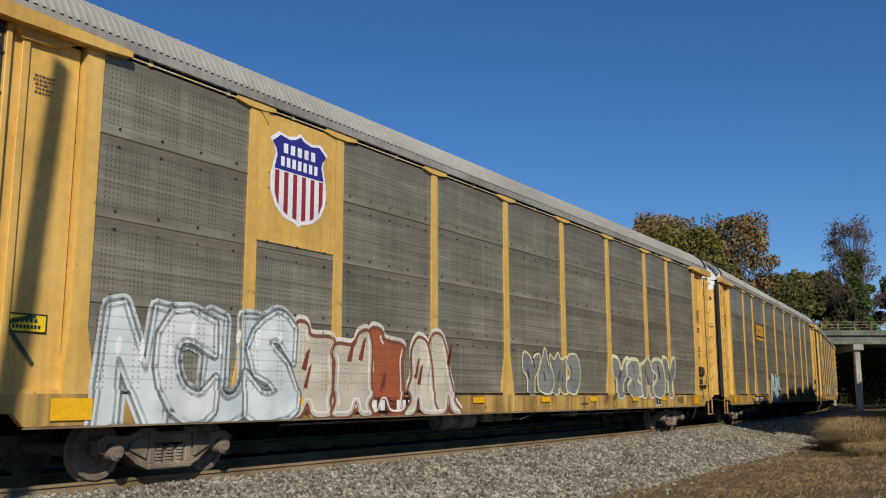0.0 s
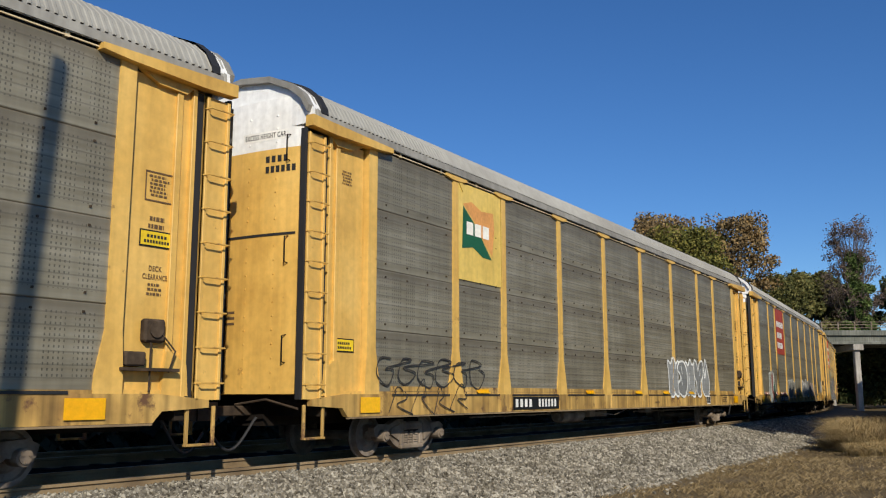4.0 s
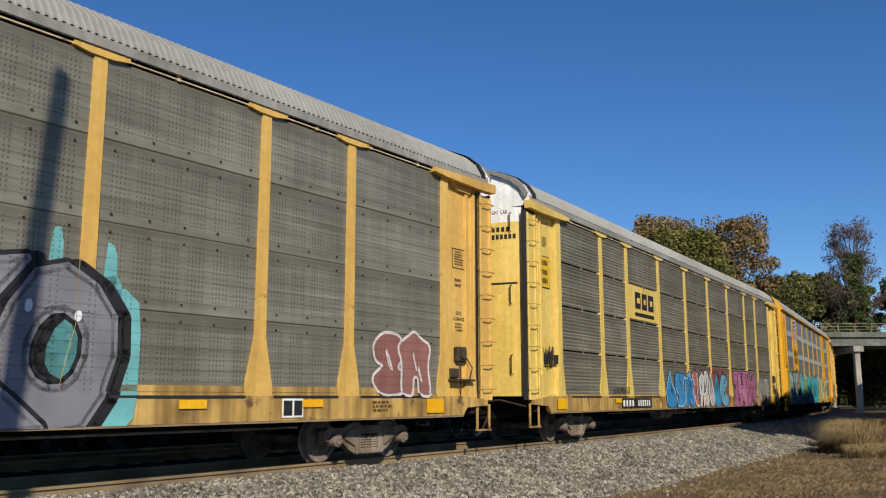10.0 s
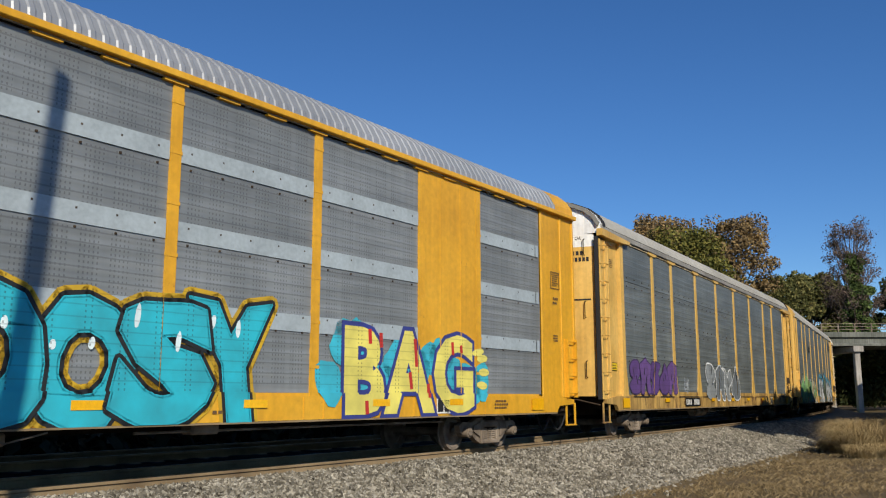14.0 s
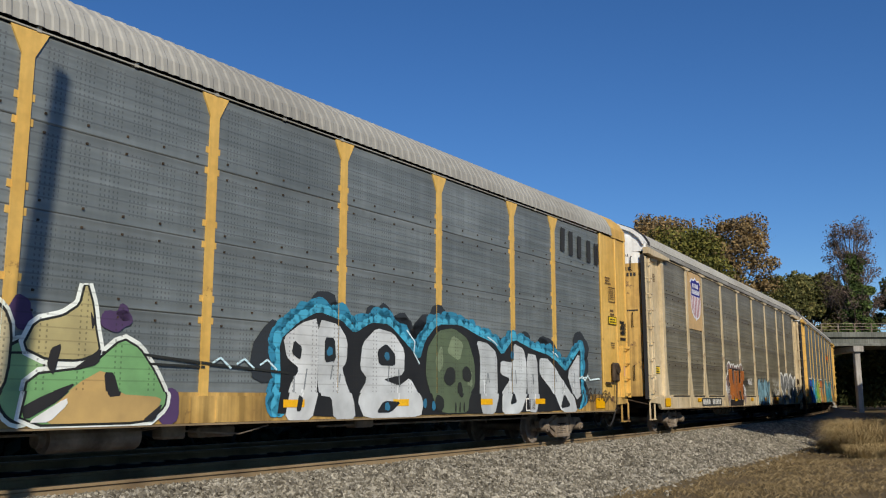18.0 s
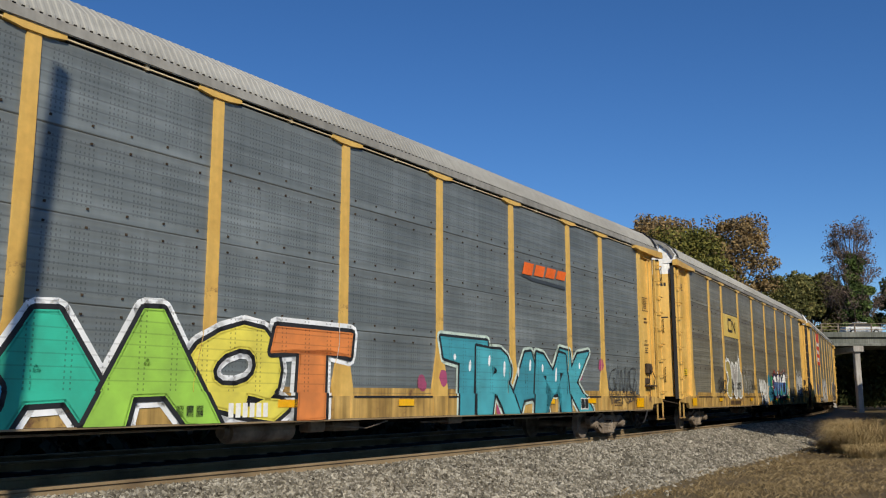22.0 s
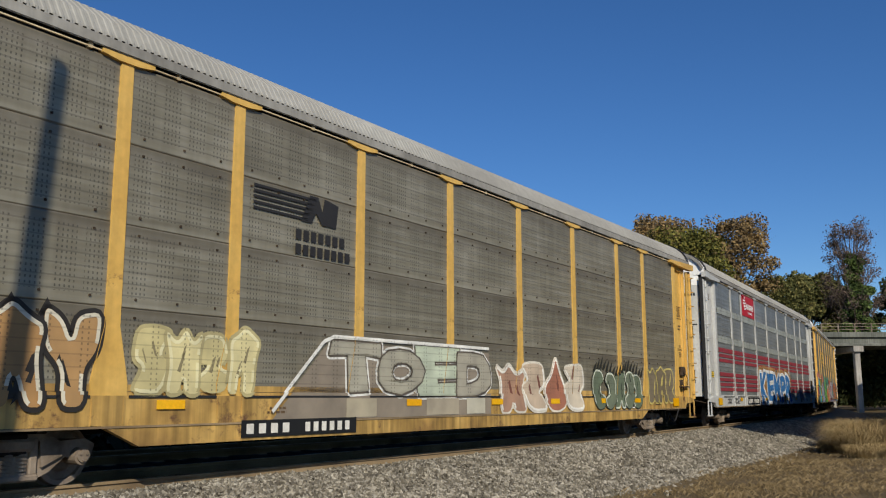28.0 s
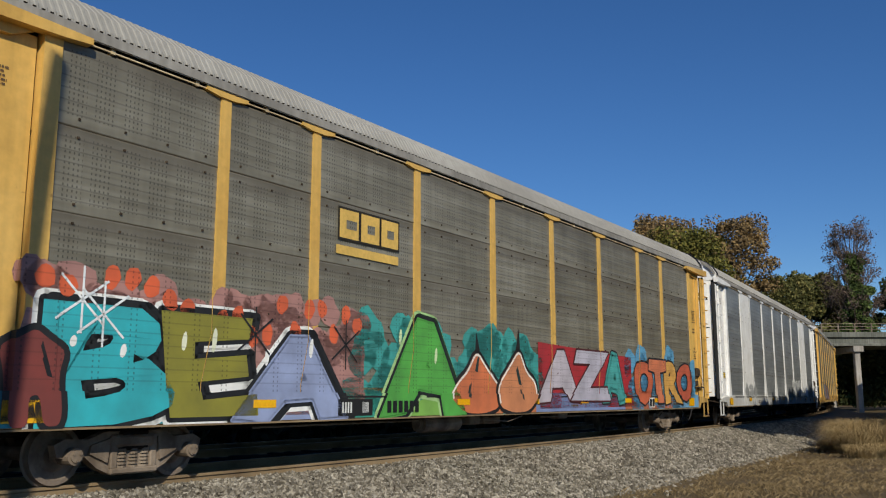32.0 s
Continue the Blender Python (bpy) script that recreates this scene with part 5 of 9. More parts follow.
def piece(k, text, x0, x1, z0, z1, fills, outline, edge=None, drop=None, shine=None, halo=None, seed=1, fat=0.05, ring=0.06, label="", lap=0.10, rows=None):
    """Big sprayed letters, each swollen, tilted and lapped over its neighbour, with outline, edge, shadow and shine."""
    rng = random.Random(seed)
    n = len(text)
    w = (x1 - x0) / n
    if halo:
        bm = bmesh.new()
        for i in range(n * 3):
            poly(bm, blob(x0 + (x1 - x0) * (i + 0.5) / (n * 3), (z0 + z1) / 2 + rng.uniform(0.0, 0.12), w * 0.75, (z1 - z0) + rng.uniform(0.25, 0.5), 0, 3, rng, 0.06))
        coat(k, "paint_cloud", bm, spray(halo), 0, "soft cloud of spray paint")
    for i, ch in enumerate(text):
        a, b = x0 + w * (i - lap / 2), x0 + w * (i + 1 + lap / 2)
        za, zb = z0 + rng.uniform(-0.02, 0.05), z1 + rng.uniform(-0.10, 0.04)
        tilt, bend = rng.uniform(-0.09, 0.09), rng.uniform(-0.06, 0.10)
        up = 1 + (i % 2) * 4
        ph = rng.random()

        def lay(name, extra, hexa, layer, dx=0.0, dz=0.0, tag=""):
            v, f = glyphs(ch, min(fat, 0.04))
            grow = (fat + extra - min(fat, 0.04)) * 1.9
            bm = bmesh.new()
            vs = []
            for p, q in v:
                p, q = p + 0.045 * math.sin(6.28 * (q * 0.8 + ph)), q + 0.035 * math.sin(6.28 * (p * 0.9 + ph * 1.7))
                flare = 1 + bend * (0.5 - q) * 2
                vs.append(bm.verts.new((a + (b - a) * (0.5 + (p - 0.5) * flare) + tilt * (q - 0.5) * (zb - za) + dx, 0, za + (zb - za) * q + dz)))
            for t in f:
                try:
                    bm.faces.new([vs[j] for j in t])
                except ValueError:
                    pass
            bmesh.ops.triangulate(bm, faces=list(bm.faces))
            if grow > 0.004:
                thicken(bm, grow)
            coat(k, name, bm, spray(hexa), layer, tag)
        if edge:
            lay("letter_edge", ring * 2.1, edge, 0.5)
        if drop:
            lay("letter_shadow", ring, drop[2], 0.7, drop[0], drop[1])
        lay("letter_outline", ring, outline, up)
        lay("graffiti_letter", 0.0, fills[i % len(fills)], up + 1, tag=label if i == 0 else "")
        if shine:
            for q in range(2):
                bm = bmesh.new()
                h = (zb - za)
                poly(bm, blob(a + (b - a) * rng.uniform(0.12, 0.24) + q * (b - a) * 0.42 + tilt * h * 0.3, za + h * rng.uniform(0.62, 0.9), 0.09, rng.uniform(0.12, 0.34), 0.1, 2, rng, 0.05, 12))
                coat(k, "light_mark", bm, spray(shine), up + 2)


def scrawl(k, x0, x1, z0, z1, hexa, width=0.025, loops=5, seed=1, label="", layer=5, kinds=(0, 1, 2, 3)):
    """A quick tag: one line of paint that loops and doubles back, letter by letter."""
    rng = random.Random(seed)
    w = (x1 - x0) / loops
    knots = []
    for i in range(loops):
        cx = x0 + w * (i + 0.5)
        kind = rng.choice(kinds)
        tall = rng.uniform(0.7, 1.0)
        if kind == 0:
            form = ((-0.4, 0.2), (-0.2, 0.95), (0.05, 0.1), (0.25, 0.8), (0.45, 0.05))
        elif kind == 1:
            form = ((0.3, 0.85), (-0.25, 0.9), (-0.4, 0.3), (0.1, 0.05), (0.4, 0.5), (0.0, 0.6))
        elif kind == 2:
            form = ((-0.3, 1.0), (-0.25, 0.0), (-0.1, 0.5), (0.35, 0.75), (0.2, 0.1), (0.5, 0.15))
        else:
            form = ((-0.45, 0.1), (0.0, 1.0), (0.15, 0.55), (-0.15, 0.4), (0.45, 0.0))
        for x, z in form:
            knots.append(Vector((cx + (x + rng.uniform(-0.12, 0.12)) * w * 1.15, z0 + (z1 - z0) * (z * tall + rng.uniform(-0.08, 0.08)))))
    pts = []
    for i in range(len(knots) - 1):
        p0, p1, p2, p3 = knots[max(0, i - 1)], knots[i], knots[i + 1], knots[min(len(knots) - 1, i + 2)]
        for q in range(6):
            u = q / 6
            pts.append(0.5 * (2 * p1 + (p2 - p0) * u + (2 * p0 - 5 * p1 + 4 * p2 - p3) * u * u + (3 * p1 - p0 - 3 * p2 + p3) * u ** 3))
    bm = bmesh.new()
    row = None
    for i, p in enumerate(pts):
        d = pts[min(i + 1, len(pts) - 1)] - pts[max(i - 1, 0)]
        if d.length < 1e-5:
            continue
        m = Vector((-d.y, d.x)).normalized() * width / 2 * rng.uniform(0.8, 1.15)
        new_row = [bm.verts.new((v.x, 0, v.y)) for v in (p - m, p + m)]
        if row:
            bm.faces.new((row[0], new_row[0], new_row[1], row[1]))
        row = new_row
    coat(k, "spray_tag", bm, spray(hexa), layer, label)


def strokes(k, rows, hexa, width=0.04, label="", layer=5, name="paint_stroke"):
    """Straight strokes of paint, each from (x, z) to (x, z)."""
    bm = bmesh.new()
    for xa, za, xb, zb in rows:
        p, q = Vector((xa, za)), Vector((xb, zb))
        m = Vector((-(q - p).y, (q - p).x)).normalized() * width / 2
        vs = [bm.verts.new((v.x, 0, v.y)) for v in (p - m, q - m, q + m, p + m)]
        bm.faces.new(vs)
    coat(k, name, bm, spray(hexa), layer, label)


def shield(k, cx, z0, z1, faded=0.0):
    """Painted shield: white rim, blue head with two rows of white bars, red and white stripes below."""
    h = z1 - z0
    w = h * 0.92
    right = [(0.0, 0.0), (0.06, 0.03), (0.24, 0.07), (0.38, 0.17), (0.46, 0.32), (0.47, 0.48), (0.43, 0.62), (0.40, 0.72), (0.42, 0.79), (0.49, 0.86), (0.35, 0.955), (0.20, 0.93), (0.08, 0.955), (0.0, 1.0)]
    full = right + [(-x, z) for x, z in right[-2:0:-1]]

    def ring(s):
        return [(cx + x * w * s, z0 + h * (0.5 + (z - 0.5) * s)) for x, z in full]
    bm = bmesh.new()
    poly(bm, ring(1.05))
    coat(k, "shield_rim", bm, paint("e9e9ee"), 2, "white rim of a painted shield")
    bm = bmesh.new()
    poly(bm, ring(0.97))
    coat(k, "shield_field", bm, paint("e4e2e6"), 3)
    split = z0 + h * 0.56
    bm = bmesh.new()
    poly(bm, ring(0.97))
    bmesh.ops.bisect_plane(bm, geom=list(bm.verts) + list(bm.edges) + list(bm.faces), plane_co=(0, 0, split), plane_no=(0, 0, -1), clear_outer=True)
    coat(k, "shield_head", bm, paint("2c2b86"), 4, "deep blue head of the shield")
    for i in range(6):
        x = cx + w * (-0.385 + 0.154 * i)
        bm = bmesh.new()
        poly(bm, ring(0.955))
        for co, no in (((x - w * 0.036, 0, 0), (-1, 0, 0)), ((x + w * 0.036, 0, 0), (1, 0, 0)), ((0, 0, split - 0.02), (0, 0, 1))):
            bmesh.ops.bisect_plane(bm, geom=list(bm.verts) + list(bm.edges) + list(bm.faces), plane_co=co, plane_no=no, clear_outer=True)
        coat(k, "shield_stripe", bm, paint("8e2433" if faded < 0.5 else "a3565c"), 4)
    bars(k, cx - w * 0.29, cx + w * 0.31, z0 + h * 0.755, z0 + h * 0.86, 5, paint("eeeef2"), 5, "shield_mark", 0.38, 3)
    bars(k, cx - w * 0.33, cx + w * 0.35, z0 + h * 0.605, z0 + h * 0.71, 7, paint("eeeef2"), 5, "shield_mark", 0.38, 4)


def plate(k, x0, x1, ground="141414", ink="e6e4dc", z0=0.76, z1=1.03):
    """Dark board on the sill with its row of bars."""
    rect(k, "number_board", x0, x1, z0, z1, paint(ground), 2, "dark board with a row of pale bars")
    m = x0 + (x1 - x0) * 0.42
    bars(k, x0 + 0.1, m, z0 + 0.05, z1 - 0.05, 4, paint(ink), 3, "board_mark", 0.42, k + 40)
    bars(k, m + 0.25, x1 - 0.1, z0 + 0.05, z1 - 0.05, 6, paint(ink), 3, "board_mark", 0.42, k + 50)


def on_end(k, name, side, y0, y1, z0, z1, material, out=0.004, wide=1.30, bm=None, label=""):
    """Flat paint on the bowed end door; y runs to the far side."""
    if bm is None:
        bm = bmesh.new()
        for i in range(6):
            a, b = y0 + (y1 - y0) * i / 6, y0 + (y1 - y0) * (i + 1) / 6
            vs = [bm.verts.new((0, y, z)) for y, z in ((a, z0), (b, z0), (b, z1), (a, z1))]
            bm.faces.new(vs)
    for v in bm.verts:
        v.co.x = side * (CORNER - 0.10 + 0.13 * (1 - (v.co.y / wide) ** 2) + out)
    return part(name, bm, material, CARS[k], label)


def end_text(k, text, side, y0, y1, z0, z1, material, wide=1.10):
    v, f = glyphs(text)
    bm = bmesh.new()
    vs = [bm.verts.new((0, y1 - (y1 - y0) * a if side < 0 else y0 + (y1 - y0) * a, z0 + (z1 - z0) * b)) for a, b in v]
    for t in f:
        try:
            bm.faces.new([vs[i] for i in t])
        except ValueError:
            pass
    on_end(k, "end_lettering", side, 0, 0, 0, 0, material, 0.006, wide, bm, "black lettering on the end")


def usual_marks(k, style, ink=None, patches=True, white_top=True):
    """What every car carries: patches, placards, small print, brake gear and end lettering."""
    rng = random.Random(k + 100)
    ink = ink or BROWNINK
    if patches:
        for x in (-8.15, -2.7, 0.3, 3.0, 5.9, 8.2):
            rect(k, "reflector", x - 0.23, x + 0.23, 0.91, 1.025, BRIGHT, 5, "bright yellow reflective patch")
    for x in (-11.85, 11.45):
        rect(k, "reflector", x - 0.27, x + 0.27, 0.78, 1.03, BRIGHT, 5, "bright yellow reflective patch")
    # small print on the end bays
    x = 12.42
    frame_box(k, x - 0.22, x + 0.22, 3.55, 3.95, 0.02, ink)
    lines(k, x - 0.17, x + 0.17, 3.60, 3.90, 6, ink, k)
    if style == "tee":
        word(k, "lettering", "DECK", x - 0.10, x + 0.10, 2.64, 2.71, ink)
        word(k, "lettering", "CLEARANCE", x - 0.19, x + 0.19, 2.53, 2.60, ink)
    lines(k, x - 0.14, x + 0.14, 2.30, 2.48, 3, ink, k + 7)
    lines(k, -x - 0.12, -x + 0.16, 4.5, 4.75, 5, ink, k + 9)
    lines(k, x - 0.15, x + 0.14, 3.15, 3.35, 2, ink, k + 11)
    for sx in (-1, 1):
        z = 1.75 if sx < 0 else 2.95
        if sx < 0 or k in (-1, 6):
            rect(k, "placard", sx * x - 0.27, sx * x + 0.27, z, z + 0.22, paint("161410"), 2)
            rect(k, "placard", sx * x - 0.25, sx * x + 0.25, z + 0.02, z + 0.20, paint("e8c51c"), 3, "yellow warning placard with a black rim")
            bars(k, sx * x - 0.16, sx * x + 0.16, z + 0.12, z + 0.16, 6, BLACK, 4)
            bars(k, sx * x - 0.2, sx * x + 0.2, z + 0.05, z + 0.09, 9, BLACK, 4)
    lines(k, -6.4, -5.9, 0.80, 0.92, 2, ink, k + 13)
    lines(k, 9.6, 10.2, 0.80, 1.0, 3, ink, k + 15)
    lines(k, 2.2, 2.7, 0.80, 0.88, 1, ink, k + 17)
    rect(k, "data_plate", 7.55, 8.0, 0.76, 1.04, paint("e8e4da"), 2, "white plate with black squares")
    rect(k, "data_plate", 7.58, 7.76, 0.79, 1.01, BLACK, 3)
    rect(k, "data_plate", 7.80, 7.97, 0.79, 1.01, BLACK, 3)
    closed = style in ("wedge", "plain")
    for a, b in zip((-11.5, *POSTS), (*POSTS, 11.5)):
        if k in (-2, -1, 7):
            rect(k, "sill_gap", a + 0.27, b - 0.27, 1.075, 1.112, BLACK, 1)
        elif not closed:
            rect(k, "sill_gap", a + 0.27, b - 0.27, 1.052, 1.084, BLACK, 1)
        if k not in (-2, -1, 7) and style == "tee" and k not in (12, 14):
            rect(k, "base_strip", a + 0.27, b - 0.27, 1.131, 1.215, YELLOW_OLD, 0)
    # end lettering and rust seam
    for side in (-1,):
        bm = bmesh.new()
        for i in range(4):
            a = -0.60 - i * 0.115
            vs = [bm.verts.new((0, y, z)) for y, z in ((a, 4.76), (a - 0.075, 4.76), (a - 0.075, 4.87), (a, 4.87))]
            bm.faces.new(vs)
        for i in range(6):
            a = -0.60 - i * 0.10
            vs = [bm.verts.new((0, y, z)) for y, z in ((a, 4.59), (a - 0.07, 4.59), (a - 0.07, 4.70), (a, 4.70))]
            bm.faces.new(vs)
        on_end(k, "end_mark", side, 0, 0, 0, 0, BLACK, 0.005, 1.30, bm, "row of black stencilled bars")["kind"] = "stuff"
        if white_top:
            on_end(k, "end_label", side, -1.02, -0.12, 5.14, 5.29, paint("e8e6e0"), 0.003, 1.30, None, "white label with black lettering")
            end_text(k, "EXCESS HEIGHT CAR", side, -0.98, -0.16, 5.17, 5.26, BLACK, 1.30)
        bm = bmesh.new()
        for r in range(3):
            z = 2.35 - r * 0.09
            for a, b in ((0.45, 0.25), (0.2, -0.05)):
                vs = [bm.verts.new((0, y, zz)) for y, zz in ((a, z), (b, z), (b, z + 0.04), (a, z + 0.04))]
                bm.faces.new(vs)
        on_end(k, "end_mark", side, 0, 0, 0, 0, ink, 0.005, 1.30, bm)["kind"] = "stuff"
        on_end(k, "seam", side, -1.2, 1.2, 3.56, 3.60, RUBBER, 0.012, 1.30, None, "dark horizontal seam")
    if not closed:
        hand_brake(k)


def hand_brake(k):
    bm = bmesh.new()
    x = 12.40
    box(bm, x - 0.16, x + 0.16, -1.50, -1.37, 1.72, 2.02, 0.03)
    rod(bm, (x, -1.53, 1.88), (x, -1.50, 1.88), 0.10, 14)
    rod(bm, (x - 0.05, -1.48, 1.72), (x - 0.05, -1.48, 1.10), 0.014, 6)
    path_tube(bm, [(x + 0.08, -1.5, 1.85), (x + 0.30, -1.52, 1.62), (x + 0.22, -1.5, 1.35)], 0.012, 5)
    box(bm, x - 0.42, x - 0.12, -1.50, -1.36, 1.42, 1.60, 0.02)
    box(bm, x - 0.50, x + 0.35, -1.56, -1.36, 1.36, 1.40)
    part("hand_brake", bm, DARKIRON, CARS[k], "dark cast hand brake with its chain and shelf")


def skin_panel(k, x0, x1, z0, z1, material, label):
    """A painted sheet between two posts."""
    return rect(k, "sign_panel", x0, x1, z0, z1, material, 0, label)


# ---------------------------------------------------------------- signs and graffiti, car by car
for k in CARS:
    usual_marks(k, STYLE[k], patches=k != 0, white_top=STYLE[k] not in ("plain", "wedge"))
A, B, C, D, E, F, G, H = POSTS

# pale bubble piece, shield panel
skin_panel(-2, A + 0.09, B - 0.09, 3.31, 5.28, YELLOW, "yellow sheet behind a painted shield")
shield(-2, -8.08, 3.66, 5.08)
plate(-2, -6.75, -4.35)
piece(-2, "NCUS", -11.4, -8.15, 0.74, 2.12, ["d9dfe0", "dde1df", "cdd6d9", "dbe0e1"], "7f8787", "c9d0d0", None, "f4f8f8", None, 11, 0.06, 0.022, "pale silver-blue block letters with soft white edges")
graffiti(-2, -8.2, -3.35, 0.73, 2.15, 5, ["cdc2b0", "c4b8a6", "a5552c", "d2c8b6", "c9bdaa"], "7d4a38", None, "e6e2da", 12, 0.06, slit_hex="7c3524", forms_from=(7, 8), drop=(0.0, 0.07, "ddd6ca"), label="cream and rust-brown bubble lettering")
graffiti(-2, -0.7, 2.2, 1.1, 2.05, 4, ["7b7a76", "858480"], "e0dcae", None, None, 13, 0.045, slit_hex="3b3a38")
graffiti(-2, 4.4, 9.5, 1.0, 2.2, 5, ["817f7b", "8b8985"], "dcd8c0", None, "e3dfa0", 14, 0.05, slit_hex="454341")
strokes(-2, [(-13.0, 1.75, -12.3, 1.95), (-12.9, 2.2, -12.6, 1.5), (-12.7, 1.9, -12.3, 1.4)], "2c4a2c", 0.05)

# brown car with a small yellow sign
lettermark = paint("e2a51c")
for i, (a, b) in enumerate(((-6.50, -6.0), (-5.93, -5.42), (-5.36, -4.84))):
    rect(-1, "sign_mark", a - 0.04, b + 0.04, 3.62, 4.16, paint("3a2a16"), 1)
    rect(-1, "sign_mark", a, b, 3.66, 4.12, lettermark, 2, "yellow painted block with a dark rim")
    rect(-1, "sign_mark", a + 0.17, b - 0.13 + 0.08 * (i == 0), 3.82, 3.97, SCREEN_BROWN, 3)
rect(-1, "sign_mark", -6.52, -4.82, 3.46, 3.57, lettermark, 2, "yellow painted line")
rng = random.Random(15)
shape(-1, [(-3.4, 1.6), (-3.45, 2.05), (-2.5, 2.02), (-2.2, 1.96), (-1.75, 2.03), (-1.25, 1.98), (-1.07, 1.9), (-0.95, 1.4), (-1.15, 0.74), (-2.4, 0.74), (-3.0, 1.0)], ((0.03, "cfcacd"), (0.0, "17181b")), "black body of a pale blue piece", 1, 0, "letter_shadow")
for i, pts in enumerate((
        [(-3.37, 2.04), (-2.6, 1.98), (-2.5, 1.83), (-2.6, 1.66), (-2.75, 1.47), (-3.06, 1.5), (-3.27, 1.13), (-3.5, 0.75), (-3.98, 0.75), (-3.39, 1.59), (-3.42, 1.9)],
        [(-2.58, 1.62), (-2.42, 1.36), (-2.48, 1.07), (-2.75, 0.74), (-3.2, 0.74), (-3.28, 1.07), (-3.04, 1.46), (-2.75, 1.43)],
        [(-2.35, 1.93), (-1.85, 1.97), (-1.72, 1.6), (-1.8, 1.2), (-1.9, 0.74), (-2.4, 0.74), (-2.36, 1.3)],
        [(-1.7, 1.98), (-1.28, 1.94), (-1.2, 1.5), (-1.3, 1.3), (-1.6, 1.32), (-1.72, 1.6)],
        [(-1.74, 1.26), (-1.5, 1.22), (-1.55, 0.74), (-1.8, 0.74)],
        [(-1.34, 1.2), (-1.15, 1.1), (-1.18, 0.74), (-1.4, 0.74)])):
    shape(-1, pts, ((0.02, "17181b"), (0.0, "bcd0d4")), "pale blue letter with thin black lines" if i == 0 else "", 2 + i % 2 * 2, 1)
shape(-1, [(-2.88, 1.12), (-2.84, 1.24), (-2.76, 1.22), (-2.8, 1.12)], ((0.0, "17181b"),), "", 8, 1, "letter_gap")
for x, z, w, h in ((-3.75, 1.72, 0.5, 0.2), (-3.82, 1.53, 0.22, 0.12), (-3.81, 1.37, 0.22, 0.13), (-0.95, 1.6, 0.42, 0.4), (-0.8, 1.38, 0.4, 0.16)):
    bm = bmesh.new()
    poly(bm, blob(x, z, w, h, 0, 4, rng, 0.08, 15))
    coat(-1, "paint_cloud", bm, spray("b3a8b0"), 0.5, "smudge of pale mauve paint")
scrawl(-1, -3.95, -3.55, 1.72, 2.0, "26221f", 0.03, 3, 16)
scrawl(-1, -1.0, -0.4, 1.4, 1.8, "26221f", 0.03, 4, 17)
plate(-1, -7.97, -5.28)
rect(-1, "placard", -12.74, -12.10, 3.62, 4.22, paint("161410"), 2)
rect(-1, "placard", -12.72, -12.12, 3.64, 4.20, paint("d9b026"), 3, "yellow square placard with dark bars")
for z in (4.02, 3.86, 3.70):
    bars(-1, -12.66, -12.18, z, z + 0.10, 5, paint("2c2410"), 4)

# flag panel
skin_panel(0, A + 0.09, B - 0.09, 3.32, 5.28, YELLOW_CREAM, "pale yellow sheet behind a painted flag")
bm = bmesh.new()
poly(bm, [(-8.83, 3.95), (-8.78, 4.82), (-8.2, 4.42), (-7.95, 4.15), (-7.62, 3.85), (-8.0, 3.86), (-8.4, 4.02)])
coat(0, "flag", bm, paint("1f5a3c"), 2, "dark green part of a painted flag")
bm = bmesh.new()
poly(bm, [(-8.78, 4.86), (-8.45, 4.95), (-8.05, 4.82), (-7.55, 4.86), (-7.5, 4.5), (-7.6, 3.92), (-7.95, 4.18), (-8.2, 4.45)])
coat(0, "flag", bm, paint("d99a55"), 2, "faded orange part of a painted flag")
bars(0, -8.66, -7.68, 4.26, 4.52, 3, paint("eeeade"), 4, "flag_mark", 0.2, 5)
scrawl(0, -11.7, -8.0, 1.2, 1.8, "2a2723", 0.028, 6, 3, "thin black looping scrawl", kinds=(1,))
scrawl(0, -11.3, -8.6, 0.75, 1.35, "2a2723", 0.022, 4, 8, kinds=(3, 1))
graffiti(0, 3.7, 8.0, 1.05, 2.25, 5, ["8f9190", "7d7f7e"], "e9e9e4", None, None, 16, 0.07, slit_hex="dfe0dc", label="white outlined bubble tag")
plate(0, -6.8, -4.52)
for x in (-8.05, -2.6, 0.9, 3.3, 5.9):
    rect(0, "reflector", x - 0.25, x + 0.25, 1.10, 1.18, BRIGHT, 3)

# dark red sign panel
skin_panel(1, B + 0.11, C - 0.11, 3.05, 5.26, spray("a83c28"), "dark red sign panel with rows of white bars")
for z0, z1, x1, n in ((4.38, 4.66, -4.55, 8), (3.84, 4.12, -5.12, 7), (3.34, 3.62, -5.0, 7)):
    bars(1, -6.68, x1, z0, z1, n, paint("e9e6e2"), 2, "sign_mark", 0.22, n)
graffiti(1, -9.95, -8.1, 0.8, 2.1, 3, ["9aa09a", "8a4a3a", "1f6a4a"], "d9dcd4", None, "e4e8e2", 17, 0.07, slit_hex="40504a", label="white, brown and green bubble piece")
graffiti(1, -4.1, -1.5, 0.95, 1.85, 4, ["8f8f88", "7f7f79"], "e2e2dc", None, None, 18, 0.04, slit_hex="6a6c6a")
graffiti(1, 1.3, 4.3, 1.0, 1.9, 4, ["9a9a96", "90918e"], "dcdad8", None, "e6e4e2", 19, 0.05, slit_hex="77777a")
graffiti(1, 5.0, 7.0, 1.05, 1.75, 3, ["948a82", "8c8580"], "c9b4b0", None, None, 20, 0.04)
scrawl(1, 7.4, 8.7, 1.0, 2.2, "1c1b1a", 0.05, 5, 21, "black sprayed scrawl")
graffiti(1, 7.5, 8.6, 1.05, 1.75, 1, ["cfbfa8"], "1c1b1a", None, None, 22, 0.05)
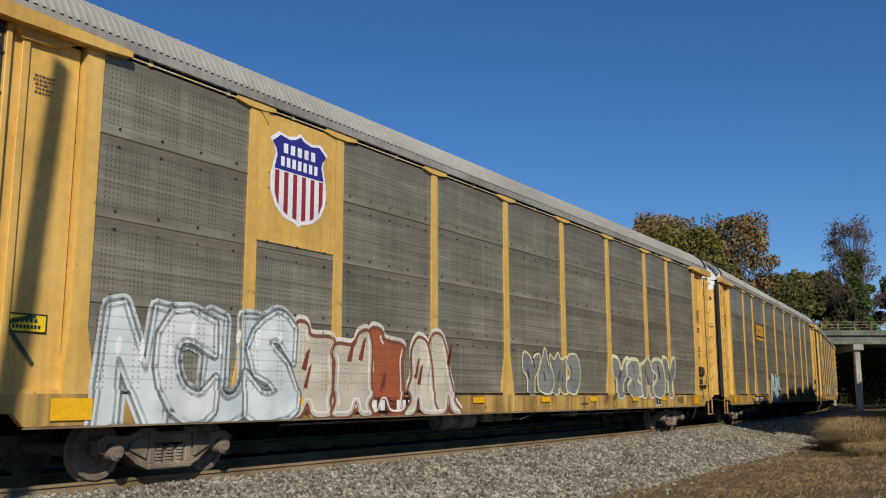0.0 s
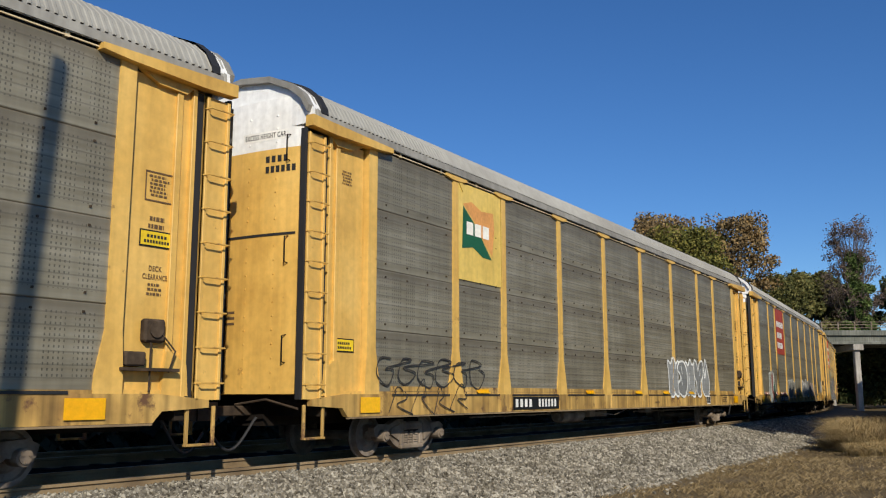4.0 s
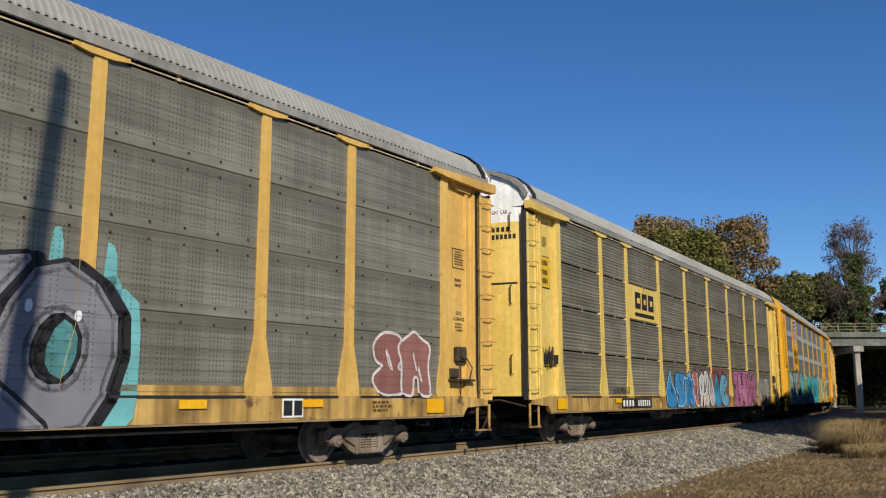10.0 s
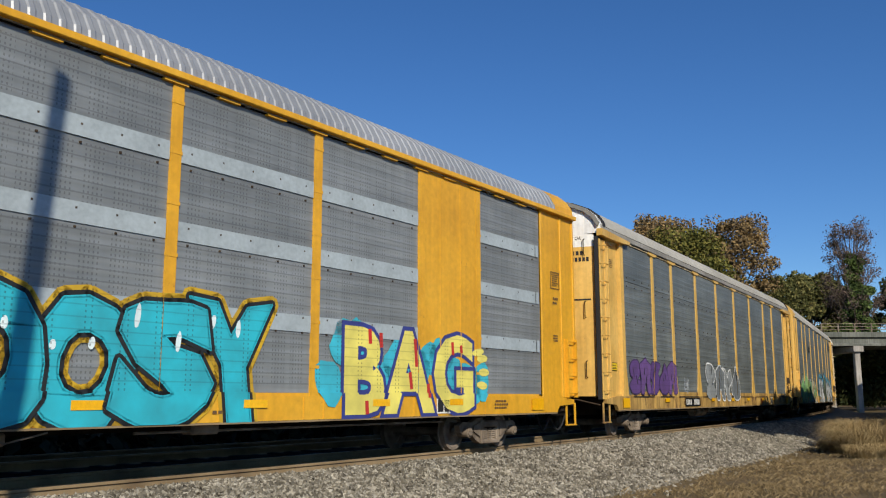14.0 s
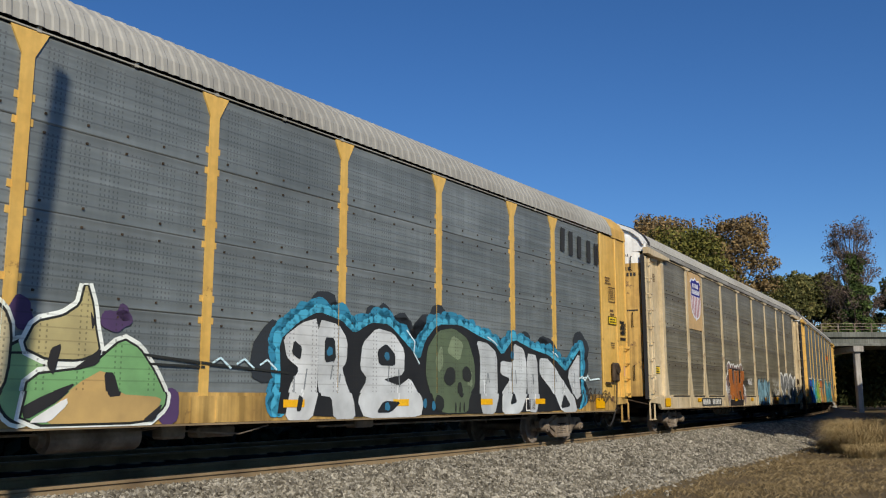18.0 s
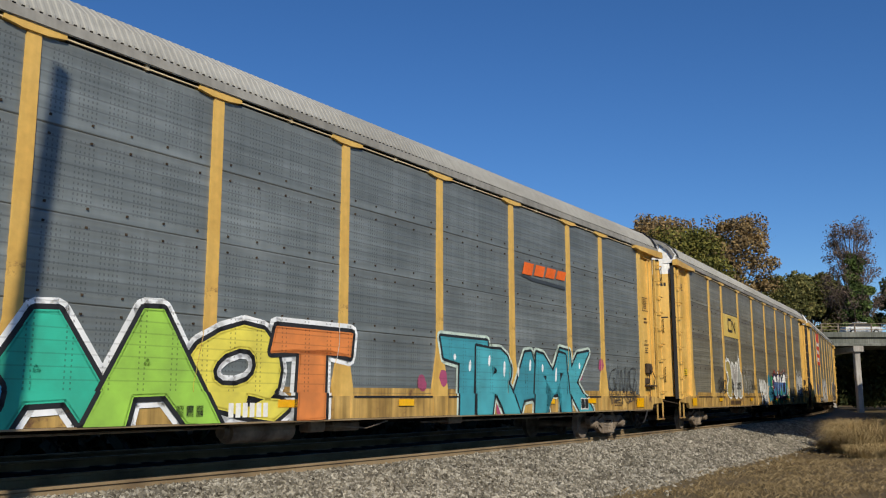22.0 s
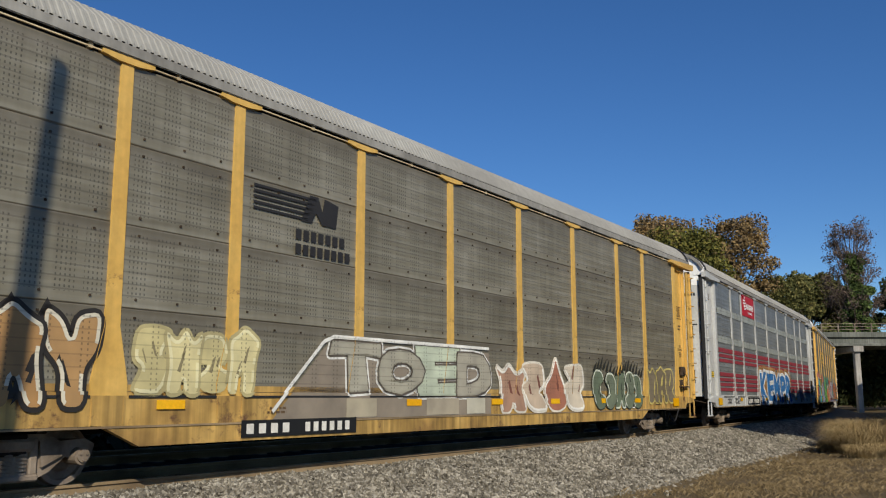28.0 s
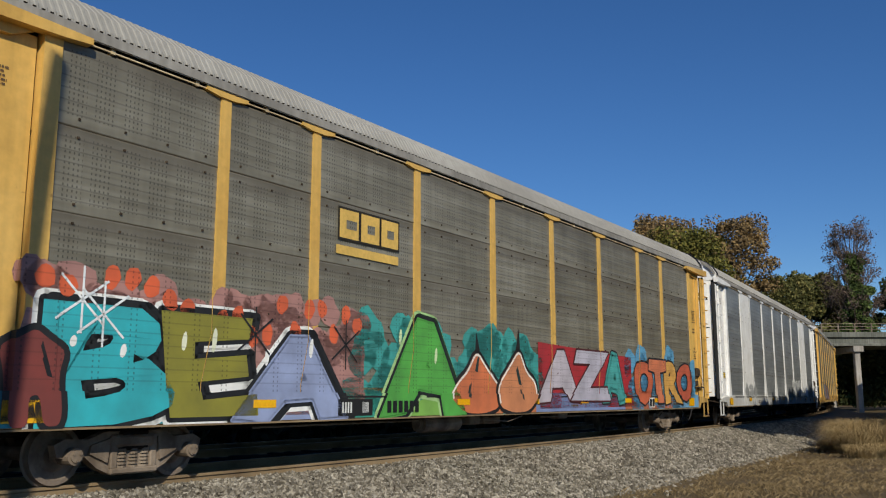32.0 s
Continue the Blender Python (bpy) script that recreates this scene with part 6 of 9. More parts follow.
scrawl(1, 9.2, 10.1, 1.15, 2.15, "26241f", 0.03, 6, 23)
scrawl(1, 10.7, 11.5, 1.25, 1.95, "d8dcdc", 0.03, 4, 24)
scrawl(1, -7.3, -6.9, 1.4, 2.6, "3a332b", 0.03, 3, 25)
for i in range(42):
    x = -11.3 + i * 0.27
    if all(abs(x + 0.13 - p) > 0.4 for p in POSTS) and not (-4.0 < x < -1.4 or 1.2 < x < 4.4):
        rect(1, "reflector", x, x + 0.24, 1.10, 1.19, paint("b5352b" if i % 2 else "e6e2da"), 1)
plate(1, -6.9, -5.85)
plate(1, -5.6, -4.2)

# red-orange sign panel, purple piece
skin_panel(2, B + 0.11, C - 0.11, 3.12, 5.26, spray("d94c22"), "bright red-orange sign panel with rows of white bars")
for z0, z1, x1, n in ((4.40, 4.68, -4.52, 8), (3.86, 4.14, -5.1, 7), (3.36, 3.64, -4.98, 7)):
    bars(2, -6.72, x1, z0, z1, n, paint("f0ece4"), 2, "sign_mark", 0.22, n)
rng = random.Random(5)
bm = bmesh.new()
for i in range(11):
    x = -5.3 + i * 1.0 + rng.uniform(-0.15, 0.15)
    h = rng.uniform(2.4, 2.95)
    poly(bm, blob(x, 1.5, 1.0, 1.7, 0, 4, rng, 0.04, 16))
    for w, t in ((0.62, 0.62), (0.4, 0.85), (0.2, 1.0)):
        poly(bm, blob(x, (h * t + 1.2) / 2 + 0.2, w, h * t - 0.9, 0, 4, rng, 0.05, 15))
coat(2, "paint_cloud", bm, spray("74b9ba"), 0, "turquoise cloud of spray paint")
graffiti(2, -5.0, 0.75, 0.73, 2.42, 4, ["8a888a", "918f92", "858386"], "15161c", None, "f0f2f6", 31, 0.07, slit_hex="3a5fa8", forms_from=(7, 8), drop=(-0.16, 0.07, "1b2448"), label="grey arched letters with white and dark blue outlines")
piece(2, "SKO", 1.0, 4.5, 0.73, 2.45, ["7f7d82", "868489"], "18181c", None, (0.14, 0.0, "121214"), "e6e8ec", None, 32, 0.065, 0.03, "grey letters with black outlines", lap=0.2)
graffiti(2, 9.7, 11.3, 1.1, 2.15, 2, ["8c5a52", "93625a"], "dcd2cc", None, None, 33, 0.05, slit_hex="d9cfc8", label="dull brown-red tag with pale outlines")
scrawl(2, -6.5, -5.4, 1.6, 2.0, "22201d", 0.025, 5, 34)
plate(2, -7.45, -4.95, "5a3d22", "c9c0a8")

# ribbed car with a cream sign panel
skin_panel(3, B + 0.10, C - 0.10, 3.27, 4.24, YELLOW_CREAM, "cream sign panel with black blocks")
for i, (a, b) in enumerate(((-6.45, -5.98), (-5.86, -5.42), (-5.30, -4.80))):
    rect(3, "sign_mark", a, b, 3.58, 4.06, paint("2a2420"), 2, "black painted block")
    rect(3, "sign_mark", a + 0.15, b - 0.12 + 0.06 * (i == 0), 3.74, 3.90, YELLOW_CREAM, 3)
rect(3, "sign_mark", -6.48, -4.80, 3.36, 3.47, paint("2a2420"), 2)
graffiti(3, -3.9, -0.95, 0.73, 1.85, 3, ["2f7fb5", "3b8cc4", "2a74aa"], "1d4a70", None, "9fc6e0", 41, 0.05, slit_hex="1c4466", label="blue bubble lettering")
graffiti(3, -0.9, 1.6, 0.73, 1.95, 4, ["b0645e", "c2c2c0", "c6c4c2", "b9b8b6"], "5a2f2c", None, "e8e6e2", 42, 0.05, slit_hex="3a3a3c", jag=0.15, label="grey and red piece")
graffiti(3, 1.6, 3.6, 0.73, 1.95, 2, ["3a8ab4", "6aa0b8"], "1f3f58", "8a4a44", None, 43, 0.05)
piece(3, "ZHEM", 4.75, 8.0, 0.73, 1.9, ["b56a94", "c07ba2", "bd74a0"], "3c1c33", None, None, None, None, 44, 0.085, 0.022, label="pink bubble letters with dark outlines", lap=0.25)
graffiti(3, 8.8, 11.0, 0.8, 1.8, 3, ["8f8780", "86807a"], "b8b0a8", None, None, 45, 0.04)
scrawl(3, -12.6, -12.0, 1.7, 2.3, "1b1916", 0.04, 5, 46, "black sprayed tag")
scrawl(3, -8.4, -7.2, 1.15, 1.35, "2a2622", 0.02, 6, 47)
plate(3, -7.9, -5.4, "2c2926")
rect(3, "placard", -12.70, -12.15, 3.55, 4.30, paint("161410"), 2)
rect(3, "placard", -12.68, -12.17, 3.57, 4.28, paint("e0b418"), 3, "yellow square placard with bars")
for z in (4.08, 3.86, 3.66):
    bars(3, -12.6, -12.25, z, z + 0.12, 5, paint("2c2410"), 4)

# deep yellow car
def closed_bay(bm):
    box(bm, 7.1, 9.07, -Y_POST + 0.005, -1.42, 1.08, 5.33)
    for x in (7.7, 8.4):
        box(bm, x, x + 0.03, -Y_POST - 0.004, -1.44, 1.08, 5.33)


for sx in (-1, 1):
    part_of("side_panel", cached("closed_bay", closed_bay), YELLOW_NEW, CARS[4], "deep yellow steel sheet", Matrix.Diagonal((sx, 1, 1, 1)))


def eave_strip(bm):
    box(bm, -13.45, 13.45, -1.60, -1.44, 5.33, 5.43, 0.01)


def eave_slots(bm):
    for i in range(24):
        x = -11.0 + i * 0.95
        box(bm, x - 0.2, x + 0.2, -1.53, -1.42, 5.27, 5.30)


part_of("eave_strip", cached("eave_cover", eave_strip), YELLOW_NEW, CARS[4])
part_of("eave_slots", cached("eave_slots", eave_slots), YELLOW_NEW, CARS[4])["kind"] = "stuff"
for z in (2.05, 3.13, 4.2):
    for a, b in zip((-11.72, -7.1, -4.25, -1.42, 1.42, 4.25, 9.07), (-9.07, -4.25, -1.42, 1.42, 4.25, 7.1, 11.72)):
        rect(4, "joint_strip", a + 0.1, b - 0.1, z, z + 0.26, paint("a3adb2"), 0)
shield(4, -8.05, 3.82, 5.22)
word(4, "lettering", "BUILDING", -8.84, -7.22, 3.24, 3.55, paint("1c1812"), 1, 0.012, label="black painted words on the yellow sheet")
word(4, "lettering", "AMERICA", -8.84, -7.2, 2.83, 3.14, paint("1c1812"), 1, 0.012)
rng = random.Random(8)
for hexa, x0, x1, n, zt in (("5fae5a", -12.1, -11.2, 7, 2.2), ("58b06a", -5.3, -3.1, 10, 2.1), ("79b85e", -4.7, -3.0, 6, 1.8)):
    bm = bmesh.new()
    for i in range(n):
        poly(bm, blob(rng.uniform(x0, x1), rng.uniform(0.95, zt), rng.uniform(0.4, 0.8), rng.uniform(0.3, 0.7), 0, 2, rng, 0.1, 15))
    coat(4, "paint_cloud", bm, spray(hexa), 0, "green cloud of spray paint")
piece(4, "RTUM", -11.25, -5.25, 0.74, 2.28, ["86aeb0", "8f9ea6", "8f9ea6", "5cb4bc"], "15161a", "a8962c", (0.14, -0.02, "17181d"), "f2f6f6", None, 51, 0.06, 0.042, "steel-blue and turquoise block letters with black outlines", lap=0.16)
piece(4, "BOOSY", -2.75, 3.2, 0.76, 2.28, ["2fb3c6"], "14181c", "c9a21e", None, "dfeef0", None, 52, 0.05, 0.03, label="turquoise bubble lettering with black outlines")
bm = bmesh.new()
for i in range(14):
    poly(bm, blob(4.6 + i * 0.35, rng.uniform(1.0, 2.0), 0.7, 0.7, 0, 2, rng, 0.12, 15))
coat(4, "paint_cloud", bm, spray("3fb6cc"), 0, "turquoise cloud of spray paint")
lettered(4, "BAG", 5.0, 8.8, 0.80, 2.2, "e6d96a", "2f3a86", None, None, 53, label="pale yellow block letters with blue outlines and red drips")
strokes(4, [(5.6, 2.2, 5.62, 1.95), (5.9, 2.15, 5.92, 1.9), (6.9, 2.1, 6.95, 1.6), (7.3, 1.3, 7.32, 1.05), (8.1, 2.1, 8.12, 1.85), (5.5, 1.0, 5.52, 0.78), (8.4, 2.05, 8.42, 1.9), (6.75, 1.5, 6.8, 1.2)], "c22a22", 0.09, "red paint drips")
for i, (a, r) in enumerate(((0.9, 0.5), (0.45, 0.62), (0.0, 0.66), (-0.45, 0.6))):
    bm = bmesh.new()
    poly(bm, blob(8.85 + r * 0.6 * math.cos(a), 1.55 + r * math.sin(a), 0.42, 0.16, math.tan(a) * 0.8, 2, None, 0, 15))
    coat(4, "graffiti_leaf", bm, spray("e6d96a"), 3)
plate(4, -5.8, -3.26, "15130f")
bars(4, -12.42, -12.2, 2.70, 2.80, 2, BROWNINK, 1)
bars(4, -12.45, -11.9, 2.55, 2.65, 6, BROWNINK, 1)
scrawl(4, -11.9, -11.6, 1.1, 1.5, "1b2a1c", 0.03, 3, 54)
on_end(4, "end_sheet", -1, -1.05, 0.9, 1.12, 4.85, paint("d8d2c4"), 0.003, 1.30, None, "scuffed white sheet on the end door")
on_end(4, "end_sheet", -1, -1.22, -1.06, 1.12, 4.85, TREAD, 0.006, 1.30, None, "bare crumpled metal edge strip")
on_end(4, "end_board", -1, -0.3, 0.3, 5.15, 5.55, paint("d8d4cc"), 0.004, 1.10, None, "white board on the end")

# clean blue-grey car with small tags
graffiti(5, -11.4, -7.0, 1.15, 2.1, 5, ["5d3f7c", "6a4a88", "57397a"], "3d2a58", None, None, 61, 0.04, slit_hex="2d1f40", label="purple bubble lettering")
graffiti(5, -3.3, 1.6, 0.95, 2.2, 4, ["8d9294", "70767a"], "e8eaea", None, None, 62, 0.05, slit_hex="2a2b2d", label="white and black tag")
scrawl(5, -6.2, -5.6, 1.2, 1.8, "c9cdd0", 0.03, 3, 63)
bars(5, 5.45, 6.0, 0.82, 1.0, 3, paint("8a4a1e"), 2, "board_mark", 0.25, 5)
plate(5, -6.2, -4.4)

# green piece and grey piece
rng = random.Random(12)
shape(6, [(-9.25, 1.0), (-9.3, 1.75), (-8.75, 2.2), (-8.45, 2.32), (-8.28, 2.75), (-8.2, 2.3), (-8.22, 1.7), (-7.9, 1.3), (-8.1, 1.0)], ((0.09, "eef2ea"), (0.045, "1c1f1a"), (0.0, "93c47e")), "green pointed leaf of a sprayed piece")
shape(6, [(-11.6, 0.75), (-11.62, 1.4), (-11.2, 1.78), (-10.6, 1.9), (-10.25, 2.05), (-10.0, 2.45), (-9.92, 1.98), (-9.45, 1.75), (-8.95, 1.5), (-8.6, 1.05), (-8.75, 0.75)], ((0.10, "eef2ea"), (0.05, "1c1f1a"), (0.0, "84ba74")), "huge green drop-shaped form with white edges", 4)
bm = bmesh.new()
poly(bm, [(-11.6, 0.75), (-8.75, 0.75), (-8.62, 1.0), (-8.72, 1.12), (-11.6, 1.1)])
coat(6, "graffiti_letter", bm, spray("a3b878"), 7, "sand-green lower edge of the form")
for pts in ([(-10.5, 1.3), (-10.15, 1.75), (-10.05, 1.72), (-10.2, 1.4)], [(-9.9, 1.75), (-9.75, 1.74), (-9.3, 1.3), (-9.6, 1.4)], [(-10.0, 1.5), (-9.85, 1.1), (-9.4, 0.75), (-9.75, 0.75), (-10.0, 1.1)], [(-11.5, 0.74), (-11.2, 0.95), (-10.9, 0.74)], [(-10.75, 0.75), (-10.45, 0.95), (-10.1, 1.0), (-10.25, 0.75)]):
    shape(6, pts, ((0.0, "1c221a"),), "", 8, 1, "letter_gap")
for i, (x, z, w, h, hexa) in enumerate(((-7.8, 1.55, 1.0, 1.45, "9cc07a"), (-7.05, 1.45, 0.82, 1.25, "a4c468"), (-6.38, 1.3, 0.8, 1.05, "93be78"), (-6.0, 1.75, 0.4, 0.55, "8db287"), (-5.58, 1.45, 0.92, 1.2, "6f9e78"), (-4.65, 1.55, 0.9, 1.2, "c2b690"), (-4.05, 1.25, 0.55, 0.85, "8fb37a"))):
    for grow, col, layer in ((0.16, "e6ece0", 1), (0.07, "1e211b", 2 + i % 2 * 3), (0.0, hexa, 3 + i % 2 * 3)):
        bm = bmesh.new()
        poly(bm, blob(x, z, w + grow, h + grow, 0.04, 2.2, random.Random(i), 0.03, 24))
        coat(6, "bubble" if not grow else "letter_outline", bm, spray(col), layer, "row of green bubbles with white and black edges" if not grow and i == 0 else "")
    bm = bmesh.new()
    poly(bm, blob(x + 0.08, z - 0.12, 0.15, 0.26, 0.0, 2, random.Random(i), 0.05, 12))
    coat(6, "letter_gap", bm, spray("20241c"), 4 + i % 2 * 3)
for x, z, w, h in ((-4.1, 2.0, 0.3, 0.4), (-2.85, 2.0, 0.42, 0.3), (-2.05, 0.95, 0.4, 0.55), (-2.75, 2.1, 0.2, 0.2)):
    bm = bmesh.new()
    poly(bm, blob(x, z, w, h, 0, 2, rng, 0.14, 18))
    coat(6, "paint_cloud", bm, spray("4d3560"), 0, "soft purple spot of spray paint")
shape(6, [(-4.05, 0.76), (-3.95, 1.3), (-3.2, 1.4), (-2.75, 1.77), (-2.5, 1.66), (-2.25, 1.37), (-2.08, 1.1), (-2.1, 0.95), (-2.35, 0.76)], ((0.085, "eef2ea"), (0.03, "1c1f1a"), (0.0, "79ac6e")), "green curled end of the piece with black and white edges", 4)
shape(6, [(-4.05, 1.62), (-3.92, 1.9), (-3.58, 1.99), (-3.37, 2.14), (-3.31, 2.42), (-3.21, 2.16), (-3.16, 1.89), (-3.08, 1.6), (-3.35, 1.5), (-3.75, 1.5)], ((0.085, "eef2ea"), (0.03, "1c1f1a"), (0.0, "b3a673")), "sand-coloured flame of the piece with black and white edges", 5)
shape(6, [(-3.9, 0.76), (-3.35, 1.22), (-3.0, 1.4), (-2.8, 1.1), (-2.15, 1.06), (-2.2, 0.9), (-2.4, 0.76)], ((0.0, "c09f62"),), "sand-coloured lower part of the piece", 8)
for pts in ([(-3.45, 1.36), (-3.05, 1.66), (-3.08, 1.45)], [(-3.72, 1.62), (-3.58, 1.68), (-3.66, 1.3), (-3.76, 1.42)], [(-3.0, 1.36), (-2.86, 1.36), (-2.75, 1.08), (-2.95, 1.06)], [(-4.05, 0.95), (-3.8, 1.08), (-3.35, 1.24), (-3.6, 1.02), (-4.0, 0.8)], [(-2.45, 0.76), (-2.12, 1.0), (-2.25, 0.76)], [(-3.16, 1.95), (-3.24, 2.1), (-3.2, 1.85)]):
    shape(6, pts, ((0.0, "1c1a1c"),), "", 9, 1, "letter_gap")
shape(6, [(-3.98, 0.78), (-3.5, 1.06), (-3.48, 0.98), (-3.7, 0.78)], ((0.0, "e9e9e6"),), "", 10, 1, "light_mark")
scrawl(6, -3.0, -2.45, 0.82, 0.96, "2c2620", 0.018, 6, 72)
scrawl(6, -9.4, -1.5, 1.45, 1.62, "1b1d19", 0.03, 2, 73)
SILHOUETTE = [(-0.05, 0.74), (0.05, 1.3), (0.0, 1.9), (0.4, 2.2), (0.85, 2.4), (1.4, 2.3), (1.75, 2.1), (2.2, 2.32), (2.7, 2.32), (3.3, 1.95), (3.62, 1.72), (3.8, 2.1), (4.2, 2.42), (5.0, 2.46), (5.6, 2.3), (6.3, 2.16), (6.62, 1.92), (7.1, 2.3), (8.0, 2.1), (8.7, 2.02), (9.2, 1.85), (9.6, 1.66), (10.0, 1.95), (10.45, 2.25), (10.4, 1.6), (10.45, 1.1), (10.2, 0.74)]
for hexa, size, layer, tag in (("242a30", 0.75, 0, "dark mist of spray paint"), ("2f86a8", 0.44, 0.3, "blue cloud of spray paint"), ("49aacb", 0.26, 0.5, "bright blue glow along the letters")):
    bm = bmesh.new()
    for i in range(len(SILHOUETTE) - 1):
        p, q = Vector(SILHOUETTE[i]), Vector(SILHOUETTE[i + 1])
        for j in range(3):
            c = p.lerp(q, j / 3)
            e = size * rng.uniform(0.75, 1.25)
            if size < 0.7 or rng.random() < 0.35:
                poly(bm, blob(c.x + (rng.uniform(-0.2, 0.2) if size > 0.7 else 0), max(c.y, 0.74 + e * 0.6), e, e, 0, 2, rng, 0.10, 16))
    coat(6, "paint_cloud", bm, spray(hexa), layer, tag)
shape(6, SILHOUETTE, ((0.0, "0f1114"),), "black body of a row of silver letters", 1, 1, "letter_shadow")
SILVER = (
    ([(0.15, 0.76), (0.28, 1.2), (0.5, 1.5), (0.2, 1.68), (0.12, 1.92), (0.5, 2.15), (0.8, 2.28), (0.8, 1.15), (0.68, 0.76)], "d3d5d4"),
    ([(0.92, 1.1), (0.9, 2.26), (1.3, 2.18), (1.52, 1.95), (1.5, 1.65), (1.36, 1.5), (1.66, 1.0), (1.74, 0.76), (1.25, 0.76), (1.2, 1.1)], "c6c9c9"),
    ([(1.95, 1.55), (2.0, 1.92), (2.35, 2.18), (2.8, 2.12), (3.1, 1.86), (3.1, 1.5), (2.55, 1.42), (2.55, 1.3), (3.0, 1.2), (3.3, 1.36), (3.65, 0.95), (3.6, 0.76), (2.0, 0.76), (1.85, 1.0), (2.15, 1.35)], "cdd0d0"),
    ([(5.72, 0.76), (5.78, 1.85), (5.62, 2.15), (5.98, 2.1), (6.33, 1.95), (6.35, 1.1), (6.2, 0.76)], "b9bdbd"),
    ([(6.55, 0.76), (6.58, 1.1), (7.0, 1.45), (6.55, 1.58), (6.55, 1.76), (7.1, 1.74), (7.1, 2.16), (7.5, 2.06), (7.6, 1.8), (7.6, 1.2), (7.3, 0.76)], "ccd0d0"),
    ([(7.75, 0.76), (7.72, 2.0), (8.1, 1.96), (8.15, 1.1), (8.0, 0.76)], "c2c5c5"),
    ([(8.3, 1.88), (8.7, 1.88), (9.9, 1.05), (10.1, 0.76), (9.3, 0.76), (8.9, 1.25), (8.3, 1.6)], "cbcfcf"),
    ([(9.7, 1.6), (10.36, 2.1), (10.27, 1.5), (10.34, 1.15), (10.08, 1.02)], "c0c4c5"))
for i, (pts, hexa) in enumerate(SILVER):
    shape(6, [tuple(p) for p in swollen([Vector(p) for p in pts], 0.055)], ((0.0, hexa),), "silver letter with black edges and grey shading" if i == 0 else "", 3, 1)
    low, wide = min(p[0] for p in pts), max(p[0] for p in pts) - min(p[0] for p in pts)
    for j in range(3):
        x, z = low + wide * rng.uniform(0.3, 0.7), rng.uniform(0.95, 1.25) + 0.1 * j
        strokes(6, [(x, z, x + rng.uniform(-0.06, 0.06), z + rng.uniform(0.12, 0.35))], "80868a" if j else "f0f2f2", 0.03, name="light_mark")
for pts in ([(1.0, 1.6), (1.0, 2.0), (1.24, 2.0), (1.28, 1.64)], [(2.4, 1.6), (2.35, 1.85), (2.6, 1.98), (2.86, 1.8), (2.86, 1.6)], [(0.25, 1.72), (0.3, 1.92), (0.48, 1.82), (0.45, 1.62)], [(2.3, 0.8), (2.5, 1.0), (3.0, 0.98), (2.7, 0.8)], [(0.35, 0.85), (0.4, 1.1), (0.5, 1.05), (0.45, 0.85)], [(6.85, 0.9), (7.0, 1.2), (7.15, 0.95)], [(9.2, 0.8), (9.4, 1.15), (9.75, 0.85)]):
    shape(6, pts, ((0.0, "12161a"),), "", 6, 1, "letter_gap")
for x, z in ((1.12, 1.78), (2.62, 1.76), (7.0, 1.95), (3.72, 0.95), (4.0, 0.9), (2.6, 0.9)):
    bm = bmesh.new()
    poly(bm, blob(x, z, 0.14, 0.16, 0, 2, rng, 0.12, 10))
    coat(6, "light_mark", bm, spray("2c6f90"), 7)
shape(6, [(4.05, 0.95), (3.8, 1.45), (3.85, 1.95), (4.2, 2.3), (4.75, 2.38), (5.25, 2.2), (5.5, 1.75), (5.52, 1.3), (5.25, 1.05), (5.2, 0.76), (4.35, 0.76)], ((0.0, "56644a"),), "moss-green rounded form with dark hollows", 3)
for pts in ([(4.5, 1.9), (4.7, 2.25), (5.1, 2.1), (4.95, 1.75)], [(4.1, 1.75), (4.3, 2.05), (4.4, 1.7), (4.2, 1.5)], [(5.2, 1.3), (5.4, 1.6), (5.42, 1.25)]):
    shape(6, pts, ((0.0, "7c8a6b"),), "", 4, 1, "light_mark")
for x, z, w, h in ((4.6, 1.45, 0.42, 0.34), (5.2, 1.5, 0.34, 0.3), (4.95, 1.2, 0.2, 0.28), (4.2, 0.95, 0.3, 0.3), (4.75, 0.86, 0.05, 0.2), (4.9, 0.86, 0.05, 0.2), (5.05, 0.86, 0.05, 0.2)):
    bm = bmesh.new()
    poly(bm, blob(x, z, w, h, 0, 2.2, rng, 0.08, 12))
    coat(6, "letter_gap", bm, spray("1b1f1b"), 6)
strokes(6, [(3.2, 2.25, 3.45, 2.05), (3.45, 2.05, 3.42, 1.85), (3.42, 1.85, 3.6, 1.66), (6.0, 2.28, 6.25, 2.2), (6.25, 2.2, 6.4, 2.12), (8.9, 2.1, 9.2, 1.98), (10.45, 1.5, 10.7, 1.55)], "d8eef4", 0.03)
strokes(6, [(-2.5, 1.6, -1.2, 1.5), (-1.2, 1.5, 0.2, 1.42)], "1b1d19", 0.035)
for i in range(3):
    strokes(6, [(-1.3 + i * 0.45, 1.52, -1.15 + i * 0.45, 1.6), (-1.15 + i * 0.45, 1.6, -0.95 + i * 0.45, 1.46)], "cfeaf2", 0.03)
scrawl(6, 10.5, 12.2, 0.95, 1.3, "3a3226", 0.03, 6, 77, "thin dark scrawl")
scrawl(6, 12.95, 13.3, 2.72, 3.1, "1d1a16", 0.025, 4, 78)
rect(6, "warning_sign", 12.95, 13.15, 1.62, 1.88, paint("d9a58c"), 3, "faded pink warning sign with a red ring")
bm = bmesh.new()
box(bm, 12.2, 12.55, -1.62, -1.51, 1.45, 1.95, 0.04)
rod(bm, (12.38, -1.66, 1.78), (12.38, -1.60, 1.78), 0.12, 14)
rod(bm, (12.36, -1.60, 1.45), (12.33, -1.58, 0.80), 0.018, 6)
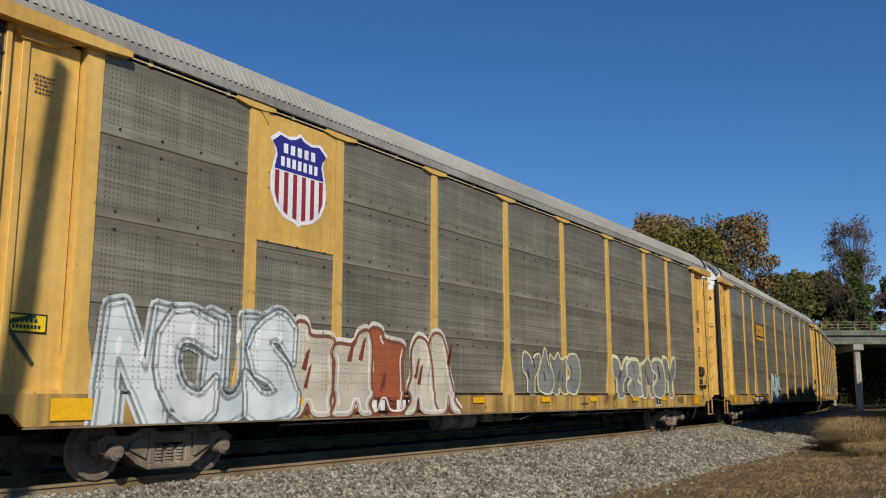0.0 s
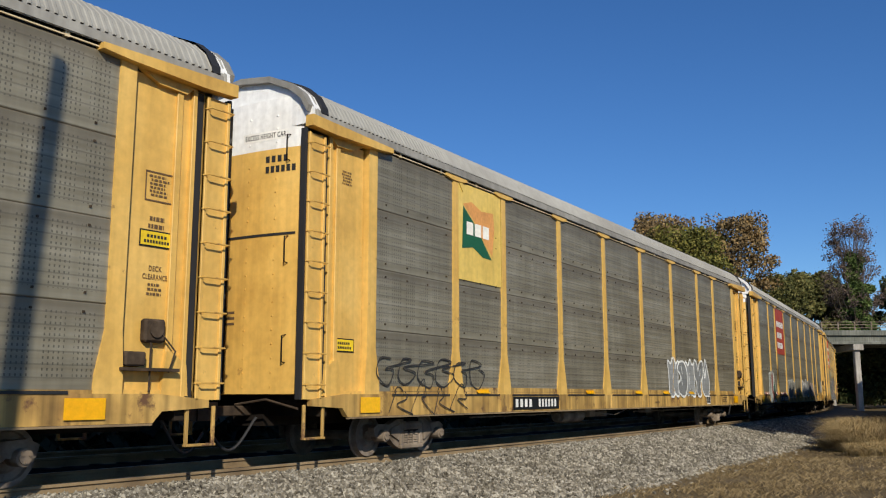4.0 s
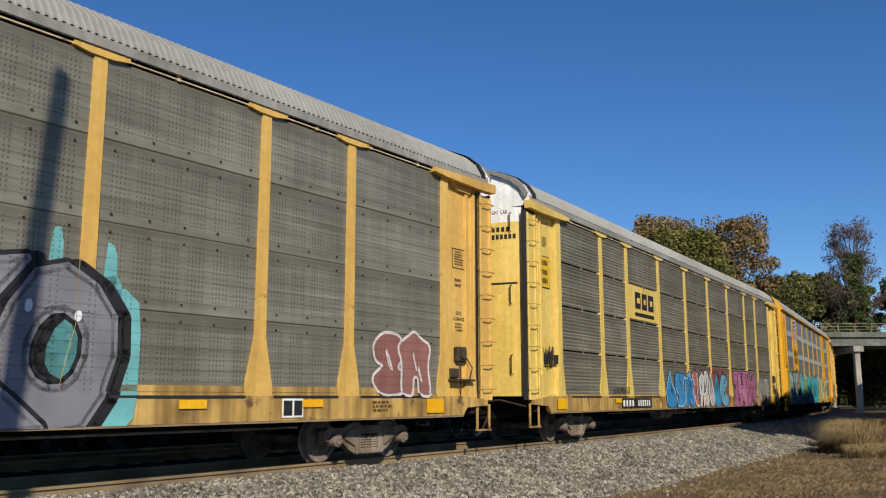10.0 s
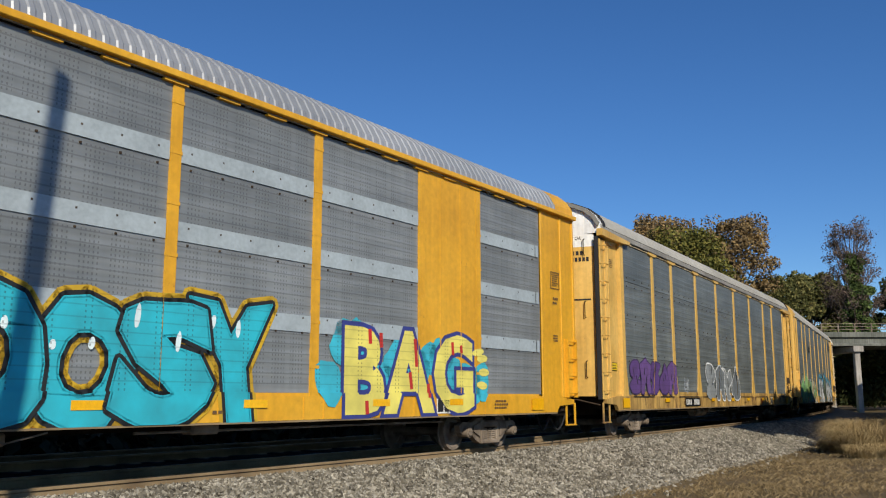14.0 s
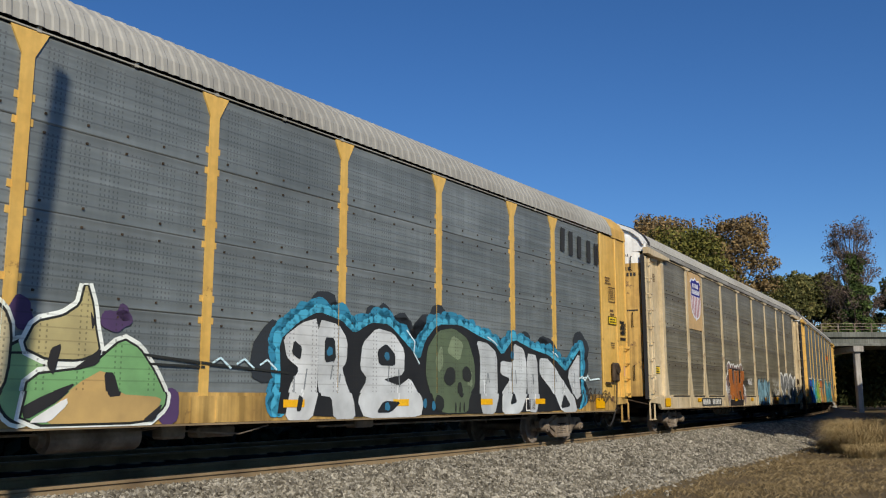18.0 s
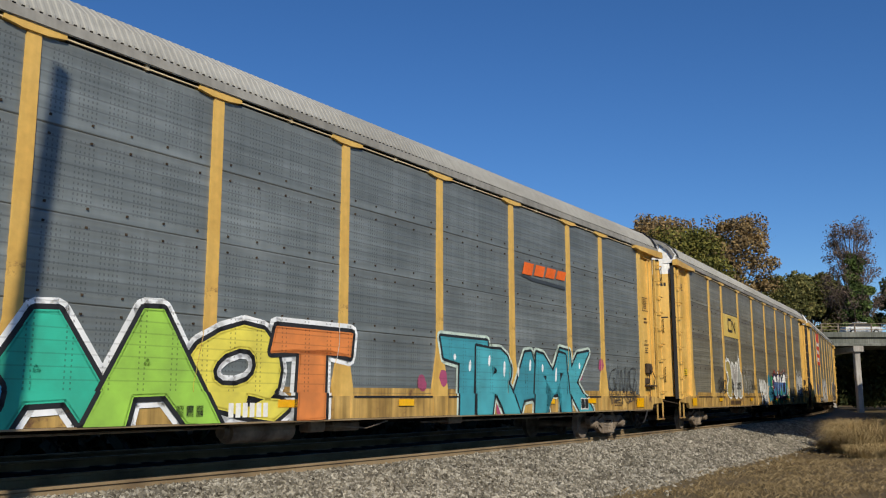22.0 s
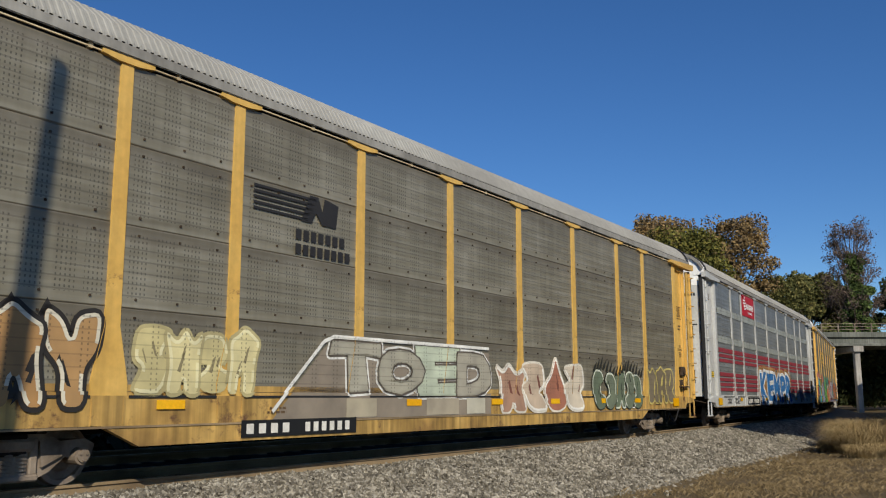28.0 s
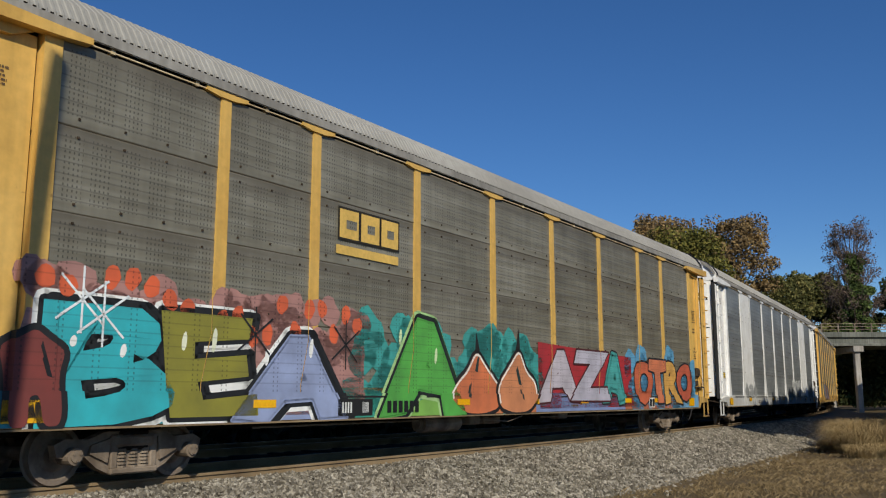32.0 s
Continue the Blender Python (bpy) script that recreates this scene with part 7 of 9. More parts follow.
box(bm, 11.85, 12.2, -1.60, -1.51, 1.40, 1.44)
part("hand_brake", bm, DARKIRON, CARS[6], "dark cast hand brake with its chain and shelf")
strokes(6, [(10.3, 1.5, 10.5, 1.56), (10.5, 1.56, 10.62, 1.46), (10.62, 1.46, 10.8, 1.58), (10.8, 1.58, 10.92, 1.48), (10.92, 1.48, 11.5, 1.52)], "dff2f6", 0.04)
strokes(6, [(9.55, 4.55, 9.6, 5.12), (10.02, 4.5, 10.03, 5.1), (10.5, 4.5, 10.52, 5.05), (11.05, 4.45, 11.06, 5.02), (11.5, 4.45, 11.5, 5.0)], "262523", 0.22, "five black sprayed bars high on the screen", name="spray_tag")
for a, b in ((-6.0, -5.66), (-5.6, -5.28), (-5.22, -4.92)):
    rect(6, "sign_mark", a, b, 3.72, 4.06, paint("1d1f22"), 2, "black painted block")
    rect(6, "sign_mark", a + 0.1, b - 0.08, 3.83, 3.95, SCREEN_BLUE, 3)
strokes(6, [(-6.25, 4.2, -6.25, 3.62), (-6.25, 4.2, -6.15, 4.2), (-6.25, 3.62, -6.15, 3.62), (-4.7, 4.15, -4.7, 3.55), (-4.8, 4.15, -4.7, 4.15), (-4.8, 3.55, -4.7, 3.55), (-6.1, 3.48, -5.95, 3.48), (-5.05, 3.45, -4.9, 3.45)], "1d1f22", 0.05)
plate(6, -6.3, -4.44, "3a2c18")
rect(6, "placard", -12.05, -11.75, 1.72, 1.98, BLACK, 2)
on_end(6, "end_sheet", -1, -1.1, 0.9, 1.12, 4.6, paint("d5d2ca"), 0.003, 1.30, None, "white sheet on the end door")
on_end(6, "end_sheet", -1, -1.2, 1.2, 4.62, 5.78, YELLOW_NEW, 0.003, 1.30, None, "bright yellow upper sheet of the end door")
lines(6, -12.55, -12.2, 2.35, 2.75, 7, BROWNINK, 79)
lines(6, 12.0, 12.4, 3.98, 4.2, 3, BROWNINK, 80)
rect(6, "warning_sign", -13.2, -12.98, 1.45, 1.75, paint("d9a58c"), 3, "faded pink warning sign with a red ring")
shape(6, [(-12.3, 1.35), (-12.25, 1.62), (-11.85, 1.66), (-11.75, 1.5), (-11.9, 1.38)], ((0.0, "17161a"),), "blot of black paint", 4, 1, "spray_tag")


def end_hinge(bm):
    box(bm, 13.40, 13.47, -1.30, -1.10, 0, 0.12, 0.008)


def end_bolt(bm):
    rod(bm, (13.40, 0, 0), (13.475, 0, 0), 0.03, 8)


for k in (4, 6):
    for z in (1.5, 2.3, 3.1, 3.9, 4.7):
        part_of("hinge", cached("end_hinge", end_hinge), WEATHERED, CARS[k], "grey steel hinge", Matrix.Diagonal((-1, 1, 1, 1)) @ Matrix.Translation((0, 0, z)))
    for i in range(9):
        for y in (-1.12, -0.62):
            part_of("end_bolt", cached("end_bolt", end_bolt), WEATHERED, CARS[k], "", Matrix.Diagonal((-1, 1, 1, 1)) @ Matrix.Translation((0.065 if y > -1 else 0.0, y, 1.35 + 0.47 * i)))
lines(6, 12.9, 13.3, 2.5, 3.1, 4, BLACK, 76)

# shield panel on pale posts
skin_panel(7, A + 0.09, B - 0.09, 3.33, 5.28, paint("c9a878"), "faded tan sheet behind a painted shield")
shield(7, -7.95, 3.68, 5.12, 1.0)
plate(7, -7.8, -5.05, "4a4a48")
SCALLOPS = ((-3.5, 2.14, 0.5, 0.4), (-3.05, 2.14, 0.36, 0.3), (-2.72, 2.12, 0.36, 0.34), (-2.4, 2.1, 0.32, 0.28), (-2.0, 2.1, 0.5, 0.34), (-1.45, 2.1, 0.6, 0.46), (-3.72, 1.5, 0.75, 0.8), (-1.1, 1.25, 0.6, 0.5))
for grow, hexa, layer in ((0.14, "eceae6", 0.5), (0.0, "7a6460", 1)):
    for i, (x, z, w, h) in enumerate(SCALLOPS):
        bm = bmesh.new()
        poly(bm, blob(x, z, w + grow, h + grow, 0, 2, rng, 0.04, 20))
        coat(7, "paint_cloud", bm, spray(hexa), layer + i * 0.02, ("mauve scallop of spray paint" if not grow else "white rim of a scallop"))
for pts in ([(-4.02, 1.12), (-3.55, 1.12), (-3.8, 0.76)], [(-1.3, 1.12), (-0.75, 1.12), (-1.05, 0.76)]):
    shape(7, pts, ((0.05, "dcd8d2"), (0.0, "8a7470")), "", 2, 0)
shape(7, [(-3.62, 0.74), (-3.6, 1.6), (-3.7, 1.75), (-3.68, 2.16), (-0.88, 2.14), (-0.9, 1.75), (-1.2, 1.5), (-1.2, 1.0), (-1.45, 0.74)], ((0.0, "1d1512"),), "black body of two block letters", 2, 0, "letter_shadow")
shape(7, [(-3.62, 2.12), (-3.1, 2.12), (-3.02, 1.45), (-2.9, 1.62), (-2.75, 2.08), (-2.42, 2.08), (-2.4, 1.55), (-2.46, 0.97), (-2.95, 0.97), (-3.02, 1.25), (-3.1, 0.97), (-3.52, 0.97), (-3.46, 1.55), (-3.62, 1.66)], ((0.015, "d8c9a8"), (0.0, "b36722")), "rust-orange block letter", 4, 0)
shape(7, [(-2.28, 2.08), (-1.9, 2.09), (-1.93, 1.6), (-1.66, 1.6), (-1.6, 2.09), (-0.93, 2.1), (-0.96, 1.72), (-1.24, 1.7), (-1.28, 1.45), (-1.42, 0.97), (-1.72, 0.97), (-1.68, 1.32), (-1.96, 1.32), (-2.0, 0.97), (-2.34, 0.97)], ((0.015, "d8c9a8"), (0.0, "ad6220")), "rust-orange block letter", 4, 0)
shape(7, [(-2.7, 1.75), (-2.78, 2.06), (-3.04, 2.08), (-2.96, 1.7), (-2.86, 1.5)], ((0.0, "7a6460"),), "", 7, 0, "letter_gap")
scrawl(7, -4.0, -3.6, 1.2, 1.48, "e8e6e2", 0.03, 3, 88)
scrawl(7, -0.25, 0.5, 1.55, 1.85, "e8e6e2", 0.04, 4, 89)
scrawl(7, -1.1, -0.7, 1.2, 1.5, "e8e6e2", 0.035, 3, 82)
graffiti(7, 1.7, 4.3, 0.75, 1.82, 4, ["86aebf", "7aa3b5"], "2c4350", None, None, 83, 0.04, label="pale blue bubble lettering")
scrawl(7, 5.2, 6.9, 1.55, 1.95, "d9d8d2", 0.03, 5, 84)
scrawl(7, 5.2, 7.0, 1.15, 1.5, "d9d8d2", 0.03, 5, 85)
graffiti(7, 7.3, 11.2, 0.73, 2.15, 3, ["6b6d6e", "747677", "626465"], "f0f0ec", None, "e9e9e6", 86, 0.08, slit_hex="e9e9e6", forms_from=(3, 5, 0), lean=0.15, label="dark grey piece with white edges")
rect(7, "sign_mark", 5.1, 6.25, 0.73, 1.05, paint("d08a1a"), 1)
bars(7, 5.2, 6.15, 0.78, 1.0, 3, paint("8a2c14"), 2, "board_mark", 0.25, 6)
scrawl(7, -1.1, -0.2, 1.5, 1.9, "2a2825", 0.025, 6, 87)

# rainbow piece and turquoise piece
piece(8, "TBAAQT", -10.45, -1.45, 0.74, 2.05, ["2f5fc0", "3f9fd8", "35b394", "9ccb4a", "e3d552", "e08540"], "16181d", "f2f4f4", None, None, None, 91, 0.05, 0.035, "rainbow-coloured block letters with black outlines and white edges")
scrawl(8, -11.3, -10.6, 1.15, 1.5, "1b1a18", 0.04, 3, 95)
piece(8, "TRAMK", 1.75, 8.0, 0.73, 2.05, ["3f97a5", "4aa3ae", "3a8f9e"], "141a20", "c9d9cc", None, "f0f4f2", None, 96, 0.045, 0.028, "turquoise letters with black and white outlines", lap=0.2)
bm = bmesh.new()
for i in range(10):
    poly(bm, blob(rng.uniform(0.8, 9.0), rng.uniform(0.8, 2.0), 0.3, 0.3, 0, 2, rng, 0.1, 12))
coat(8, "paint_cloud", bm, spray("a4486c"), 0, "pink specks of spray paint")
for i in range(4):
    bm = bmesh.new()
    x = 4.72 + i * 0.56
    poly(bm, [(x, 3.78 + i * 0.02), (x + 0.46, 3.78 + i * 0.02), (x + 0.58, 4.06), (x + 0.12, 4.06)])
    coat(8, "sign_mark", bm, paint("e2661c"), 2, "orange slanted block")
bm = bmesh.new()
poly(bm, [(4.5, 3.76), (6.9, 3.70), (6.9, 3.62), (5.2, 3.66)])
coat(8, "sign_mark", bm, paint("3c4146"), 1)
scrawl(8, 9.4, 11.3, 1.15, 2.0, "3a3a38", 0.025, 4, 97, "thin dark outline tag")
scrawl(8, 9.3, 11.4, 0.9, 1.4, "3a3a38", 0.025, 5, 98)
bars(8, -4.8, -4.3, 0.8, 0.95, 3, BLACK, 6)
bars(8, -3.9, -3.1, 0.78, 0.98, 6, paint("e8e6e0"), 6)

# cream sign panel
skin_panel(9, B + 0.10, C - 0.10, 3.36, 4.22, YELLOW_CREAM, "cream yellow sign panel with a black line mark")
strokes(9, [(-6.2, 3.62, -6.2, 4.02), (-6.22, 4.04, -5.66, 4.04), (-6.22, 3.60, -5.52, 3.60), (-5.52, 3.58, -5.52, 4.02), (-5.5, 4.04, -4.98, 3.58), (-4.98, 3.56, -4.98, 4.0)], "211c16", 0.10, "thick black line mark", 2, "sign_mark")
graffiti(9, -6.9, -4.3, 1.05, 2.5, 3, ["ab9a56", "b4aea8", "a9aba4"], "ecebe4", None, "f0efe8", 101, 0.07, slit_hex="8a8478", jag=0.15, label="white and yellow bubble piece")
scrawl(9, -6.1, -4.5, 1.35, 1.7, "1e1c1a", 0.045, 5, 102, "black sprayed tag")
graffiti(9, -0.6, 1.2, 0.75, 1.78, 3, ["e2e2de", "d6d6d2"], "d0d0cc", None, None, 103, 0.04, slit_hex="6a655e", label="white bubble lettering")
bm = bmesh.new()
for i in range(9):
    poly(bm, blob(1.5 + i * 0.12, rng.uniform(1.1, 1.9), 0.6, 0.5, 0, 2, rng, 0.1, 15))
coat(9, "paint_cloud", bm, spray("2f7f9a"), 0, "blue cloud of spray paint")
bm = bmesh.new()
for i in range(16):
    poly(bm, blob(2.3 + i * 0.28, rng.uniform(0.95, 1.95), 0.6, 0.5, 0, 2, rng, 0.14, 15))
coat(9, "paint_cloud", bm, spray("2f8a58"), 1, "green cloud of spray paint")
shape(9, [(2.5, 1.3), (2.54, 1.9), (2.87, 2.12), (3.32, 2.08), (3.5, 2.03), (4.05, 2.2), (4.25, 2.12), (4.5, 2.14), (5.0, 1.92), (5.6, 2.28), (6.0, 2.2), (6.15, 1.85), (6.25, 1.2), (6.1, 1.0), (2.68, 1.0)], ((0.035, "15131c"), (0.0, "33204f")), "purple body of a word in blue and white letters", 2)
WORD_FORMS = (
    [(2.66, 1.12), (2.7, 1.45), (2.95, 1.4), (3.02, 1.82), (2.68, 1.9), (2.9, 2.05), (3.3, 2.0), (3.6, 1.7), (3.42, 1.2), (3.1, 1.1)],
    [(3.68, 1.15), (3.76, 1.88), (3.55, 2.0), (4.0, 2.13), (4.15, 2.0), (3.98, 1.75), (4.1, 1.5), (3.95, 1.45), (4.1, 1.2)],
    [(4.2, 1.1), (4.18, 1.7), (4.35, 2.05), (4.65, 2.0), (4.78, 1.7), (4.6, 1.65), (4.5, 1.75), (4.45, 1.5), (4.62, 1.42), (4.5, 1.1)],
    [(4.92, 1.1), (4.85, 1.75), (5.05, 1.9), (5.55, 2.2), (5.95, 2.12), (6.08, 1.6), (5.95, 1.18), (5.6, 1.08)])
for i, pts in enumerate(WORD_FORMS):
    for cut_z, up, hexa, layer, name in ((None, 0, "5f8fcc", 4, "graffiti_letter"), (1.36, 1, "2c8298", 5, "graffiti_letter"), (1.76, -1, "f2f2f0", 5, "light_mark")):
        bm = bmesh.new()
        poly(bm, [(p.x, p.y) for p in rounded([Vector(p) for p in pts], 1, 0.15)])
        if cut_z:
            bmesh.ops.triangulate(bm, faces=list(bm.faces))
            bmesh.ops.bisect_plane(bm, geom=list(bm.verts) + list(bm.edges) + list(bm.faces), plane_co=(0, 0, cut_z), plane_no=(0, 0, up), clear_outer=True)
        coat(9, name, bm, spray(hexa), layer, "blue letter with a white top and a turquoise foot" if not cut_z else "")
for pts, hexa in (([(3.1, 1.25), (3.12, 1.75), (3.38, 1.75), (3.42, 1.4)], "33204f"), ([(3.16, 1.3), (3.2, 1.6), (3.32, 1.58), (3.32, 1.35)], "58a03c"), ([(4.5, 1.1), (4.58, 1.45), (4.75, 1.55), (4.7, 1.2)], "58a03c"), ([(5.15, 1.25), (5.2, 1.75), (5.75, 1.8), (5.85, 1.35)], "241c50"), ([(5.3, 1.3), (5.4, 1.62), (5.62, 1.62), (5.68, 1.32)], "4f9c3e")):
    shape(9, pts, ((0.0, hexa),), "", 7, 1, "letter_gap")
for x, z, r in ((2.95, 2.26, 0.17), (2.47, 1.75, 0.16), (2.59, 1.5, 0.12), (4.02, 0.92, 0.12), (4.2, 2.3, 0.09), (5.9, 2.42, 0.1)):
    bm = bmesh.new()
    poly(bm, blob(x, z, r, r, 0, 2, rng, 0.05, 14))
    coat(9, "paint_dot", bm, spray("b02a20"), 8, "red sprayed dot")
strokes(9, [(2.5, 2.0, 2.9, 2.24), (2.95, 2.26, 3.4, 2.14), (3.4, 2.14, 3.8, 2.24), (3.8, 2.24, 4.2, 2.3), (4.2, 2.3, 4.75, 2.16), (4.75, 2.16, 5.5, 2.36), (5.5, 2.36, 6.1, 2.3), (6.1, 2.3, 6.2, 1.9), (2.6, 1.0, 3.4, 1.0), (4.6, 0.9, 6.2, 0.98)], "8a2a26", 0.045)
strokes(9, [(3.75, 2.35, 3.85, 2.1), (3.65, 2.2, 4.05, 2.25), (4.7, 2.2, 4.85, 2.02), (4.65, 2.05, 4.95, 2.1), (5.5, 2.45, 5.6, 2.2), (2.3, 1.85, 2.5, 1.4), (2.1, 1.55, 2.5, 1.5), (3.6, 1.05, 3.85, 1.08), (3.7, 0.9, 3.72, 1.2), (4.9, 1.12, 5.9, 1.16)], "eceeee", 0.04, layer=9)
bm = bmesh.new()
for x, z in ((6.15, 1.7), (6.35, 1.5), (6.5, 1.3), (6.3, 1.2), (6.6, 1.2), (6.1, 1.4)):
    poly(bm, blob(x, z, 0.42, 0.4, 0, 2, rng, 0.12, 15))
coat(9, "paint_cloud", bm, spray("2f9a58"), 1, "green cloud of spray paint")
scrawl(9, 6.35, 7.2, 1.1, 1.8, "dfe3e0", 0.03, 4, 109, "thin white sprayed tag")
word(9, "spray_tag", "2021", 6.05, 6.98, 2.0, 2.18, spray("dcdad2"), 3)
graffiti(9, 9.6, 11.25, 1.2, 2.2, 4, ["dcdcd8", "cfcfcb"], "2c2a2c", "b9b7b0", None, 105, 0.05, slit_hex="4a484a", label="white bubble lettering with dark edges")
scrawl(9, -8.3, -7.1, 1.2, 1.85, "201e1c", 0.05, 4, 106)
scrawl(9, -2.6, -1.45, 1.35, 1.8, "232120", 0.035, 4, 107)
scrawl(9, -3.9, -2.3, 1.2, 2.5, "b9b8b2", 0.025, 4, 108)
for i in range(3):
    bars(9, -6.55 + 0.001 * i, -5.9, 0.78, 0.94, 3, BROWNINK, 4) if i == 0 else None
bars(9, -5.75, -4.7, 0.78, 0.94, 6, BROWNINK, 4)

# tall red sign panel
skin_panel(10, B + 0.11, C - 0.11, 3.15, 5.26, spray("d2442a"), "red sign panel with rows of white bars")
for z0, z1, x1, n in ((4.40, 4.66, -4.55, 8), (3.88, 4.14, -5.1, 7), (3.38, 3.64, -5.0, 7)):
    bars(10, -6.68, x1, z0, z1, n, paint("f0ece4"), 2, "sign_mark", 0.22, n)
piece(10, "8CP0", -3.5, 0.5, 0.85, 2.2, ["dddbd7", "d2d0cc"], "2b2a2b", "c9c7c3", None, None, None, 111, 0.03, 0.03, "thick white numerals with dark outlines", lap=0.0)
graffiti(10, 7.1, 11.3, 0.8, 2.25, 4, ["3c3a3c", "464446"], "dcdad8", None, None, 112, 0.06, slit_hex="e2e0de", label="black tag with white edges")
bm = bmesh.new()
poly(bm, blob(-7.75, 1.55, 1.3, 0.8, 0, 3, rng, 0.06))
coat(10, "paint_cloud", bm, spray("3a3f6a"), 0, "dark blue patch of spray paint")
scrawl(10, -11.4, -10.8, 1.4, 1.8, "b9b6ae", 0.03, 3, 113)
plate(10, -6.62, -4.19)

# beige block piece
for i in range(5):
    rect(11, "sign_mark", -6.78, -5.6 + 0.05 * i, 3.80 + 0.085 * i, 3.84 + 0.085 * i, paint("2a2724"), 2)
bm = bmesh.new()
poly(bm, [(-5.75, 3.78), (-5.55, 4.22), (-5.35, 4.22), (-5.25, 4.0), (-5.2, 4.22), (-4.85, 4.16), (-4.9, 3.78), (-5.25, 3.78), (-5.4, 3.95), (-5.5, 3.78)])
coat(11, "sign_mark", bm, paint("2a2724"), 2, "black slanted block mark")
bars(11, -5.86, -4.64, 3.48, 3.64, 7, paint("2a2724"), 2, "sign_mark", 0.25, 7)
bars(11, -5.86, -4.5, 3.25, 3.41, 8, paint("2a2724"), 2, "sign_mark", 0.25, 8)
graffiti(11, -11.3, -9.25, 0.95, 2.05, 3, ["b08a58", "ad8450"], "1f1a15", None, "d9d2bc", 121, 0.06, slit_hex="1f1a15", jag=0.1, label="ochre piece with black outlines")
graffiti(11, -8.7, -6.7, 1.1, 1.95, 4, ["cdc089", "d8cc96"], "b4a878", None, "e4dcae", 122, 0.05, slit_hex="8f8460", label="cream yellow faded piece")
bm = bmesh.new()
poly(bm, [(-6.3, 0.72), (0.05, 0.72), (0.05, 1.95), (-4.85, 1.93), (-5.1, 1.85)])
coat(11, "paint_cloud", bm, spray("8d8170"), 0, "brown-grey field of a block piece")
strokes(11, [(-6.3, 0.85, -5.15, 1.93), (-5.15, 1.93, -4.9, 2.02), (-4.9, 2.02, 0.02, 2.04)], "e9e7de", 0.06)
piece(11, "TOED", -4.95, 0.05, 1.14, 1.95, ["a9a492", "aaa592", "c2cbb2", "a8a290"], "5f564a", "e9e7de", None, None, None, 124, 0.045, 0.018, "grey-beige block letters with white outlines", lap=0.0)
for x0, x1, z0, z1, h in ((-4.6, -3.8, 0.74, 1.04, "b0a58c"), (-2.3, -1.2, 0.74, 1.04, "a99e88"), (-0.9, -0.2, 0.74, 1.04, "c3bda8")):
    rect(11, "graffiti_block", x0, x1, z0, z1, spray(h), 3)
graffiti(11, 0.5, 4.6, 0.75, 1.85, 4, ["b08a70", "c9b49a", "a86e54", "d6c8b0"], "e2dac8", None, "f0ece0", 123, 0.05, slit_hex="7a4a3a", label="rust-red and cream bubble piece")
for i in range(17):
    bm = bmesh.new()
    x = 5.25 + i * 0.205
    z = 1.72 + 0.08 * math.sin(i * 0.7)
    poly(bm, [(x, z), (x + 0.13, z - 0.02), (x + 0.26, z + 0.24 + 0.05 * (i % 3)), (x + 0.10, z + 0.14)])
    coat(11, "graffiti_spike", bm, spray("23241c"), 6)
graffiti(11, 5.3, 8.6, 0.75, 1.75, 5, ["66725a", "6d7660"], "20261c", None, "c9cdb8", 125, 0.025, forms_from=(7, 8, 4), slit_hex="2a3026", label="dull green letters with thin dark outlines")
graffiti(11, 9.2, 11.4, 0.9, 1.9, 3, ["7b6f58", "72664f"], "cdbb6a", None, None, 126, 0.05, slit_hex="cdbb6a", label="brown piece with yellow outlines")
plate(11, -6.9, -4.34, "1b1a18", "dcd8cc", 0.50, 0.74)
scrawl(11, -12.7, -12.1, 1.3, 2.3, "2c3f6a", 0.035, 4, 127, "blue sprayed scrawl")
scrawl(11, -12.6, -12.2, 4.1, 5.0, "8a8f9c", 0.03, 4, 128)
scrawl(11, -11.9, -11.4, 1.1, 1.7, "24221f", 0.04, 6, 129)


def deep_sill(bm):
    prism(bm, [(-9.2, 0.74), (-8.6, 0.46), (8.6, 0.46), (9.2, 0.74)], 1, -Y_SILL - 0.004, -Y_SILL + 0.09)


part_of("side_sill", cached("deep_sill", deep_sill), YELLOW_OLD, CARS[11])

# light grey car with red stripes
for a, b in zip((-11.72, *POSTS), (*POSTS, 11.72)):
    for z0, z1 in ((2.70, 2.86), (2.52, 2.64), (2.34, 2.46), (1.82, 1.96), (1.64, 1.76), (1.46, 1.58), (1.28, 1.40)):
        rect(12, "red_stripe", a + 0.1, b - 0.1, z0, z1, spray("95303b"), 0)
for a, b in zip((-11.72, *POSTS), (*POSTS, 11.72)):
    for z0, z1 in ((3.05, 3.30), (4.12, 4.36)):
        rect(12, "joint_strip", a + 0.1, b - 0.1, z0, z1, spray("9a9f9a"), 0)
skin_panel(12, B + 0.10, C - 0.10, 4.40, 5.27, paint("b8202a"), "red sign panel with white marks")
bm = bmesh.new()
for i in range(5):
    z = 5.12 - i * 0.115
    a = 0.26 - abs(i - 1.6) * 0.05
    poly(bm, [(-6.45 - a + 0.04 * i, z), (-6.45 + a + 0.04 * i, z + 0.03), (-6.45 + a + 0.06 * i, z + 0.10), (-6.45 - a + 0.04 * i, z + 0.075)])
coat(12, "sign_mark", bm, paint("f2f0ee"), 2, "white striped round mark")
bars(12, -6.05, -4.5, 4.72, 4.95, 8, paint("f2f0ee"), 2, "sign_mark", 0.28, 9)
bars(12, -5.7, -4.8, 4.54, 4.62, 12, paint("f2f0ee"), 2, "sign_mark", 0.3, 10)
bm = bmesh.new()
for i in range(18):
    poly(bm, blob(rng.uniform(-4.5, 6.3), rng.uniform(1.0, 2.2), 0.6, 0.5, 0, 2, rng, 0.14, 15))
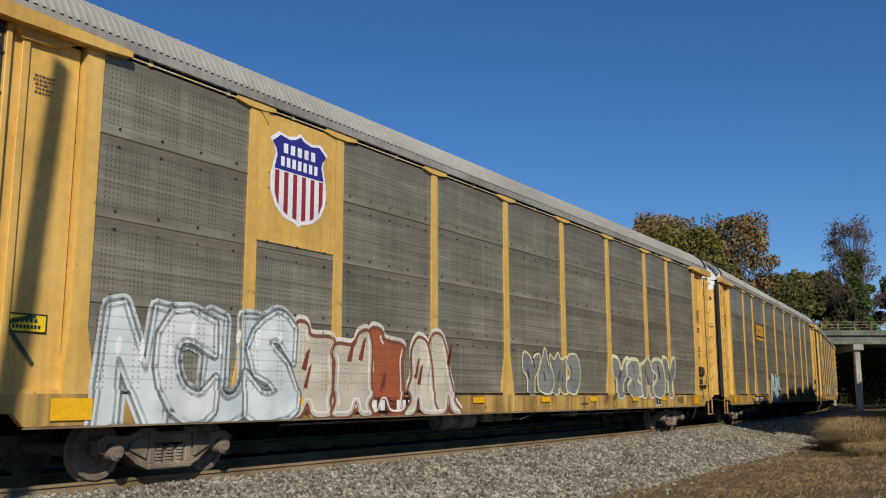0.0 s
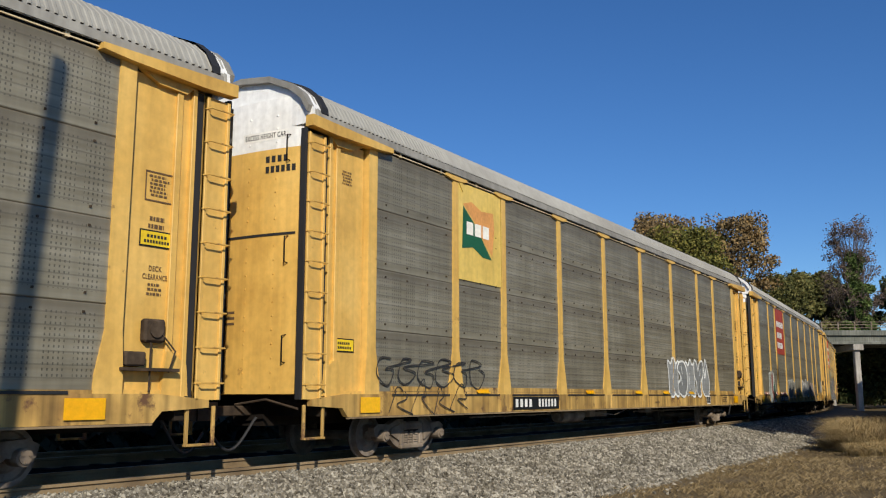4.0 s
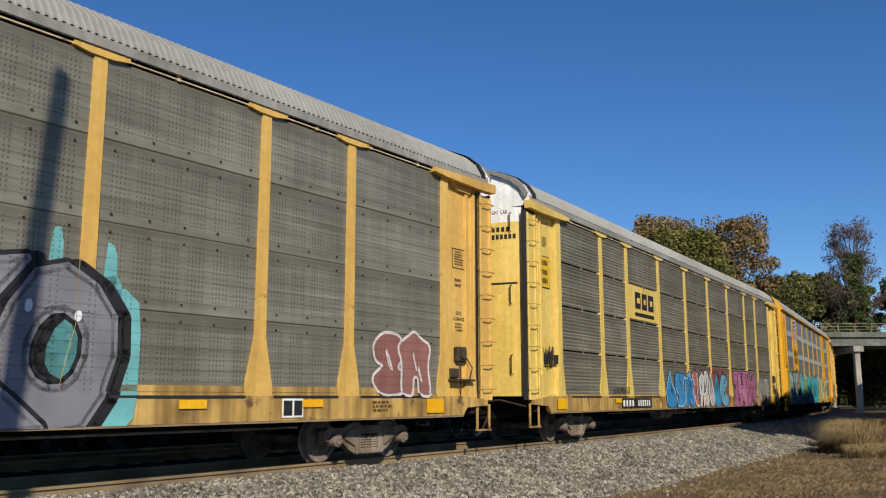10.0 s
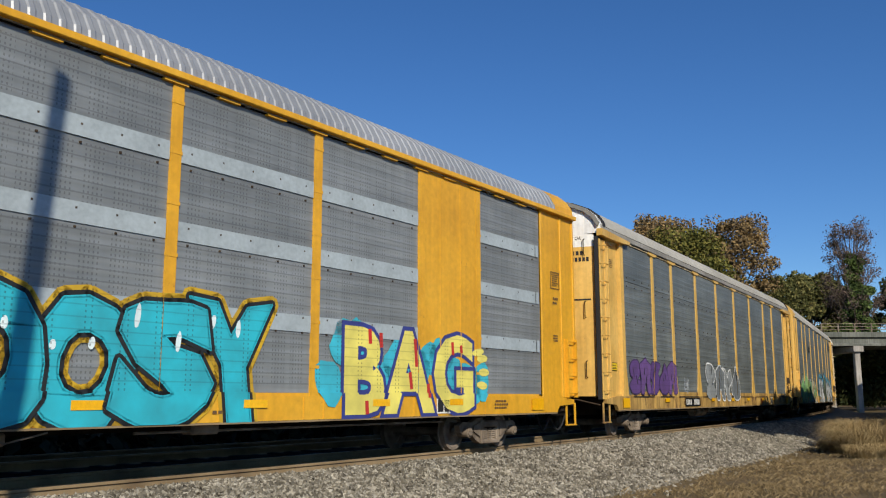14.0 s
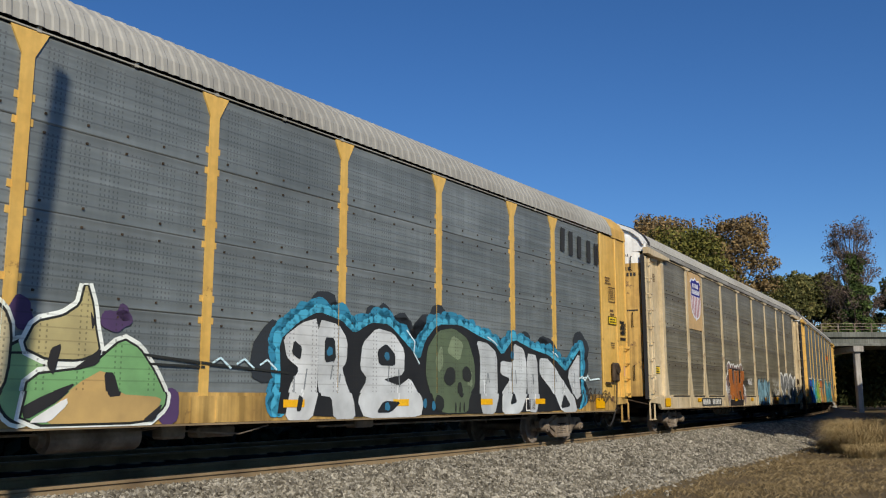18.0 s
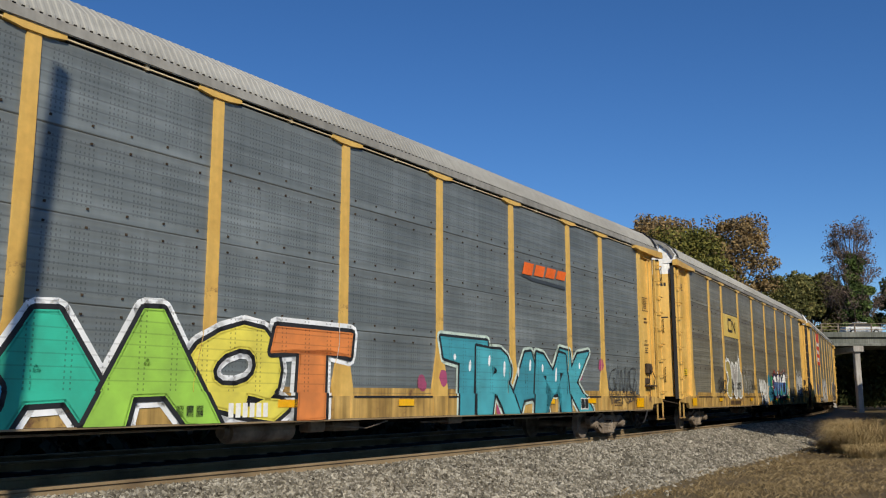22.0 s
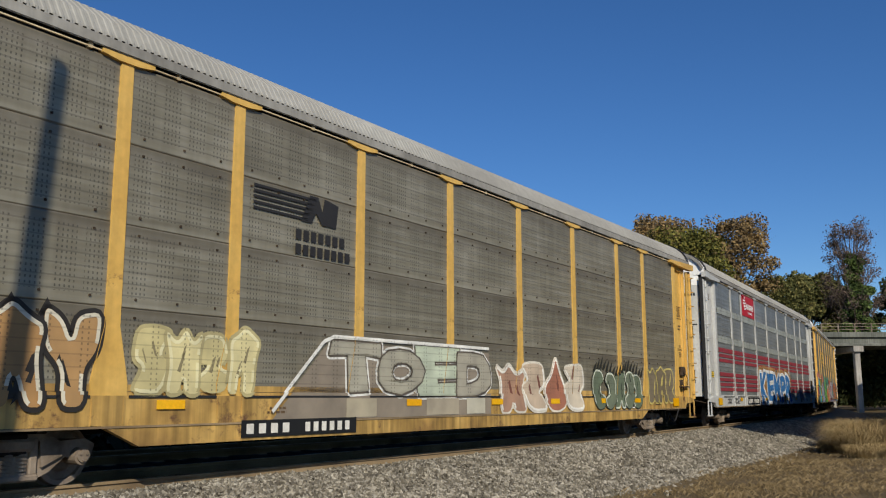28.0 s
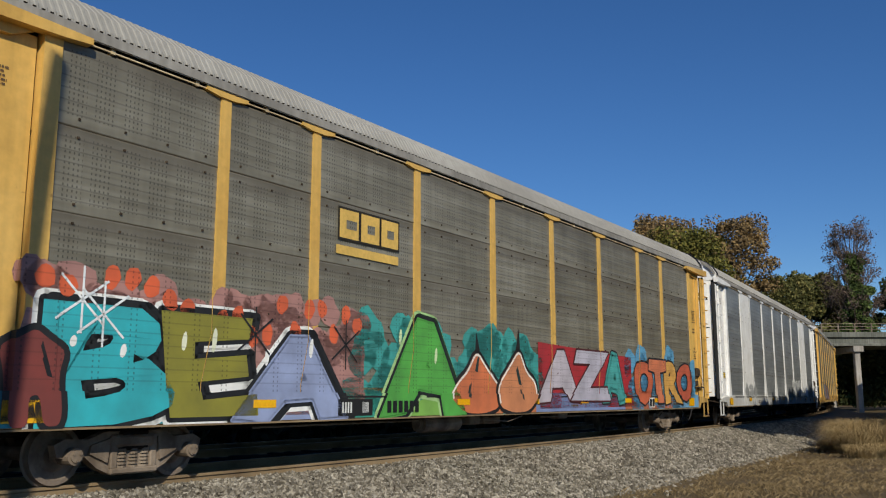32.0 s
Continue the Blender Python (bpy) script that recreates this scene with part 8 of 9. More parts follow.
coat(12, "paint_cloud", bm, spray("b98a4e"), 0, "ochre specks of spray paint")
piece(12, "KEMPR", -3.9, 4.6, 0.84, 2.1, ["2d72b4"], "f3f4f4", "b98a52", None, None, None, 131, 0.02, 0.075, label="big blue block letters with white outlines", lap=-0.10)
plate(12, -6.88, -4.32, "15151a")
rect(12, "data_plate", -11.9, -11.5, 0.78, 1.02, paint("c9a820"), 2)
lines(12, -10.6, -9.7, 0.80, 1.0, 3, BLACK, 132)
lines(12, -9.4, -8.4, 0.78, 1.02, 5, BLACK, 133)
graffiti(12, 7.5, 8.6, 0.9, 1.5, 2, ["8a7484", "94808e"], "6a5664", None, None, 134, 0.03)

# many-coloured car
bm = bmesh.new()
for i in range(60):
    poly(bm, blob(-11.8 + i * 0.1, rng.uniform(1.7, 2.45), 0.5, 0.45, 0, 2, rng, 0.14, 15))
poly(bm, [(-12.2, 0.8), (-5.8, 0.8), (-5.8, 2.0), (-11.9, 2.05)])
coat(13, "paint_cloud", bm, spray("ad8078"), 0, "dusty pink ground of a large sprayed piece")
bm = bmesh.new()
for i in range(20):
    poly(bm, blob(-11.7 + i * 0.3, rng.uniform(1.9, 2.55), 0.24, 0.3, 0, 2, rng, 0.1, 12))
coat(13, "paint_cloud", bm, spray("d8623a"), 1, "orange specks of spray paint")
bm = bmesh.new()
for i in range(40):
    poly(bm, blob(-6.0 + i * 0.17, rng.uniform(1.0, 2.25), 0.8, 0.7, 0, 2, rng, 0.14, 15))
coat(13, "paint_cloud", bm, spray("3f9d96"), 0, "sea-green cloud of spray paint")
bm = bmesh.new()
poly(bm, [(0.6, 0.8), (6.3, 0.8), (6.3, 2.15), (0.6, 2.3)])
coat(13, "paint_cloud", bm, spray("a8262c"), 0, "red field of a sprayed piece")
bm = bmesh.new()
for i in range(32):
    poly(bm, blob(6.2 + i * 0.18, rng.uniform(0.95, 2.2), 0.8, 0.8, 0, 2, rng, 0.14, 15))
coat(13, "paint_cloud", bm, spray("5f9fc4"), 0, "sky-blue cloud of spray paint")
graffiti(13, -12.7, -11.4, 0.73, 1.85, 2, ["1f6a7c", "7c3a34"], "101418", None, None, 141, 0.08, slit_hex="0f1216")
for hexa, x0, x1 in (("3f9fa8", -12.2, -9.95), ("7e7a2a", -9.95, -8.4), ("8f9cc0", -8.4, -6.3), ("3f9d86", -6.3, -4.9), ("7fb24e", -4.9, -2.6), ("c0764a", -2.6, 0.4), ("7f8fb8", 0.4, 5.7), ("b86a48", 5.7, 9.6), ("6f9fc0", 9.6, 12.2)):
    rect(13, "paint_band", x0, x1, 0.73, 1.16, spray(hexa), 0, "solid spray paint over the sill")
piece(13, "B", -11.6, -9.95, 0.76, 2.12, ["36b0ba"], "101418", "f2f4ee", (0.1, 0.03, "101418"), "f2f4ee", None, 142, 0.03, 0.032, "turquoise letter with black and white outlines")
piece(13, "E", -9.85, -8.5, 0.76, 2.08, ["8a8630"], "101418", "f2f4ee", (0.1, 0.03, "101418"), "e9ecd0", None, 143, 0.02, 0.032, "olive-green letter with black outlines")
piece(13, "A", -8.3, -6.45, 0.76, 1.98, ["95a2c6"], "101418", "f2f4ee", (0.12, 0.02, "101418"), "f2f4ee", None, 144, 0.055, 0.032, "lilac-blue letter with black outlines")
piece(13, "A", -5.1, -2.75, 0.76, 2.35, ["55a845"], "101418", "a9d08a", (0.06, 0.02, "123014"), "cfe6b0", None, 145, 0.05, 0.032, "green letter with black outlines")
graffiti(13, -3.0, 0.45, 0.73, 2.0, 2, ["cf7346", "c88256"], "15110f", None, "f0e8dc", 146, 0.08, slit_hex="17302c", jag=0.45, forms_from=(1, 8), label="orange piece with black outlines")
piece(13, "AZ", 0.75, 4.35, 1.0, 2.15, ["bcb4bc", "b4b0bc"], "4a1418", None, None, None, None, 147, 0.04, 0.025, "pale grey letters on red")
piece(13, "A", 4.4, 5.7, 1.0, 2.15, ["4aa6a0"], "231a1e", None, None, None, None, 148, 0.075, 0.025)
piece(13, "OTRO", 6.6, 11.5, 0.95, 2.1, ["c4623e", "cc7650", "d3a04c", "b8583c"], "1a1a20", None, None, None, None, 149, 0.04, 0.028, "brick-orange letters on blue")
for cx, cz in ((-10.9, 2.05), (-8.35, 1.95), (-6.3, 1.9), (-11.2, 2.2)):
    strokes(13, [(cx - 0.35, cz - 0.25, cx + 0.35, cz + 0.25), (cx - 0.3, cz + 0.28, cx + 0.3, cz - 0.28), (cx, cz - 0.4, cx, cz + 0.4)], "e9eef0" if cz > 2 else "1a1a1c", 0.03)
for i, (a, b) in enumerate(((-6.50, -6.0), (-5.93, -5.42), (-5.36, -4.86))):
    rect(13, "sign_mark", a - 0.04, b + 0.04, 3.62, 4.18, paint("2c2618"), 1)
    rect(13, "sign_mark", a, b, 3.66, 4.14, paint("d9b45c"), 2, "pale yellow painted block with a dark rim")
    rect(13, "sign_mark", a + 0.17, b - 0.13 + 0.08 * (i == 0), 3.82, 3.97, SCREEN_GREY, 3)
rect(13, "sign_mark", -6.58, -4.85, 3.38, 3.53, paint("d9b45c"), 2)
plate(13, -6.5, -5.6, "22211f", "d6d8d4")
bars(13, -5.2, -4.2, 0.80, 1.0, 6, paint("1b1c1a"), 6)

# cars at the end
for a, b in ((A, B), (G, H)):
    skin_panel(14, a + 0.09, b - 0.09, 1.14, 5.28, WHITE, "plain white painted sheet")
graffiti(14, 3.5, 6.5, 1.1, 1.9, 4, ["b4b6b4", "a8aaaa"], "dcdedc", None, None, 151, 0.04)
graffiti(14, -9.0, -6.5, 1.1, 1.6, 3, ["9a9c9a", "a8aaaa"], "c8cac8", None, None, 152, 0.04)
graffiti(15, -8.0, -2.0, 0.9, 1.9, 6, ["7a86a0", "9a8a7a", "8a5a52"], "2a2c34", None, None, 153, 0.05)
graffiti(16, -3.0, 3.0, 0.9, 1.9, 6, ["8aa08a", "7a8a9a"], "2a2c34", None, None, 154, 0.05)


# ---------------------------------------------------------------- bridge
def road_bridge():
    b = thing("road_bridge", "pale concrete road bridge on round-edged piers over the tracks", "bridge")
    bm = bmesh.new()
    box(bm, 36, 125, 104.6, 113.4, 8.0, 8.35)
    part("deck", bm, CONCRETE_OLD, b)
    for y in (104.9, 107.0, 109.0, 111.0, 113.1):
        bm = bmesh.new()
        prism(bm, [(y - 0.28, 6.95), (y + 0.28, 6.95), (y + 0.28, 7.15), (y + 0.10, 7.3), (y + 0.10, 7.8), (y + 0.35, 8.0), (y - 0.35, 8.0), (y - 0.10, 7.8), (y - 0.10, 7.3), (y - 0.28, 7.15)], 0, 36, 125)
        part("girder", bm, CONCRETE_OLD, b)
    bm = bmesh.new()
    box(bm, 36, 125, 104.45, 104.7, 7.95, 8.55, 0.02)
    part("kerb", bm, CONCRETE_OLD, b)
    for i in range(46):
        bm = bmesh.new()
        x = 36.5 + i * 1.95
        box(bm, x - 0.06, x + 0.06, 104.5, 104.64, 8.5, 9.55)
        part("rail_post", bm, IRON, b)
    for z in (8.85, 9.2, 9.52):
        bm = bmesh.new()
        rod(bm, (36.2, 104.57, z), (125, 104.57, z), 0.04, 6)
        part("hand_rail", bm, IRON, b)
    for x in (48.5, 63.0, 78.0):
        bm = bmesh.new()
        box(bm, x - 0.6, x + 0.6, 104.6, 113.3, 6.25, 6.95, 0.06)
        part("pier_cap", bm, CONCRETE, b)
        for y in (105.3, 112.6):
            bm = bmesh.new()
            box(bm, x - 0.32, x + 0.32, y - 0.32, y + 0.32, -0.9, 6.26, 0.07)
            part("pier", bm, CONCRETE, b)
    bm = bmesh.new()
    prism(bm, [(104.4, -1.2), (113.6, -1.2), (113.6, 8.0), (104.4, 8.0)], 0, 33.5, 36.2)
    part("abutment", bm, CONCRETE, b)


road_bridge()


# ---------------------------------------------------------------- car on the bridge
def white_car():
    c = thing("passenger_car", "small white saloon car driving over the road bridge", "car", "", Matrix.Translation((38, 106.2, 8.35)))
    bm = bmesh.new()
    prism(bm, [(-2.15, 0.30), (2.1, 0.30), (2.2, 0.55), (2.1, 0.78), (1.1, 0.92), (-1.5, 0.95), (-2.15, 0.88), (-2.22, 0.55)], 1, -0.86, 0.86)
    bmesh.ops.bevel(bm, geom=list(bm.edges), offset=0.05, segments=2, affect='EDGES')
    part("body", bm, WHITE, c)
    bm = bmesh.new()
    prism(bm, [(1.05, 0.90), (0.35, 1.38), (-0.75, 1.42), (-1.55, 0.93)], 1, -0.74, 0.74)
    part("glasshouse", bm, RUBBER, c, "dark window band")
    bm = bmesh.new()
    prism(bm, [(0.42, 1.37), (0.36, 1.42), (-0.72, 1.47), (-0.86, 1.40)], 1, -0.72, 0.72)
    part("car_roof", bm, WHITE, c)
    for x in (-1.35, 1.35):
        for y in (-0.8, 0.8):
            w = part_of("wheel", cached("car_tyre", lambda bm: rod(bm, (0, -0.1, 0), (0, 0.1, 0), 0.31, 18)), RUBBER, c, m=Matrix.Translation((x, y, 0.31)))
            part_of("rim", cached("car_rim", lambda bm: rod(bm, (0, -0.11, 0), (0, 0.11, 0), 0.19, 12)), ROOF_NEW, w)
    return c


SALOON = white_car()


# ---------------------------------------------------------------- trees and scrub
def leaf_material(name, a, b, c):
    m, N, L, p = shader(name, 0.75, 0.0, 0.2)
    g = N.new("ShaderNodeNewGeometry")
    tc = N.new("ShaderNodeTexCoord")
    n = N.new("ShaderNodeTexNoise")
    n.inputs["Scale"].default_value = 0.35
    L.new(tc.outputs["Object"], n.inputs["Vector"])
    ad = N.new("ShaderNodeMath")
    ad.operation = 'MULTIPLY_ADD'
    ad.inputs[1].default_value = 0.55
    L.new(g.outputs["Random Per Island"], ad.inputs[0])
    s = N.new("ShaderNodeMath")
    s.operation = 'MULTIPLY'
    s.inputs[1].default_value = 0.6
    L.new(n.outputs["Fac"], s.inputs[0])
    L.new(s.outputs[0], ad.inputs[2])
    r = N.new("ShaderNodeValToRGB")
    r.color_ramp.elements[0].position, r.color_ramp.elements[1].position = 0.25, 0.85
    r.color_ramp.elements[0].color, r.color_ramp.elements[1].color = rgb(a), rgb(c)
    e = r.color_ramp.elements.new(0.55)
    e.color = rgb(b)
    L.new(ad.outputs[0], r.inputs["Fac"])
    L.new(r.outputs["Color"], p.inputs["Base Color"])
    return m


AUTUMN = leaf_material("autumn leaves", (0.07, 0.052, 0.03), (0.18, 0.125, 0.06), (0.34, 0.225, 0.09))
OLIVE_DARK = leaf_material("dark olive leaves", (0.035, 0.042, 0.013), (0.09, 0.094, 0.028), (0.18, 0.155, 0.05))
OLIVE = leaf_material("olive leaves", (0.042, 0.048, 0.012), (0.12, 0.12, 0.025), (0.235, 0.20, 0.045))
TWIGS = leaf_material("brown seed heads and twigs", (0.06, 0.045, 0.038), (0.11, 0.08, 0.065), (0.17, 0.12, 0.09))
DARK = leaf_material("dark green leaves", (0.012, 0.018, 0.008), (0.035, 0.048, 0.016), (0.08, 0.085, 0.03))
IVY = leaf_material("ivy leaves", (0.035, 0.055, 0.012), (0.075, 0.115, 0.028), (0.14, 0.185, 0.055))
# Nearly black leaf colours: the shade behind the train is put into them.
SHADE = leaf_material("leaves with deep shade in their colour", (0.006, 0.008, 0.004), (0.014, 0.018, 0.007), (0.03, 0.032, 0.012))
TUFT = leaf_material("golden dry tufts", (0.16, 0.11, 0.05), (0.34, 0.245, 0.115), (0.50, 0.38, 0.19))
STRAW = leaf_material("dry straw", (0.095, 0.068, 0.033), (0.195, 0.14, 0.068), (0.32, 0.24, 0.125))


def leaves(rng, centres, radii, counts, size, flat=0.8):
    """Small crossed leaf quads strewn through round clumps."""
    def unit(v):
        return v / (np.linalg.norm(v, axis=1)[:, None] + 1e-9)
    counts = np.array([max(1, int(c)) for c in counts])
    n = int(counts.sum())
    c = np.repeat(np.array(centres, float), counts, axis=0)
    r = np.repeat(np.array(radii, float), counts)
    q = c + unit(rng.normal(0, 1, (n, 3))) * (r * rng.random(n) ** 0.45)[:, None] * np.array((1, 1, flat))
    u = unit(rng.normal(0, 1, (n, 3)))
    w = unit(np.cross(u, rng.normal(0, 1, (n, 3))))
    s = (size * (0.6 + 0.8 * rng.random(n)))[:, None]
    verts = np.stack([q - u * s, q + w * s * 0.6, q + u * s, q - w * s * 0.6], axis=1).reshape(-1, 3).tolist()
    return verts, np.arange(4 * n).reshape(-1, 4).tolist()


def tree(x, y, z, height, spread, material, label, seed, name="tree", clumps=46, per=130, size=0.20, bare=0.0, trunk_r=0.32, low=0.3, crown_name="crown"):
    rng = np.random.default_rng(seed)
    t = thing(name, label, "tree", "", Matrix.Translation((x, y, z)))
    bm = bmesh.new()
    pts = [Vector((0, 0, 0))]
    for i in range(1, 8):
        pts.append(Vector((rng.normal(0, 0.12) * i * 0.4, rng.normal(0, 0.12) * i * 0.4, height * 0.82 * i / 7)))
    for i in range(7):
        rod(bm, pts[i], pts[i + 1], trunk_r * (1 - i / 8.5), 9, trunk_r * (1 - (i + 1) / 8.5))
    part("trunk", bm, BARK, t)
    centres, radii = [], []
    bm = bmesh.new()
    for i in range(clumps):
        f = low + (1 - low) * rng.random() ** 0.8
        a = rng.random() * 6.283
        prof = math.sin(math.pi * min(1.0, (f - low * 0.6) / (1.08 - low * 0.6))) ** 0.6
        r = spread * prof * (0.35 + 0.65 * rng.random() ** 0.5)
        end = Vector((r * math.cos(a), r * math.sin(a), height * f))
        i0 = min(6, int(max(0.1, f - 0.25) / 0.82 * 7))
        st = pts[i0]
        mid = (st + end) / 2 + Vector((0, 0, height * 0.03))
        rr = min(0.09, trunk_r * 0.28)
        rod(bm, st, mid, rr, 5, rr * 0.6)
        rod(bm, mid, end, rr * 0.6, 5, rr * 0.15)
        for q in range(3):
            e2 = end + Vector(rng.normal(0, spread * 0.16, 3))
            rod(bm, (mid + end) / 2, e2, rr * 0.16, 4, rr * 0.04)
            if bare:
                for q2 in range(4):
                    rod(bm, e2 * 0.6 + end * 0.4, e2 + Vector(rng.normal(0, spread * 0.13, 3)) + Vector((0, 0, 0.3)), rr * 0.06, 3, rr * 0.02)
        centres.append(tuple(end))
        radii.append(spread * (0.2 + 0.2 * rng.random()))
    part("branchwork", bm, BARK, t)
    v, f = leaves(rng, centres, radii, [int(per * (1 - bare) * (0.5 + rng.random())) for _ in centres], size)
    c = raw(crown_name, v, f, material)
    c.parent = t
    return t


tree(31.5, 116, 0.6, 22.2, 5.6, OLIVE, "olive-green autumn oak behind the train", 21, clumps=80, per=330, size=0.19)
tree(29.6, 121, 0.6, 24.8, 5.8, AUTUMN, "tan-brown autumn oak with thinning leaves", 22, clumps=80, per=270, size=0.19)
tree(41.0, 124, 0.6, 25.0, 5.6, AUTUMN, "rust-orange autumn oak with gaps in its crown", 23, clumps=80, per=270, size=0.19)
tree(36.5, 127, 0.6, 23.5, 6.0, OLIVE, "olive-brown autumn tree behind the train", 24, clumps=70, per=260, size=0.19)
tree(47.5, 124, 0.6, 16.8, 4.4, OLIVE_DARK, "dark olive tree standing beside the line", 29, clumps=55, per=240, size=0.19)
tree(69.2, 168, 0.0, 23.0, 7.4, OLIVE_DARK, "round dark olive tree beyond the bridge", 25, clumps=90, per=300, size=0.32, low=0.1)
tree(74.0, 172, 0.0, 22.5, 6.0, DARK, "round dark green tree beyond the bridge", 26, clumps=60, per=260, size=0.32, low=0.1)
tree(61.0, 132, -0.5, 27.3, 3.9, TWIGS, "tall bare tree with ivy on its trunk", 27, clumps=120, per=150, size=0.13, bare=0.5, trunk_r=0.5, low=0.45)
tree(69.5, 133, -0.5, 19.0, 4.6, DARK, "dark green tree at the bridge's end", 28, clumps=44, per=220, size=0.26, low=0.15)


def ivy_column():
    rng = np.random.default_rng(5)
    t = bpy.data.objects["ivy_tree"] if "ivy_tree" in bpy.data.objects else None
    cs, rs = [], []
    for i in range(110):
        h = 1 + 21.5 * rng.random() ** 0.8
        w = 0.8 + 1.7 * (1 - h / 22)
        cs.append((rng.normal(0, w * 0.55), rng.normal(-0.9, w * 0.5), h))
        rs.append((0.75 + 0.5 * rng.random()) * (1.25 - h / 40))
    v, f = leaves(rng, cs, rs, [330] * len(cs), 0.22)
    c = raw("ivy", v, f, IVY)
    host = [o for o in bpy.data.objects if o.get("label") == "tall bare tree with ivy on its trunk"][0]
    c.parent = host
    c["label"] = "dark green ivy climbing the trunk"


ivy_column()


def scrub(name, label, cells, material, seed, size=0.16, per=240, kind="stuff", category="bushes"):
    """A bank of dense leaves: round clumps at the given places."""
    rng = np.random.default_rng(seed)
    v, f = leaves(rng, [c[:3] for c in cells], [c[3] for c in cells], [int(per * c[3] ** 2) for c in cells], size)
    return tagged(raw(name, v, f, material), label, category, kind=kind)


rng = np.random.default_rng(31)
# Mostly unseen leaf bank, added to keep skylight from under the cars.
cells = []
for i in range(110):
    s = -25 + i * 1.15
    for z in (0.2, 1.3, 2.4, 3.5, 4.6):
        p = track(s, 7.6 + rng.random() * 1.6 + z * 0.4)[0]
        cells.append((p.x, p.y, z + rng.random() * 0.25, 0.75 + rng.random() * 0.35))
for i in range(170):
    p = track(-25 + i * 0.75, 6.2 + rng.random() * 0.7)[0]
    cells.append((p.x, p.y, -0.1 + rng.random() * 0.3, 0.42 + rng.random() * 0.2))
scrub("undergrowth", "undergrowth added behind the train to block light, shade in its leaf colour", cells, SHADE, 32, 0.24, 260)
# Dark leaves stand in for the black shade under the bridge.
cells = []
for i in range(130):
    x = 53 + rng.random() * 65
    cells.append((x, 116 + rng.random() * 6, 0.5 + rng.random() * 6.5, 1.6 + rng.random() * 1.2))
scrub("thicket", "thicket added beyond the bridge, its leaves dark to stand for the shade there", cells, DARK, 33, 0.34, 130)
cells = [(72 + rng.random() * 45, 178 + rng.random() * 8, 0.5 + rng.random() * 9, 2.0 + rng.random() * 1.5) for i in range(110)]
scrub("far_thicket", "dark green thicket far beyond the bridge", cells, DARK, 35, 0.5, 70)

# hedge beside the line, on the sunny side, that shades the far track
cells = []
for i in range(170):
    y = 25.6 + i * 0.40
    top = float(np.interp(y, (25.4, 28.4, 34.1, 55, 64, 72, 80, 94), (3.7, 5.0, 6.9, 7.0, 7.3, 7.7, 8.4, 9.6))) - 1.25
    n = int(top / 1.25) + 1
    for j in range(n):
        cells.append((0.52 * y + 1.9 + rng.random() * 1.2, y, top - (top - 0.1) * j / max(1, n - 1) + rng.normal(0, 0.08), 1.2 + rng.random() * 0.2))
scrub("hedge", "tall dense dark hedge beside the railway", cells, DARK, 34, 0.3, 60, "stuff", "hedge")
cells = []
for i in range(112):
    y = 22.4 + i * 0.195
    lo = float(np.interp(y, (22.4, 24, 25, 26.3, 28), (7.2, 6.4, 6.0, 5.4, 4.9)))
    hi = float(np.interp(y, (22.4, 24.5, 26, 31.7, 36.3, 43.5, 44.2), (7.6, 7.8, 8.15, 8.25, 8.35, 8.4, 7.0))) - 0.72
    for z in np.linspace(min(lo + 0.3, hi), hi, 6):
        cells.append((0.52 * y + 2.2 + rng.random() * 0.9, y + rng.normal(0, 0.1), float(z), 0.45 + rng.random() * 0.12))
scrub("tree_canopy", "low dark branches of leaves reaching out over the hedge", cells, DARK, 36, 0.2, 210, "stuff", "foliage")


# ---------------------------------------------------------------- leaning pole behind the camera
def utility_pole():
    foot = Vector((*track(5.59, -1.48)[0], 0))
    away = Vector((SUN_FROM.x, SUN_FROM.y, 0)).normalized()
    side = Vector((-away.y, away.x, 0))
    rise = SUN_FROM.z / math.hypot(SUN_FROM.x, SUN_FROM.y)
    reach = 8.0
    top = foot + away * reach
    top.z = 4.98 + reach * rise
    base = top - side * 0.058 * (top.z + 0.9)
    base.z = -0.9
    p = thing("utility_pole", "leaning weathered timber utility pole beside the line", "pole", "", Matrix.Translation(base))
    bm = bmesh.new()
    rod(bm, (0, 0, 0), top - base, 0.165, 14, 0.085)
    part("shaft", bm, TIMBER, p)


utility_pole()


# ---------------------------------------------------------------- dry grass
def dry_grass():
    rng = np.random.default_rng(9)
    verts, faces = [], []

    def blade(x, y, z, h, lean, w):
        a = rng.random() * 6.283
        dx, dy = math.cos(a) * lean, math.sin(a) * lean
        px, py = -math.sin(a) * w, math.cos(a) * w
        k = len(verts)
        verts.extend([(x - px, y - py, z), (x + px, y + py, z), (x + dx * 0.5 + px * 0.6, y + dy * 0.5 + py * 0.6, z + h * 0.7), (x + dx, y + dy, z + h)])
        faces.append((k, k + 1, k + 2, k + 3))
    for i in range(95000):
        s = 8 + 50 * rng.random() ** 1.5
        o = -4.0 - 8.0 * rng.random()
        e = noise.noise((s * 0.35, 2.0, 7.0)) * 0.45
        if o > -4.25 + e and rng.random() < 0.8:
            continue
        if noise.noise((s * 0.5, o * 0.5, 9.0)) < -0.18 and rng.random() < 0.75:
            continue
        p = track(s, o)[0]
        h = 0.03 + 0.07 * rng.random() ** 1.5
        blade(p.x, p.y, ground_height(s, o) - 0.008, h, h * (0.8 + 1.2 * rng.random()), 0.003 + 0.00012 * s)
    ob = raw("dry_grass", verts, faces, STRAW)
    tagged(ob, "short dry straw-coloured grass beside the ballast", "grass", kind="stuff")


dry_grass()


